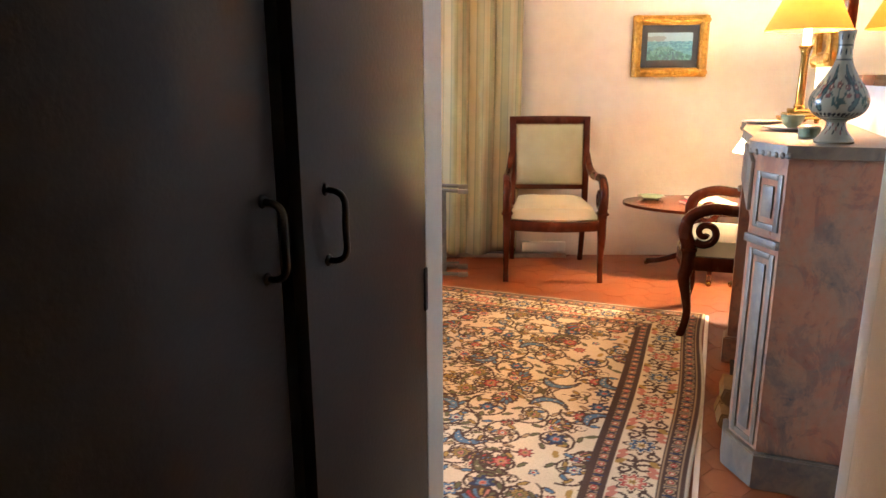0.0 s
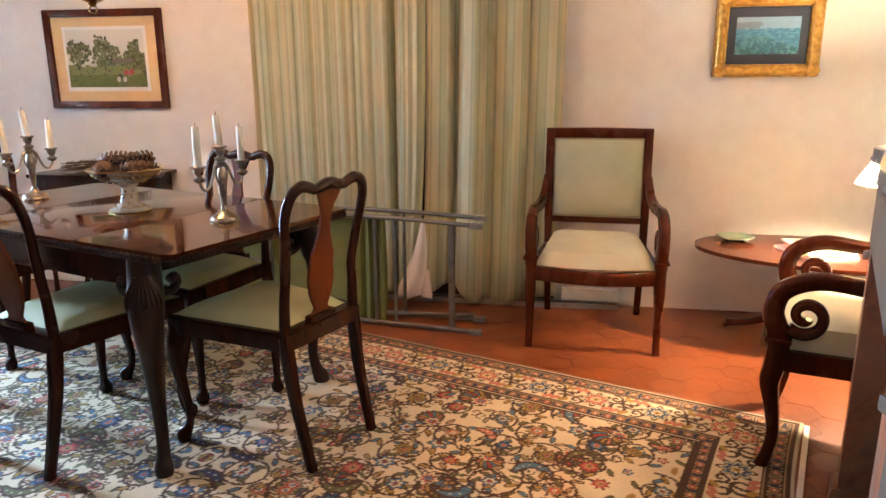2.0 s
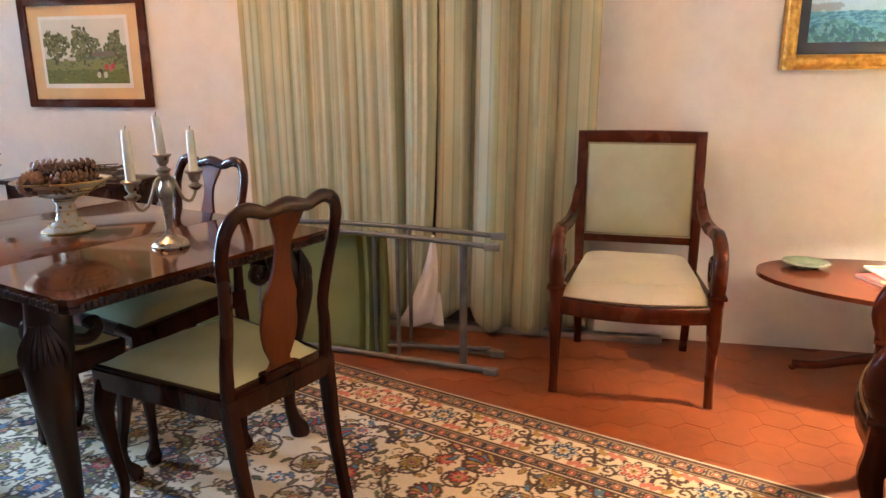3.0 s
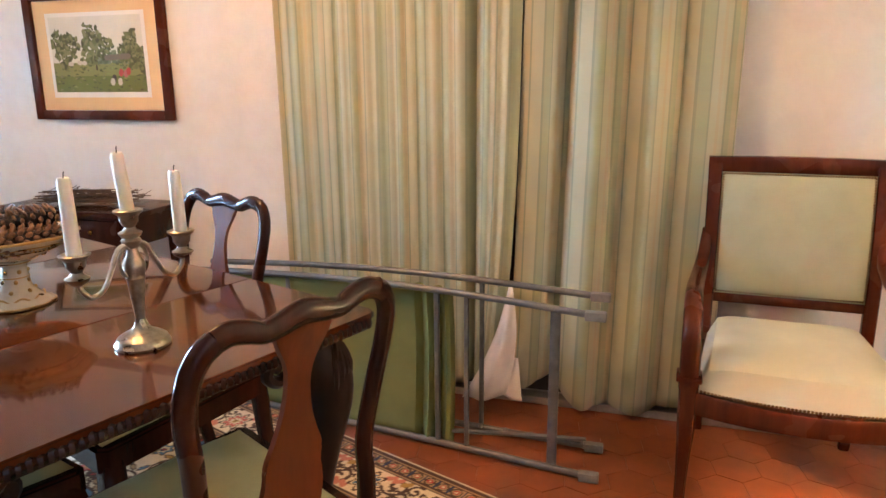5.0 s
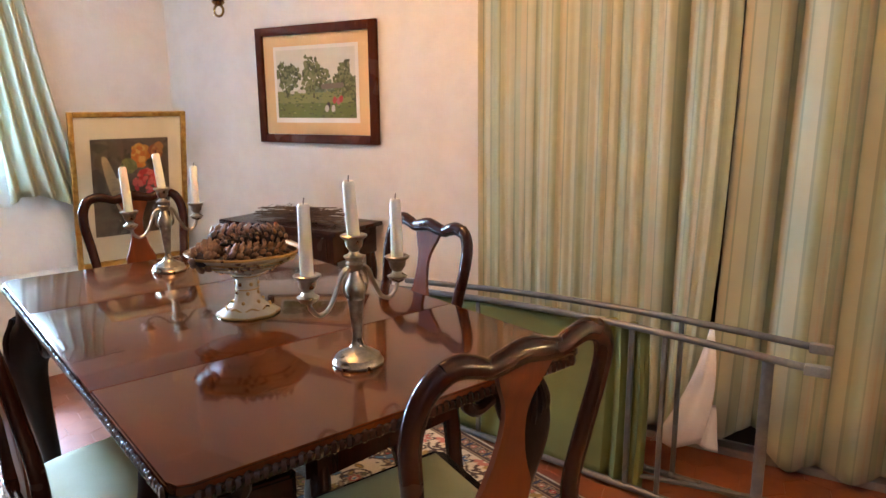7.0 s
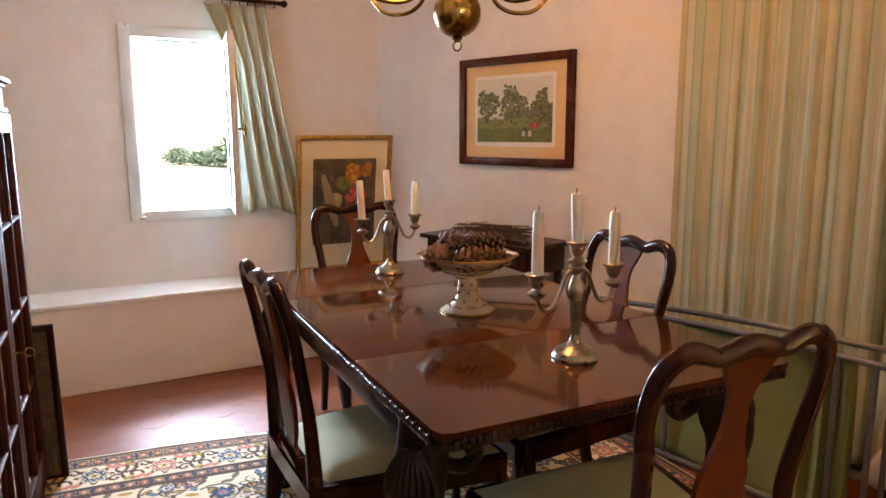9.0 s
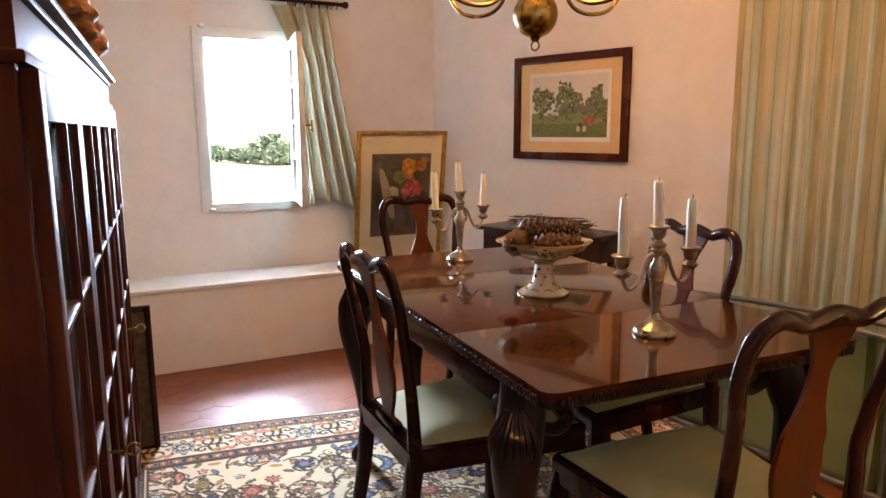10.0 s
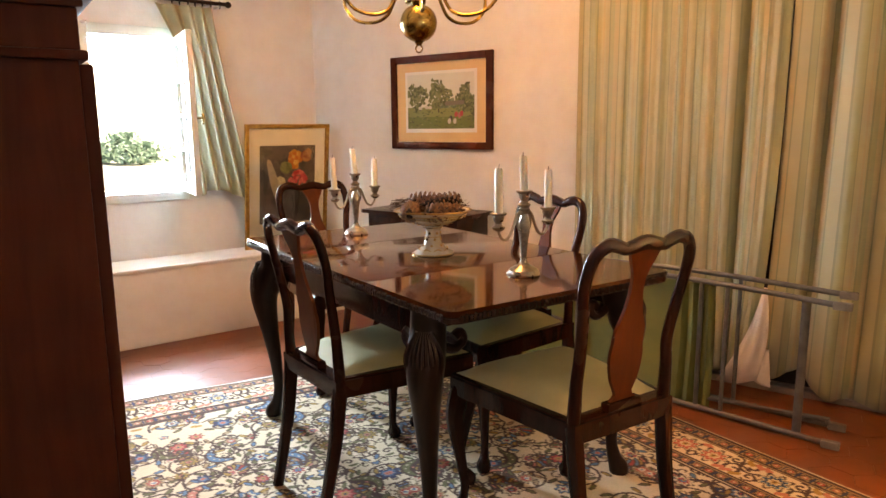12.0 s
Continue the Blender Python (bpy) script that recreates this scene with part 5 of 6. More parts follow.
vp_prof = [(0.050, 0.0), (0.052, 0.006), (0.046, 0.014), (0.031, 0.034), (0.025, 0.050), (0.028, 0.060), (0.048, 0.070), (0.066, 0.084), (0.075, 0.104), (0.073, 0.126), (0.060, 0.152), (0.040, 0.182), (0.025, 0.210), (0.0195, 0.235), (0.0185, 0.262), (0.021, 0.288), (0.0225, 0.298), (0.019, 0.300), (0.015, 0.27)]
vp_prof = [(float(a), float(b)) for a, b in spline(vp_prof, 7)]
vase = thing("vase", "footed ceramic bottle vase painted with blue flowers", "vase", MANTEL @ pose(0.10, -0.115, MZ))
for nm, za, zb_ in (("foot", -1, 0.0565), ("body", 0.0535, 0.212), ("neck", 0.208, 1)):
    k0 = [p for p in vp_prof[:-14] if za <= p[1] <= zb_] + (vp_prof[-14:] if nm == "neck" else [])
    painted_lathe(nm, k0, 150, CERAMIC, vase_colour, Matrix(), "", "").parent = vase
solo("plate", lathe(bmesh.new(), [(0.045, 0), (0.06, 0.004), (0.088, 0.012), (0.09, 0.015), (0.06, 0.008), (0.001, 0.006)], 36), PORCELAIN, "white porcelain plate on the mantel", "plate", MANTEL @ pose(0.55, -0.04, MZ))
solo("bowl", lathe(bmesh.new(), [(0.016, 0.0), (0.016, 0.004), (0.029, 0.013), (0.036, 0.03), (0.038, 0.045), (0.0355, 0.045), (0.031, 0.022), (0.001, 0.010)], 32), CELADON, "green celadon tea bowl standing on a plate", "bowl", MANTEL @ pose(0.55, -0.045, MZ + 0.0075))
jar = solo("lidded_jar", lathe(bmesh.new(), [(0.026, 0.0), (0.030, 0.004), (0.031, 0.024), (0.033, 0.027), (0.031, 0.033), (0.022, 0.037), (0.001, 0.038)], 28), CELADON, "low green lidded jar beside the vase", "jar", MANTEL @ pose(0.27, -0.07, MZ))
solo("plate", lathe(bmesh.new(), [(0.035, 0), (0.05, 0.004), (0.068, 0.009), (0.07, 0.012), (0.04, 0.007), (0.001, 0.005)], 30), PORCELAIN, "small white dish near the lamp", "plate", MANTEL @ pose(0.93, 0.03, MZ))

# ---- oval table, reading lamp ----
oval = thing("oval_table", "low oval mahogany table on a pedestal", "table", pose(2.50, 4.84, 0, 0, 0, -13))
bm = bmesh.new()
prism(bm, [(0.575 * math.cos(a), 0.335 * math.sin(a)) for a in np.linspace(0, 2 * math.pi, 72, endpoint=False)], lambda a, b, s: (a, b, 0.420 + 0.018 * s), 0.005)
part("tabletop", bm, timber("oval_veneer", (0.05, 0.014, 0.008), (0.13, 0.036, 0.017), 0.2, (0.2, 1, 1)), oval)
part("pedestal", lathe(bmesh.new(), [(0.05, 0.42), (0.045, 0.40), (0.022, 0.385), (0.024, 0.30), (0.038, 0.22), (0.034, 0.16), (0.045, 0.12), (0.03, 0.09), (0.001, 0.085)], 24), MAHOGANY_RED, oval)
for k in range(4):
    a = radians(13 + 45 + 90 * k + 25)
    ca, sa = math.cos(a), math.sin(a)
    lg = spline([(0.02 * ca, 0.02 * sa, 0.13, 0.018, 0.024), (0.16 * ca, 0.16 * sa, 0.10, 0.017, 0.020), (0.30 * ca, 0.30 * sa, 0.045, 0.016, 0.017), (0.40 * ca, 0.40 * sa, 0.026, 0.017, 0.018)], 5)
    part("leg", sweep(bmesh.new(), lg, (-sa, ca, 0), 10, 0.7), MAHOGANY_RED, oval)
    part("caster", ball(bmesh.new(), (0.40 * ca, 0.40 * sa, 0.016), 0.016, 10, 6), BRASS, oval)
solo("dish", lathe(bmesh.new(), [(0.045, 0), (0.05, 0.004), (0.078, 0.018), (0.092, 0.022), (0.090, 0.025), (0.07, 0.020), (0.05, 0.009), (0.001, 0.007)], 40), CELADON, "shallow green ceramic dish on the oval table", "dish", pose(2.14, 5.02, 0.4385))


def magazine(m, w, h, t, cover, label):
    ob = thing("magazine", label, "magazine", m, "magazines on the oval table")
    part("page_block", boxed(-w / 2 + 0.002, w / 2 - 0.002, -h / 2, h / 2, 0, t - 0.001), MOUNTWHITE, ob, smooth=False)
    c = Canvas(w, h, 0.004, cover)
    rr = random.Random(int(w * 1000))
    for k in range(26):
        c.dab(rr.uniform(0.02, w - 0.02), rr.uniform(0.03, h - 0.08), rr.uniform(0.006, 0.026), rr.choice(((0.4, 0.25, 0.08), (0.2, 0.35, 0.12), (0.5, 0.08, 0.06), (0.6, 0.5, 0.3))), 1.5, rr.uniform(0, 3))
    c.line([(0.02, h - 0.035), (w - 0.03, h - 0.035)], 0.012, (0.55, 0.05, 0.05))
    hh, ww, _ = c.a.shape
    XX, YY = np.meshgrid(np.linspace(-w / 2, w / 2, ww), np.linspace(-h / 2, h / 2, hh))
    ii = np.arange(hh * ww).reshape(hh, ww)
    ff = np.stack([ii[:-1, :-1], ii[:-1, 1:], ii[1:, 1:], ii[1:, :-1]], -1).reshape(-1, 4)
    tinted("cover", np.stack([XX.ravel(), YY.ravel(), np.full(XX.size, t)], 1).tolist(), ff.tolist(), c.a.reshape(-1, 3), PRINT, ob, "printed colour cover")


magazine(pose(2.44, 4.80, 0.4385, 0, 0, 20), 0.22, 0.29, 0.012, (0.45, 0.05, 0.05), "magazine with a red cover lying on the oval table")
magazine(pose(2.47, 4.86, 0.4510, 0, 0, 5), 0.22, 0.30, 0.010, (0.55, 0.52, 0.38), "magazine with a floral cover on top of another")

rl = thing("reading_lamp", "brass reading lamp with a lit pleated green shade", "lamp", pose(2.60, 4.47, 0))
part("base", lathe(bmesh.new(), [(0.11, 0), (0.11, 0.012), (0.08, 0.024), (0.014, 0.034), (0.001, 0.036)], 28), BRASS, rl)
part("stem", lathe(bmesh.new(), [(0.009, 0.03), (0.009, 0.80), (0.014, 0.81), (0.014, 0.85), (0.001, 0.86)], 14), BRASS, rl)
sh = bmesh.new()
n = 96
lo = [sh.verts.new(((0.150 + 0.003 * (-1) ** i) * math.cos(2 * math.pi * i / n), (0.150 + 0.003 * (-1) ** i) * math.sin(2 * math.pi * i / n), 0.805)) for i in range(n)]
hi = [sh.verts.new(((0.060 + 0.002 * (-1) ** i) * math.cos(2 * math.pi * i / n), (0.060 + 0.002 * (-1) ** i) * math.sin(2 * math.pi * i / n), 0.965)) for i in range(n)]
for i in range(n):
    sh.faces.new((lo[i], lo[(i + 1) % n], hi[(i + 1) % n], hi[i]))
shd = part("shade", sh, SHADE_GREEN, rl, "lit pleated green shade", smooth=False)
part("spider", rod([(-0.058, 0, 0.955), (0, 0, 0.950), (0.058, 0, 0.955)], 0.002, 6, 3, (0, 1, 0)), BRASS, rl)
part("finial_rod", rod([(0, 0, 0.855), (0, 0, 0.952)], 0.003, 6, 2, (0, 1, 0)), BRASS, rl)

# ---- pictures ----
def landscape():
    c = Canvas(0.50, 0.33, 0.0028, (0.62, 0.60, 0.50))
    r = random.Random(9)
    G = ((0.085, 0.10, 0.04), (0.12, 0.14, 0.055), (0.19, 0.20, 0.09), (0.07, 0.08, 0.035), (0.15, 0.165, 0.065))
    c.a[c.Y < 0.13] = (0.20, 0.22, 0.075)
    c.a[c.Y < 0.07] = (0.13, 0.16, 0.045)
    for k in range(150):
        c.dab(r.uniform(0, 0.5), r.uniform(0, 0.13), 0.003, r.choice(G + ((0.2, 0.24, 0.08),)), 3.0, r.uniform(-0.2, 0.2))
    for k in range(200):
        c.dab(r.uniform(0.2, 0.5), 0.13 + abs(r.gauss(0, 0.022)), 0.009, r.choice(((0.12, 0.16, 0.09), (0.17, 0.20, 0.13), (0.09, 0.12, 0.07))), 1.3)
    for x, y, w, h in ((0.075, 0.195, 0.070, 0.075), (0.24, 0.205, 0.076, 0.082), (0.43, 0.175, 0.055, 0.075), (0.49, 0.14, 0.04, 0.05)):
        c.line([(x, 0.10), (x + 0.004, y - 0.02)], 0.0045, (0.06, 0.04, 0.025))
        for k in range(260):
            a, b = r.uniform(0, 6.28), r.random() ** 0.5
            lob = 1 + 0.22 * math.sin(3 * a + 9 * x) + 0.14 * math.sin(7 * a)
            c.dab(x + w * b * lob * math.cos(a), y + h * b * lob * math.sin(a), r.uniform(0.003, 0.009), r.choice(G), 1.6, r.uniform(0, 3))
    for x, y in ((0.10, 0.125), (0.15, 0.13), (0.175, 0.128)):
        c.dab(x, y, 0.010, (0.5, 0.45, 0.38), 1.5)
    for x, y, col in ((0.37, 0.085, (0.42, 0.06, 0.06)), (0.395, 0.08, (0.4, 0.12, 0.12)), (0.41, 0.09, (0.4, 0.05, 0.05)), (0.33, 0.06, (0.05, 0.04, 0.04)), (0.32, 0.045, (0.5, 0.46, 0.4)), (0.36, 0.045, (0.5, 0.46, 0.4))):
        c.dab(x, y, 0.012, col, 1.4, 1.4)
    c.line([(0.30, 0.15), (0.42, 0.155)], 0.012, (0.16, 0.13, 0.10))
    return c.a[::-1]


def seascape():
    c = Canvas(0.32, 0.19, 0.0028, (0.30, 0.50, 0.68))
    r = random.Random(2)
    c.a[c.Y < 0.13] = (0.08, 0.30, 0.50)
    for k in range(300):
        c.dab(r.uniform(0, 0.32), r.uniform(0.05, 0.13), 0.004, r.choice(((0.06, 0.26, 0.46), (0.12, 0.38, 0.56), (0.04, 0.19, 0.38))), 3, 0.05)
    for k in range(380):
        x = r.uniform(0, 0.32)
        c.dab(x, r.uniform(0, 0.055 + 0.035 * math.sin(x * 14)), r.uniform(0.004, 0.011), r.choice(((0.03, 0.16, 0.22), (0.05, 0.23, 0.30), (0.03, 0.13, 0.24), (0.10, 0.32, 0.42))), 1.5, r.uniform(0, 3))
    for k in range(60):
        c.dab(r.uniform(0.0, 0.12), 0.135 + r.uniform(0, 0.025), 0.008, (0.22, 0.30, 0.40), 2.0)
    return c.a[::-1]


def bouquet():
    c = Canvas(0.36, 0.46, 0.003, (0.10, 0.085, 0.075))
    r = random.Random(6)
    for k in range(300):
        c.dab(r.uniform(0, 0.36), r.uniform(0, 0.46), r.uniform(0.01, 0.03), r.choice(((0.11, 0.09, 0.08), (0.075, 0.065, 0.06), (0.13, 0.11, 0.10))), 2, r.uniform(0, 3))
    for cx, cy, s, col in ((0.22, 0.38, 0.05, ((0.5, 0.24, 0.05), (0.58, 0.36, 0.10), (0.45, 0.15, 0.03))), (0.25, 0.25, 0.058, ((0.5, 0.06, 0.08), (0.6, 0.14, 0.14), (0.42, 0.04, 0.05))), (0.13, 0.24, 0.03, ((0.5, 0.42, 0.28), (0.58, 0.5, 0.34))), (0.30, 0.40, 0.03, ((0.28, 0.10, 0.05), (0.4, 0.2, 0.08))), (0.17, 0.33, 0.03, ((0.14, 0.16, 0.07), (0.2, 0.22, 0.1)))):
        for k in range(46):
            a, b = r.uniform(0, 6.28), r.random() ** 0.6
            c.dab(cx + s * b * math.cos(a), cy + s * b * math.sin(a), r.uniform(0.006, 0.014), r.choice(col), 1.5, a + 1.5)
    for k in range(60):
        t = k / 59
        c.dab(0.06 + 0.07 * t, 0.36 - 0.24 * t, 0.014 + 0.012 * math.sin(3 * t), r.choice(((0.42, 0.34, 0.26), (0.34, 0.28, 0.22))), 1.5, -1.2)
    return c.a[::-1]


pic = thing("picture", "framed country landscape print hung on the plaster wall", "picture", pose(-1.327, NORTH - 0.003, 1.347))
PWX, PHZ = 0.370, 0.276
for x0, x1, z0, z1 in ((-PWX, -PWX + 0.042, -PHZ, PHZ), (PWX - 0.042, PWX, -PHZ, PHZ), (-PWX + 0.042, PWX - 0.042, -PHZ, -PHZ + 0.042), (-PWX + 0.042, PWX - 0.042, PHZ - 0.042, PHZ)):
    part("frame_side", boxed(x0, x1, -0.026, 0, z0, z1, bev=0.006), MAHOGANY_RED, pic)
part("mount", boxed(-PWX + 0.043, PWX - 0.043, -0.010, -0.002, -PHZ + 0.043, PHZ - 0.043), MOUNT, pic, "cream mount", smooth=False)
part("mount_window", boxed(-0.262, 0.262, -0.0115, -0.0102, -0.178, 0.182), MOUNTWHITE, pic, "white inner mount", smooth=False)
sheet("print", -0.245, 0.245, -0.155, 0.165, landscape(), PRINT, pic, -0.0125, "landscape with trees and riders")

paint = thing("painting", "small blue landscape painting in a carved gilt frame", "painting", pose(2.250, NORTH - 0.003, 1.425))
ornate_frame(paint, 0.248, 0.196, 0.060, 0.045, GILT, 18, 7)
part("mat", boxed(-0.187, 0.187, -0.012, -0.002, -0.135, 0.135), plain("navy_mount", (0.02, 0.028, 0.05), (0.03, 0.04, 0.065), 0.7), paint, "navy mount", smooth=False)
sheet("canvas", -0.148, 0.148, -0.088, 0.088, seascape(), CANVASPAINT, paint, -0.014, "blue hills and water")

lean = thing("leaning_picture", "gilt framed flower print leaning on the plaster ledge", "picture", west @ pose(L - 0.318, -0.120, LZ + 0.001, 7.8, 0, 0))
FW, FH = 0.288, 0.80
for x0, x1, z0, z1 in ((-FW, -FW + 0.026, 0, FH), (FW - 0.026, FW, 0, FH), (-FW + 0.026, FW - 0.026, 0, 0.026), (-FW + 0.026, FW - 0.026, FH - 0.026, FH)):
    part("frame_side", boxed(x0, x1, -0.022, 0.0, z0, z1, bev=0.005), GILT, lean)
part("mount", boxed(-FW + 0.027, FW - 0.027, -0.008, -0.001, 0.027, FH - 0.027), MOUNTWHITE, lean, smooth=False)
sheet("print", -0.192, 0.192, 0.16, 0.665, bouquet(), PRINT, lean, -0.010, "dark flower piece")
pg = part("glazing", boxed(-FW + 0.027, FW - 0.027, -0.0155, -0.0135, 0.027, FH - 0.027), GLASS, lean, smooth=False)
pg.visible_shadow = False

# ---- bookcase ----
BC = Matrix.Translation((0.0316, 2.4306, 0.0125)) @ pose(0, 0, 0, 0, 0, AX)
book = thing("bookcase", "dark mahogany bookcase with four glazed doors", "bookcase", BC)
BW, BD, BH = 1.80, 0.335, 1.30
part("side_panel", boxed(0.0, 0.024, 0.0, BD, 0.03, BH, bev=0.003), CABINET, book)
part("side_panel", boxed(BW - 0.024, BW, 0.0, BD, 0.03, BH, bev=0.003), CABINET, book)
part("back_panel", boxed(0.025, BW - 0.025, BD - 0.012, BD, 0.03, BH - 0.022), CABINET, book)
part("top_board", boxed(0.025, BW - 0.025, 0.02, BD - 0.013, BH - 0.02, BH - 0.001), CABINET, book)
part("bottom_board", boxed(0.025, BW - 0.025, 0.02, BD - 0.013, 0.09, 0.11), CABINET, book)
part("plinth", boxed(-0.014, BW + 0.014, -0.016, BD, 0.0, 0.085, bev=0.008), CABINET, book)
part("frieze", boxed(0.0, BW, -0.004, BD, BH + 0.001, BH + 0.072, bev=0.003), CABINET, book)
bm = boxed(-0.012, BW + 0.012, -0.014, BD, BH - 0.008, BH + 0.008, bev=0.006)
box(bm, -0.010, BW + 0.010, -0.012, BD, BH + 0.072, BH + 0.084, bev=0.003)
box(bm, -0.024, BW + 0.024, -0.028, BD, BH + 0.084, BH + 0.098, bev=0.005)
part("cornice", bm, CABINET, book)
for z in (0.45, 0.74, 1.02):
    part("shelf", boxed(0.025, BW - 0.025, 0.03, BD - 0.013, z, z + 0.018, bev=0.002), CABINET, book)
dw = (BW - 0.02) / 4
for k in range(4):
    x0, x1 = 0.01 + k * dw + 0.002, 0.01 + (k + 1) * dw - 0.002
    z0, z1 = 0.092, BH - 0.012
    bm = bmesh.new()
    for a in ((x0, x0 + 0.040, z0, z1), (x1 - 0.040, x1, z0, z1), (x0 + 0.040, x1 - 0.040, z0, z0 + 0.055), (x0 + 0.040, x1 - 0.040, z1 - 0.06, z1)):
        box(bm, a[0], a[1], -0.022, -0.001, a[2], a[3], bev=0.004)
    door = part("door", bm, CABINET, book)
    zt, zb = z1 - 0.06, z0 + 0.055
    xm = (x0 + x1) / 2
    part("glazing_bar", sweep(bmesh.new(), [(xm, -0.014, zb, 0.008, 0.010), (xm, -0.014, zt, 0.008, 0.010)], (1, 0, 0), 8, 0.7), CABINET, door)
    for j in range(1, 4):
        z = zb + (zt - zb) * j / 4
        part("glazing_bar", sweep(bmesh.new(), [(x0 + 0.041, -0.013, z, 0.007, 0.009), (xm - 0.008, -0.013, z, 0.007, 0.009)], (0, 0, 1), 8, 0.7), CABINET, door)
        part("glazing_bar", sweep(bmesh.new(), [(xm + 0.008, -0.013, z, 0.007, 0.009), (x1 - 0.041, -0.013, z, 0.007, 0.009)], (0, 0, 1), 8, 0.7), CABINET, door)
    for xa, xb in ((x0 + 0.041, xm - 0.009), (xm + 0.009, x1 - 0.041)):
        for j in range(4):
            za, zc = zb + (zt - zb) * j / 4, zb + (zt - zb) * (j + 1) / 4
            gp = part("pane", boxed(xa, xb, -0.010, -0.007, za + 0.008, zc - 0.008), GLASS, door, smooth=False)
            gp.visible_shadow = False
    s = 1 if k % 2 == 0 else -1
    hx = x1 - 0.02 if k % 2 == 0 else x0 + 0.02
    if k % 2 == 0:
        kb = lathe(bmesh.new(), [(0.010, 0), (0.010, 0.002), (0.001, 0.003)], 12)
        for v in kb.verts:
            v.co = Vector((hx + v.co.x, -0.022 - v.co.z, 0.62 + v.co.y * 1.6))
        rod([(hx, -0.024, 0.62), (hx, -0.050, 0.62)], 0.0028, 8, 2, (1, 0, 0), bm=kb)
        ring = [(hx, -0.052 - 0.012 + 0.012 * math.cos(a), 0.62 + 0.012 * math.sin(a)) for a in np.linspace(0, 2 * math.pi, 13)]
        rod(ring, 0.0024, 6, 2, (1, 0, 0), bm=kb)
        part("key", kb, BRASS, door, "brass key in its escutcheon")
# books inside, dim behind the glass
br = random.Random(12)
spines = [plain("cloth_spine", c, tuple(min(1, v * 1.5) for v in c), 0.6, scale=30) for c in ((0.10, 0.025, 0.02), (0.03, 0.05, 0.04), (0.14, 0.10, 0.06), (0.04, 0.035, 0.05))]
for z in (0.111, 0.469, 0.759, 1.039):
    x = 0.04
    while x < BW - 0.09:
        t, hgt = br.uniform(0.018, 0.045), br.uniform(0.15, 0.205)
        b = solo("book", boxed(0, t, 0, br.uniform(0.12, 0.17), 0, hgt, bev=0.003), br.choice(spines), "cloth-bound book standing in the bookcase", "book", BC @ pose(x, 0.10, z), group="books in the bookcase")
        x += t + (0.004 if br.random() < 0.9 else 0.12)

cord = thing("lamp_cord", "ivory flex with a switch hanging down the bookcase side", "cord", BC)
cp = [(-0.012, 0.170, BH + 0.1018), (-0.030, 0.172, BH + 0.092), (-0.030, 0.180, 1.29), (-0.020, 0.180, 1.10), (-0.022, 0.200, 0.97), (-0.022, 0.205, 0.84), (-0.020, 0.196, 0.60), (-0.022, 0.198, 0.30), (-0.022, 0.20, 0.09)]
part("flex", rod(cp, 0.0036, 8, 8, (0, 1, 0)), CORDMAT, cord)
part("switch", boxed(-0.034, -0.012, 0.190, 0.216, 0.872, 0.938, bev=0.008, seg=3), CORDMAT, cord)

lump = bmesh.new()
bmesh.ops.create_icosphere(lump, subdivisions=5, radius=0.15)
for v in lump.verts:
    n = noise.noise(v.co * 9) * 0.25 + noise.noise(v.co * 26) * 0.16 + noise.noise(v.co * 60) * 0.06
    v.co = Vector((v.co.x * 1.25, v.co.y * 0.85, v.co.z * 0.75)) * (1 + n)
    v.co.z = max(v.co.z, -0.085)
solo("bark_piece", lump, BARK, "rough amber-brown piece of bark on the bookcase", "ornament", BC @ pose(1.15, 0.088, BH + 0.098 + 0.0855))

# small frames leaning at the end of the bookcase
for k, (dx, hgt, dep, mt) in enumerate(((0.060, 0.60, 0.26, MAHOGANY), (0.095, 0.50, 0.24, GILTDARK), (0.135, 0.30, 0.22, DARKWOOD), (0.170, 0.26, 0.21, BLACKIRON))):
    f = thing("stacked_frame", "small picture frame stacked against the bookcase end", "picture frame", BC @ pose(BW + dx - 0.03, -0.085 + 0.02 * k, -0.0115, 0, -7, 0), "frames by the bookcase")
    for y0, y1, z0, z1 in ((0, 0.022, 0, hgt), (dep - 0.022, dep, 0, hgt), (0.022, dep - 0.022, 0, 0.022), (0.022, dep - 0.022, hgt - 0.022, hgt)):
        part("frame_side", boxed(0, 0.018, y0, y1, z0, z1, bev=0.003), mt, f)
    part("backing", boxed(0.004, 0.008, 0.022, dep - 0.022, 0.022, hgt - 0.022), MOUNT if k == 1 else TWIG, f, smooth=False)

# ---- small side table with drawer ----
side = thing("side_table", "small dark mahogany side table with a drawer", "side table", pose(-1.315, 5.06, 0))
part("tabletop", boxed(-0.36, 0.36, -0.17, 0.172, 0.700, 0.722, bev=0.006), MAHOGANY, side)
part("case", boxed(-0.325, 0.325, -0.145, 0.165, 0.575, 0.699, bev=0.003), MAHOGANY, side)
dr = part("drawer_front", boxed(-0.29, 0.29, -0.155, -0.146, 0.590, 0.685, bev=0.004), MAHOGANY, side)
for x in (-0.15, 0.15):
    part("knob", ball(bmesh.new(), (x, -0.165, 0.637), 0.010, 10, 6), BRASS, dr)
ap = [(-0.32, 0.575), (-0.30, 0.53), (-0.24, 0.555), (-0.12, 0.545), (0.0, 0.53), (0.12, 0.545), (0.24, 0.555), (0.30, 0.53), (0.32, 0.575)]
part("apron", prism(bmesh.new(), ap, lambda a, b, s: (a, -0.145 + 0.016 * s, b)), MAHOGANY, side)
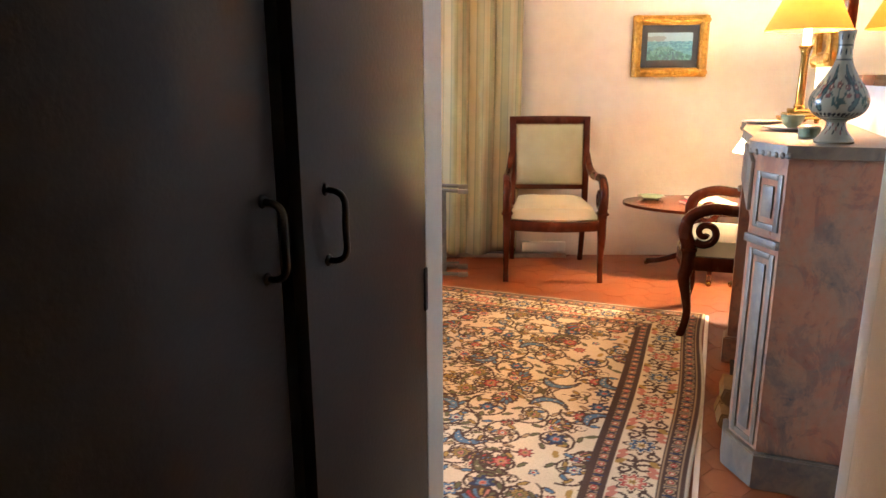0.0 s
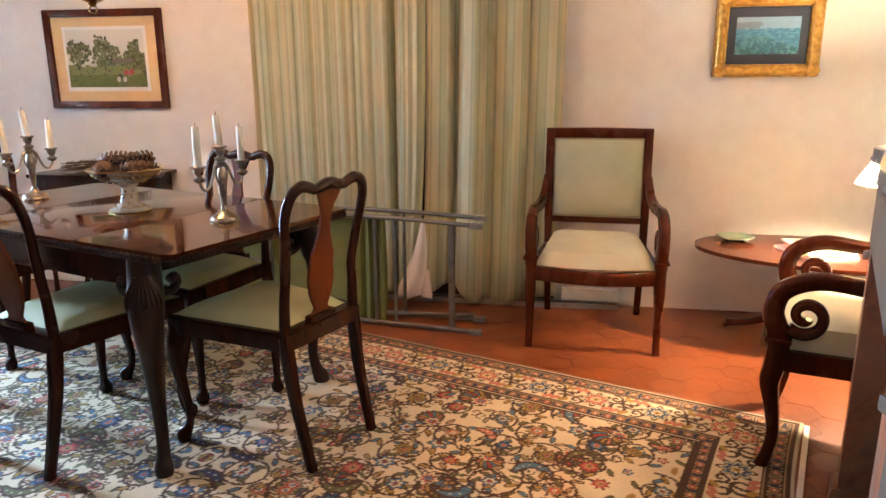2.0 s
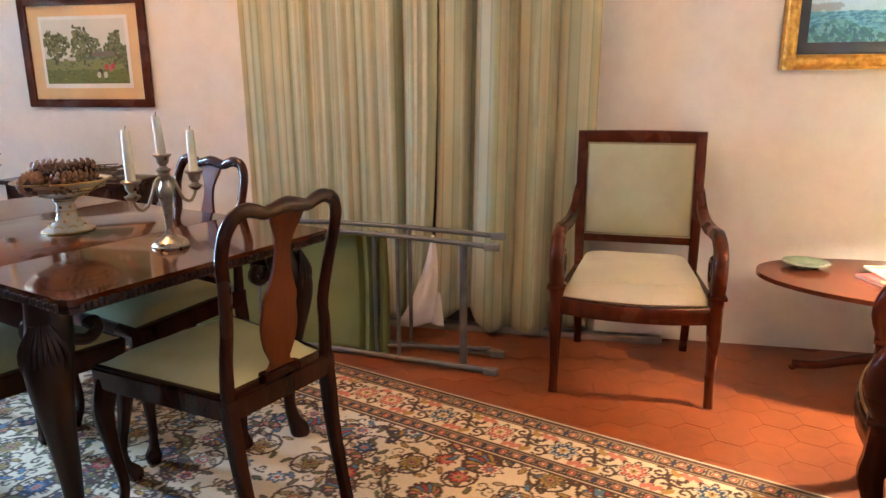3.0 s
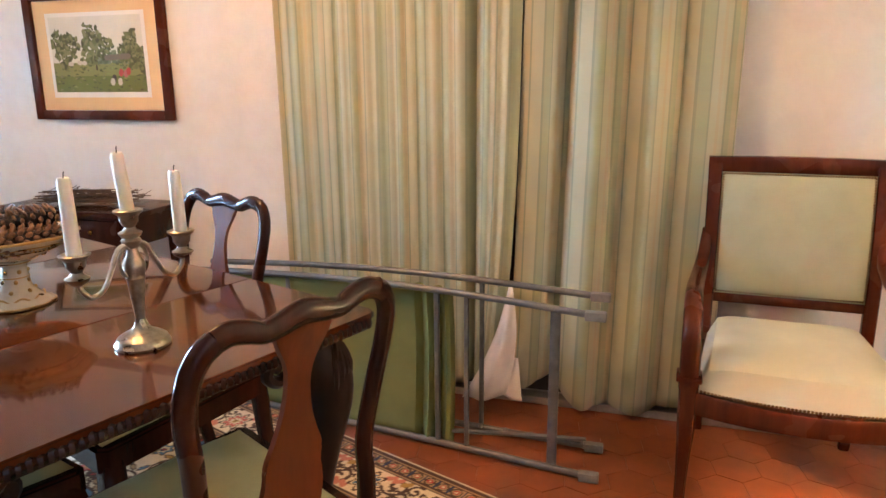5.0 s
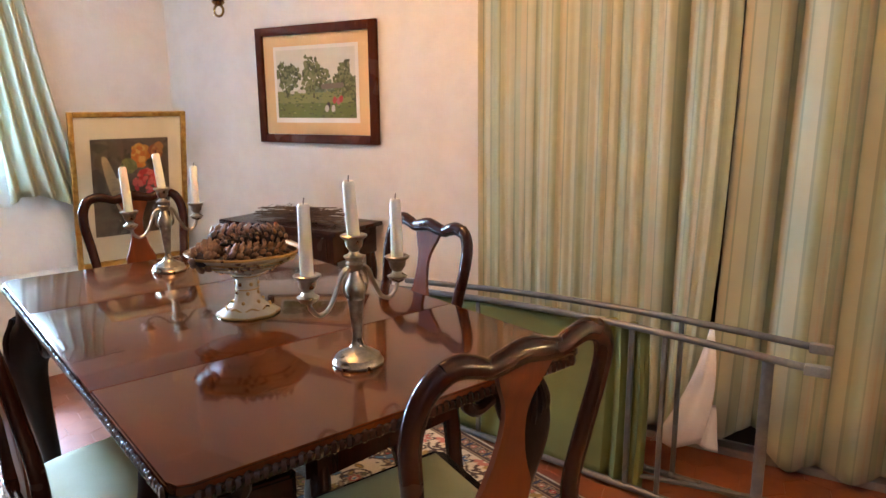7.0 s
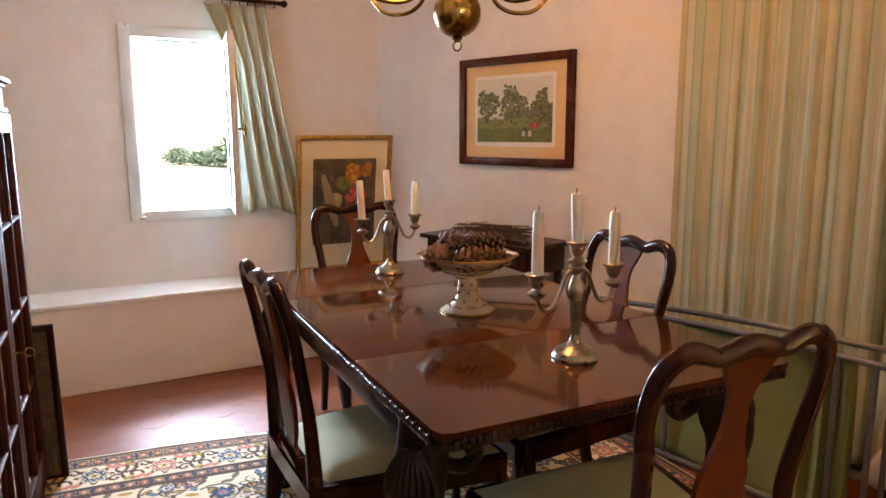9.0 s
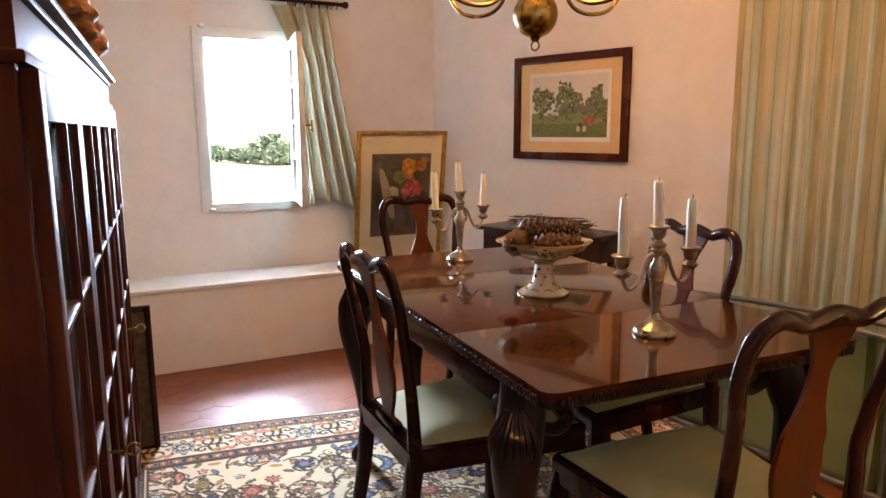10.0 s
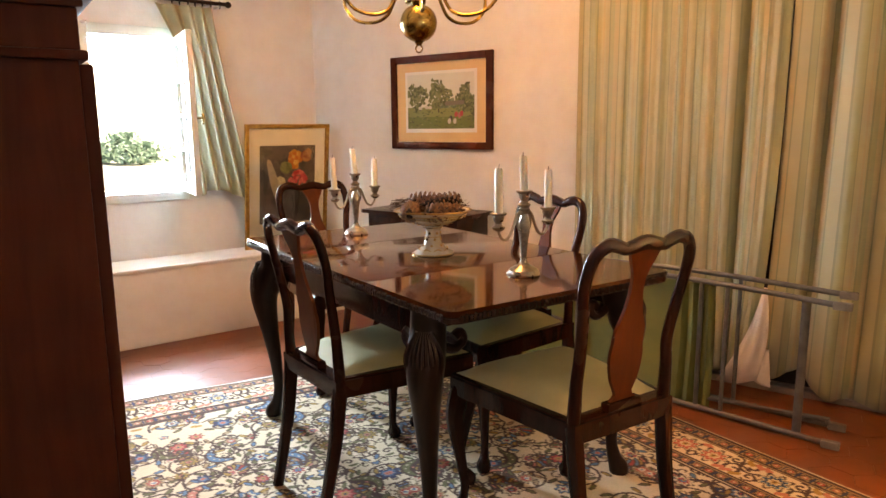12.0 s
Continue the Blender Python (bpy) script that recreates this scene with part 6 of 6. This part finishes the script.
for sx in (-1, 1):
    for sy in (-0.125, 0.145):
        part("leg", sweep(bmesh.new(), spline([(sx * 0.30, sy, 0.58, 0.020, 0.020), (sx * 0.308, sy, 0.48, 0.024, 0.024), (sx * 0.300, sy, 0.30, 0.015, 0.015), (sx * 0.296, sy, 0.08, 0.012, 0.012), (sx * 0.304, sy, 0.0, 0.018, 0.018)], 5), (1, 0, 0), 10, 0.8), MAHOGANY, side)
tw = bmesh.new()
tr = random.Random(31)
for k in range(46):
    a = tr.gauss(0.06, 0.16)
    x, y, z = tr.uniform(-0.16, 0.10), tr.uniform(-0.08, 0.05), 0.008 + 0.05 * tr.random() ** 2
    ln = tr.uniform(0.16, 0.36)
    rod([(x - ln / 2 * math.cos(a), y - ln / 2 * math.sin(a), z + tr.uniform(-0.003, 0.012)), (x, y, z + 0.012), (x + ln / 2 * math.cos(a), y + ln / 2 * math.sin(a), z + tr.uniform(0, 0.03))], tr.uniform(0.0018, 0.0045), 5, 3, (0, 0, 1), bm=tw)
    for q in range(4):
        b = a + tr.choice((-1, 1)) * tr.uniform(0.4, 0.9)
        px = x + ln * (tr.random() - 0.5) * 0.9
        rod([(px, y + (px - x) * math.tan(a), z + 0.008), (px + 0.035 * math.cos(b), y + (px - x) * math.tan(a) + 0.035 * math.sin(b), z + 0.024)], 0.0014, 4, 2, (0, 0, 1), bm=tw)
solo("twig_bundle", tw, TWIG, "bundle of dry twigs lying on the side table", "twigs", pose(-1.25, 5.06, 0.7185), "stuff")

# ---- on the dining table ----
def candelabrum(place, turn, tilts, label):
    ob = thing("candelabrum", label, "candelabrum", pose(*place, TZ + 0.0006, 0, 0, turn), "candelabra on the table")
    part("base", lathe(bmesh.new(), [(0.050, 0), (0.051, 0.005), (0.047, 0.009), (0.045, 0.016), (0.036, 0.022), (0.020, 0.030), (0.013, 0.038), (0.011, 0.046)], 36, wave=lambda a, z: 0.02 * math.sin(14 * a) if 0.008 < z < 0.03 else 0), PEWTER, ob)
    part("stem", lathe(bmesh.new(), [(0.011, 0.044), (0.0085, 0.052), (0.0105, 0.075), (0.0145, 0.118), (0.016, 0.128), (0.018, 0.132), (0.0165, 0.139), (0.0195, 0.146), (0.020, 0.158), (0.012, 0.175), (0.009, 0.188), (0.016, 0.196), (0.018, 0.203), (0.010, 0.210)], 24), PEWTER, ob)

    def cup(x, z):
        return lathe(bmesh.new(), [(0.006, -0.022), (0.016, -0.016), (0.021, -0.008), (0.012, -0.003), (0.009, 0.002), (0.016, 0.012), (0.0175, 0.024), (0.024, 0.029), (0.026, 0.033), (0.022, 0.035), (0.012, 0.032), (0.001, 0.026)], 24, (x, 0, z))
    part("cup", cup(0, 0.225), PEWTER, ob)
    span = 0.110
    for s in (-1, 1):
        a = [(s * 0.004, 0, 0.187, 0.0062, 0.0052), (s * 0.018, 0, 0.194, 0.0060, 0.005), (s * 0.033, 0, 0.184, 0.0055, 0.0048), (s * 0.047, 0, 0.154, 0.005, 0.0045), (s * 0.064, 0, 0.126, 0.005, 0.0045), (s * 0.086, 0, 0.117, 0.005, 0.0045), (s * 0.103, 0, 0.130, 0.0048, 0.0045), (s * span, 0, 0.148, 0.0048, 0.0045)]
        arm = part("arm", sweep(bmesh.new(), spline(a, 6), (0, 1, 0), 8), PEWTER, ob)
        c = [(s * 0.016, 0, 0.193), (s * 0.026, 0, 0.178), (s * 0.029, 0, 0.160), (s * 0.024, 0, 0.143), (s * 0.012, 0, 0.136)]
        part("scroll", rod(c, 0.0034, 8, 5, (0, 1, 0)), PEWTER, arm)
        part("cup", cup(s * span, 0.166), PEWTER, ob)
    for (x, z, hgt), (tx, ty) in zip(((-span, 0.193, 0.138), (0, 0.252, 0.112), (span, 0.193, 0.125)), tilts):
        cd = bmesh.new()
        lathe(cd, [(0.0125, 0.0), (0.0122, hgt * 0.4), (0.0112, hgt * 0.96), (0.0085, hgt), (0.003, hgt - 0.004), (0.001, hgt - 0.004)], 18)
        cd_ob = part("candle", cd, WAX, ob, "partly burnt ivory candle")
        cd_ob.matrix_basis = pose(x, 0, z, ty, tx, 0)
        part("wick", rod([(0, 0, hgt - 0.005), (0.0008, 0, hgt + 0.004), (0.003, 0.001, hgt + 0.010)], 0.0011, 5, 3), WICK, cd_ob)
    return ob


candelabrum((0.120, 3.690), 77, ((-1, 1), (-6, 2), (-2, 1)), "three-armed tarnished silver candelabrum with ivory candles")
candelabrum((-0.892, 4.020), 83, ((-3, 0), (-6, 1), (1, 0)), "three-armed tarnished silver candelabrum with burnt candles")

comp = thing("compote", "gilt-edged porcelain compote heaped with pine cones", "compote", pose(-0.328, 3.822, TZ + 0.0006) @ Matrix.Diagonal((1.17, 1.17, 1.10, 1)))
scal = lambda a, z: 0.025 * math.cos(8 * a) if z > 0.10 or z < 0.012 else 0
part("bowl", lathe(bmesh.new(), [(0.020, 0.092), (0.045, 0.098), (0.080, 0.114), (0.106, 0.136), (0.116, 0.144), (0.112, 0.146), (0.08, 0.126), (0.04, 0.108), (0.001, 0.106)], 64, wave=scal), IVORYWARE, comp)
part("foot", lathe(bmesh.new(), [(0.060, 0), (0.062, 0.005), (0.055, 0.010), (0.042, 0.018), (0.028, 0.034), (0.023, 0.055), (0.022, 0.080), (0.030, 0.091), (0.03, 0.093)], 64, wave=scal), IVORYWARE, comp)
part("rim", lathe(bmesh.new(), [(0.1145, 0.1415), (0.1185, 0.1425), (0.1185, 0.1462), (0.1135, 0.1475), (0.1145, 0.1415)], 64, wave=lambda a, z: 0.025 * math.cos(8 * a)), GOLDRIM, comp, "gold rim")
part("rim", lathe(bmesh.new(), [(0.061, 0.0004), (0.0640, 0.001), (0.0640, 0.0045), (0.060, 0.006), (0.061, 0.0004)], 64, wave=lambda a, z: 0.025 * math.cos(8 * a)), GOLDRIM, comp, "gold rim")
for zz, rr in ((0.120, 0.0905), (0.130, 0.1015), (0.0885, 0.0292), (0.058, 0.0238)):
    ring = bmesh.new()
    lathe(ring, [(rr - 0.001, zz - 0.001), (rr + 0.0014, zz - 0.001), (rr + 0.0014, zz + 0.0012), (rr - 0.001, zz + 0.0012)], 64, wave=lambda a, z: 0.025 * math.cos(8 * a) if z > 0.1 else 0)
    part("gilt_band", ring, GOLDRIM, comp)
garland = bmesh.new()
for k in range(96):
    a = k * 2 * math.pi / 96
    for zz, rr, r0 in ((0.127 + 0.005 * math.sin(8 * a), 0.0985, 0.0022), (0.0165 + 0.0035 * math.sin(8 * a), 0.0455, 0.0022), (0.104 + 0.003 * math.sin(12 * a), 0.0605, 0.0018)):
        rr *= 1 + (0.025 * math.cos(8 * a) if zz > 0.10 else 0)
        ball(garland, (rr * math.cos(a), rr * math.sin(a), zz), r0, 5, 4)
tagged(part("gilt_garland", garland, GOLDRIM, comp, "painted gilt garlands"), kind="stuff")
sp = bmesh.new()
for k in range(18):
    a = k * 2 * math.pi / 18
    zz = 0.030 + 0.020 * (k % 3)
    rr = float(np.interp(zz, (0.018, 0.034, 0.055, 0.08), (0.042, 0.028, 0.0232, 0.0222)))
    ball(sp, (rr * math.cos(a), rr * math.sin(a), zz), 0.0042, 6, 4, (1, 1, 1.2))
tagged(part("gilt_sprig", sp, GOLDRIM, comp), kind="stuff")


def cone_mesh():
    """A long open cone: a core coloured as gap shade, and blunt scales standing out of it in a spiral."""
    bm = bmesh.new()
    prof = [(0.004, -0.080), (0.016, -0.070), (0.020, -0.035), (0.017, 0.010), (0.010, 0.055), (0.002, 0.080)]
    lathe(bm, prof, 10)
    for f in bm.faces:
        f.material_index = 1
    zs, rs = [p[1] for p in prof], [p[0] for p in prof]
    for k in range(88):
        t = k / 87
        a = k * 2.39996
        z = -0.074 + 0.146 * t
        rr = float(np.interp(z, zs, rs)) + 0.0085
        s_ = 0.0105 * (1 - 0.45 * t)
        before = len(bm.verts)
        ball(bm, (0, 0, 0), s_, 7, 5, (1.15, 0.80, 0.42))
        bm.verts.ensure_lookup_table()
        m = Matrix.Translation((rr * math.cos(a), rr * math.sin(a), z)) @ Euler((0, -0.55, a)).to_matrix().to_4x4()
        for v in bm.verts[before:]:
            v.co = m @ v.co
    return bm


first = part("pine_cone", cone_mesh(), CONE)
# near-black core colour paints the shade in the gaps between scales
first.data.materials.append(plain("shaded_cone_core", (0.012, 0.006, 0.004), (0.03, 0.014, 0.008), 0.8))
tagged(first, "brown pine cone lying in the compote", "pine cone", "pine cones in the compote")
cr = random.Random(17)
base_m = pose(-0.328, 3.822, TZ)
spots = []
for along_, across, z, flip in ((0.006, -0.082, 0.160, 0), (-0.012, -0.030, 0.142, 180), (0.016, 0.026, 0.142, 0), (-0.004, 0.080, 0.157, 180),
                                (-0.082, 0.010, 0.163, 60), (0.012, -0.032, 0.188, 180), (0.006, 0.026, 0.190, 0)):
    e = along(67, along_) + along(157, across)
    spots.append((e.x, e.y, z, 90 + cr.uniform(-5, 5), 0, 157 + flip + cr.uniform(-9, 9)))
for k, sp_ in enumerate(spots):
    m = base_m @ pose(*sp_)
    if k == 0:
        first.matrix_world = m
    else:
        copy_thing(first, m)

# ---- chandelier ----
ch = thing("chandelier", "old brass chandelier with a ball and curved arms", "chandelier", pose(-0.427, 3.882, 1.564, 0, 0, 12))
part("ball", ball(bmesh.new(), (0, 0, 0), 0.066, 36, 20), BRASS, ch)
part("stem", lathe(bmesh.new(), [(0.010, -0.075), (0.016, -0.068), (0.010, -0.062), (0.001, -0.06)], 16), BRASS, ch)
ring = [(0.013 * math.cos(a), 0, -0.088 + 0.013 * math.sin(a)) for a in np.linspace(0, 2 * math.pi, 17)]
part("ring", rod(ring, 0.003, 8, 2, (0, 1, 0)), BRASS, ch)
part("stem", lathe(bmesh.new(), [(0.020, 0.060), (0.028, 0.072), (0.020, 0.084), (0.015, 0.12), (0.026, 0.14), (0.030, 0.17), (0.016, 0.20), (0.012, 0.30), (0.020, 0.34), (0.012, 0.38), (0.007, 0.40), (0.007, CEIL - 1.564)], 24), BRASS, ch)
for k in range(6):
    a = k * math.pi / 3
    ca, sa = math.cos(a), math.sin(a)
    pts = [(0.022, 0.150), (0.070, 0.130), (0.100, 0.075), (0.130, 0.032), (0.185, 0.014), (0.255, 0.026), (0.300, 0.070), (0.306, 0.115)]
    arm = part("arm", rod([(r * ca, r * sa, z) for r, z in pts], 0.0062, 10, 6, (-sa, ca, 0)), BRASS, ch)
    cx, cy = 0.306 * ca, 0.306 * sa
    part("drip_pan", lathe(bmesh.new(), [(0.006, 0.112), (0.030, 0.118), (0.034, 0.126), (0.028, 0.124), (0.012, 0.122), (0.012, 0.150), (0.001, 0.152)], 20, (cx, cy, 0)), BRASS, arm)
    part("candle_tube", lathe(bmesh.new(), [(0.0105, 0.150), (0.0105, 0.230), (0.001, 0.231)], 14, (cx, cy, 0)), WAX, arm)

# ---- folded camp bed ----
bed = thing("folding_bed", "folded grey tubular camp bed with olive canvas", "camp bed")


def bowed(y0, y1, z0, z1, x0=-0.62, x1=0.90):
    return [(x0 + (x1 - x0) * t, y0 + (y1 - y0) * t, z0 + (z1 - z0) * t + 0.028 * math.sin(math.pi * t) * (1 if z0 > 0.3 else 0.2)) for t in np.linspace(0, 1, 7)]


for y0, y1, z0, z1 in ((4.86, 4.665, 0.530, 0.548), (4.93, 4.845, 0.545, 0.552), (4.86, 4.665, 0.016, 0.016), (4.93, 4.845, 0.020, 0.020)):
    tube = part("rail", rod(bowed(y0, y1, z0, z1), 0.0115, 10, 4, (0, 1, 0)), STEEL, bed)
    end = bowed(y0, y1, z0, z1)[-1]
    part("end_cap", boxed(end[0] - 0.045, end[0] + 0.018, end[1] - 0.0145, end[1] + 0.0145, end[2] - 0.0145, end[2] + 0.0145, bev=0.005), RUBBER, tube)
for x, y, w in ((0.765, 4.695, 0.016), (0.475, 4.722, 0.008), (0.49, 4.868, 0.008), (0.37, 4.735, 0.009), (-0.22, 4.815, 0.009)):
    t = (x + 0.62) / 1.52
    zt = (0.530 + 0.018 * t + 0.028 * math.sin(math.pi * t)) if y < 4.87 else (0.545 + 0.007 * t + 0.028 * math.sin(math.pi * t))
    part("strut", sweep(bmesh.new(), [(x, y, 0.016, w, 0.009), (x, y, zt, w, 0.009)], (1, 0, 0), 10, 0.6), STEEL, bed)
part("cross_bar", rod([(0.40, 4.75, 0.06), (0.60, 4.80, 0.05), (0.86, 4.845, 0.045)], 0.008, 8, 3, (0, 0, 1)), STEEL, bed)
for t in np.linspace(0.55, 0.97, 8):
    x = -0.62 + 1.52 * t
    part("rivet", ball(bmesh.new(), (x, 4.93 - 0.085 * t - 0.011, 0.034), 0.010, 8, 5), RUBBER, bed)


def canvas_sheet(u, v):
    x = -0.58 + 1.0 * u
    t = (x + 0.62) / 1.52
    y = 4.875 - 0.195 * t + 0.014 * math.sin(u * 7 + 2 * v) + (0.022 * math.sin((u - 0.86) * 90) if u > 0.86 else 0) + 0.02 * math.sin(math.pi * v)
    return (x, y, 0.018 + v * (0.515 + 0.018 * t + 0.028 * math.sin(math.pi * t)))


cv = part("canvas", cloth(bmesh.new(), 0, 1, 0, 1, 90, 16, canvas_sheet), CANVAS, bed, "olive green canvas")
so = cv.modifiers.new("thick", "SOLIDIFY")
so.thickness = 0.002

# a black flex running over the floor by the hearth
solo("floor_cable", rod([(2.30, 3.35, 0.005), (2.10, 3.45, 0.005), (2.24, 3.72, 0.005), (2.40, 4.0, 0.005), (2.60, 4.36, 0.005)], 0.0035, 6, 8, (0, 0, 1)), BLACKIRON, "thin black electric cable on the tiles", "cable")

# ---- floor: joint bed and hexagonal tiles ----
floor = structure("floor", boxed(-3.9, 4.2, -1.2, 5.9, -0.055, -0.0052), GROUT, "worn waxed terracotta floor of hexagonal tiles", "floor")
HEXR = 0.080


def hex_bm(bm, at=(0, 0), turn=0.0, tilt=(0, 0), lift=0.0):
    top, low = [], []
    for k in range(6):
        a = turn + k * math.pi / 3
        for ring, rr, z in ((top, HEXR - 0.0018, 0.0), (low, HEXR - 0.0008, -0.00015)):
            x, y = rr * math.cos(a), rr * math.sin(a)
            ring.append(bm.verts.new((at[0] + x, at[1] + y, z + lift + x * tilt[0] + y * tilt[1])))
    base = [bm.verts.new((v.co.x, v.co.y, -0.010)) for v in low]
    bm.faces.new(top)
    for k in range(6):
        j = (k + 1) % 6
        bm.faces.new((low[k], low[j], top[j], top[k]))
        bm.faces.new((base[k], base[j], low[j], low[k]))


tile_bm = bmesh.new()
hex_bm(tile_bm)
tile_me = bpy.data.meshes.new("tile")
tile_bm.to_mesh(tile_me)
tile_bm.free()
tile_me.materials.append(TILE)
fr_ = random.Random(77)
rest = bmesh.new()
made = 0
turn = radians(AX)
ux, uy = Vector((math.cos(turn), math.sin(turn), 0)), Vector((-math.sin(turn), math.cos(turn), 0))
for i in range(-52, 53):
    for j in range(-52, 53):
        p = Vector((0.4, 3.0, 0)) + ux * (i * HEXR * 1.5) + uy * ((j + 0.5 * (i % 2)) * HEXR * math.sqrt(3))
        if not (-3.2 < p.x < 3.6 and -0.6 < p.y < 5.26):
            continue
        loc = RUGM.inverted() @ p
        open_floor = abs(loc.x) > RL / 2 - 0.05 or abs(loc.y) > RW / 2 - 0.05
        side_d = (west.inverted() @ p).y
        if side_d > -0.1:
            continue
        near = open_floor and (loc.y > RW / 2 - 0.1 or loc.x > RL / 2 - 0.1 or loc.x < -RL / 2 + 0.1) and made < 300
        tilt = (fr_.gauss(0, 0.0012), fr_.gauss(0, 0.0012))
        if near:
            t = new("tile", tile_me)
            t.parent = floor
            t.matrix_basis = Matrix.Translation((p.x, p.y, fr_.uniform(-0.0008, 0.0004))) @ Euler((tilt[0], tilt[1], turn)).to_matrix().to_4x4()
            made += 1
        else:
            hex_bm(rest, (p.x, p.y), turn, tilt, fr_.uniform(-0.0008, 0.0002))
tagged(part("tile_field", rest, TILE, floor, "further terracotta tiles", smooth=False), kind="stuff")
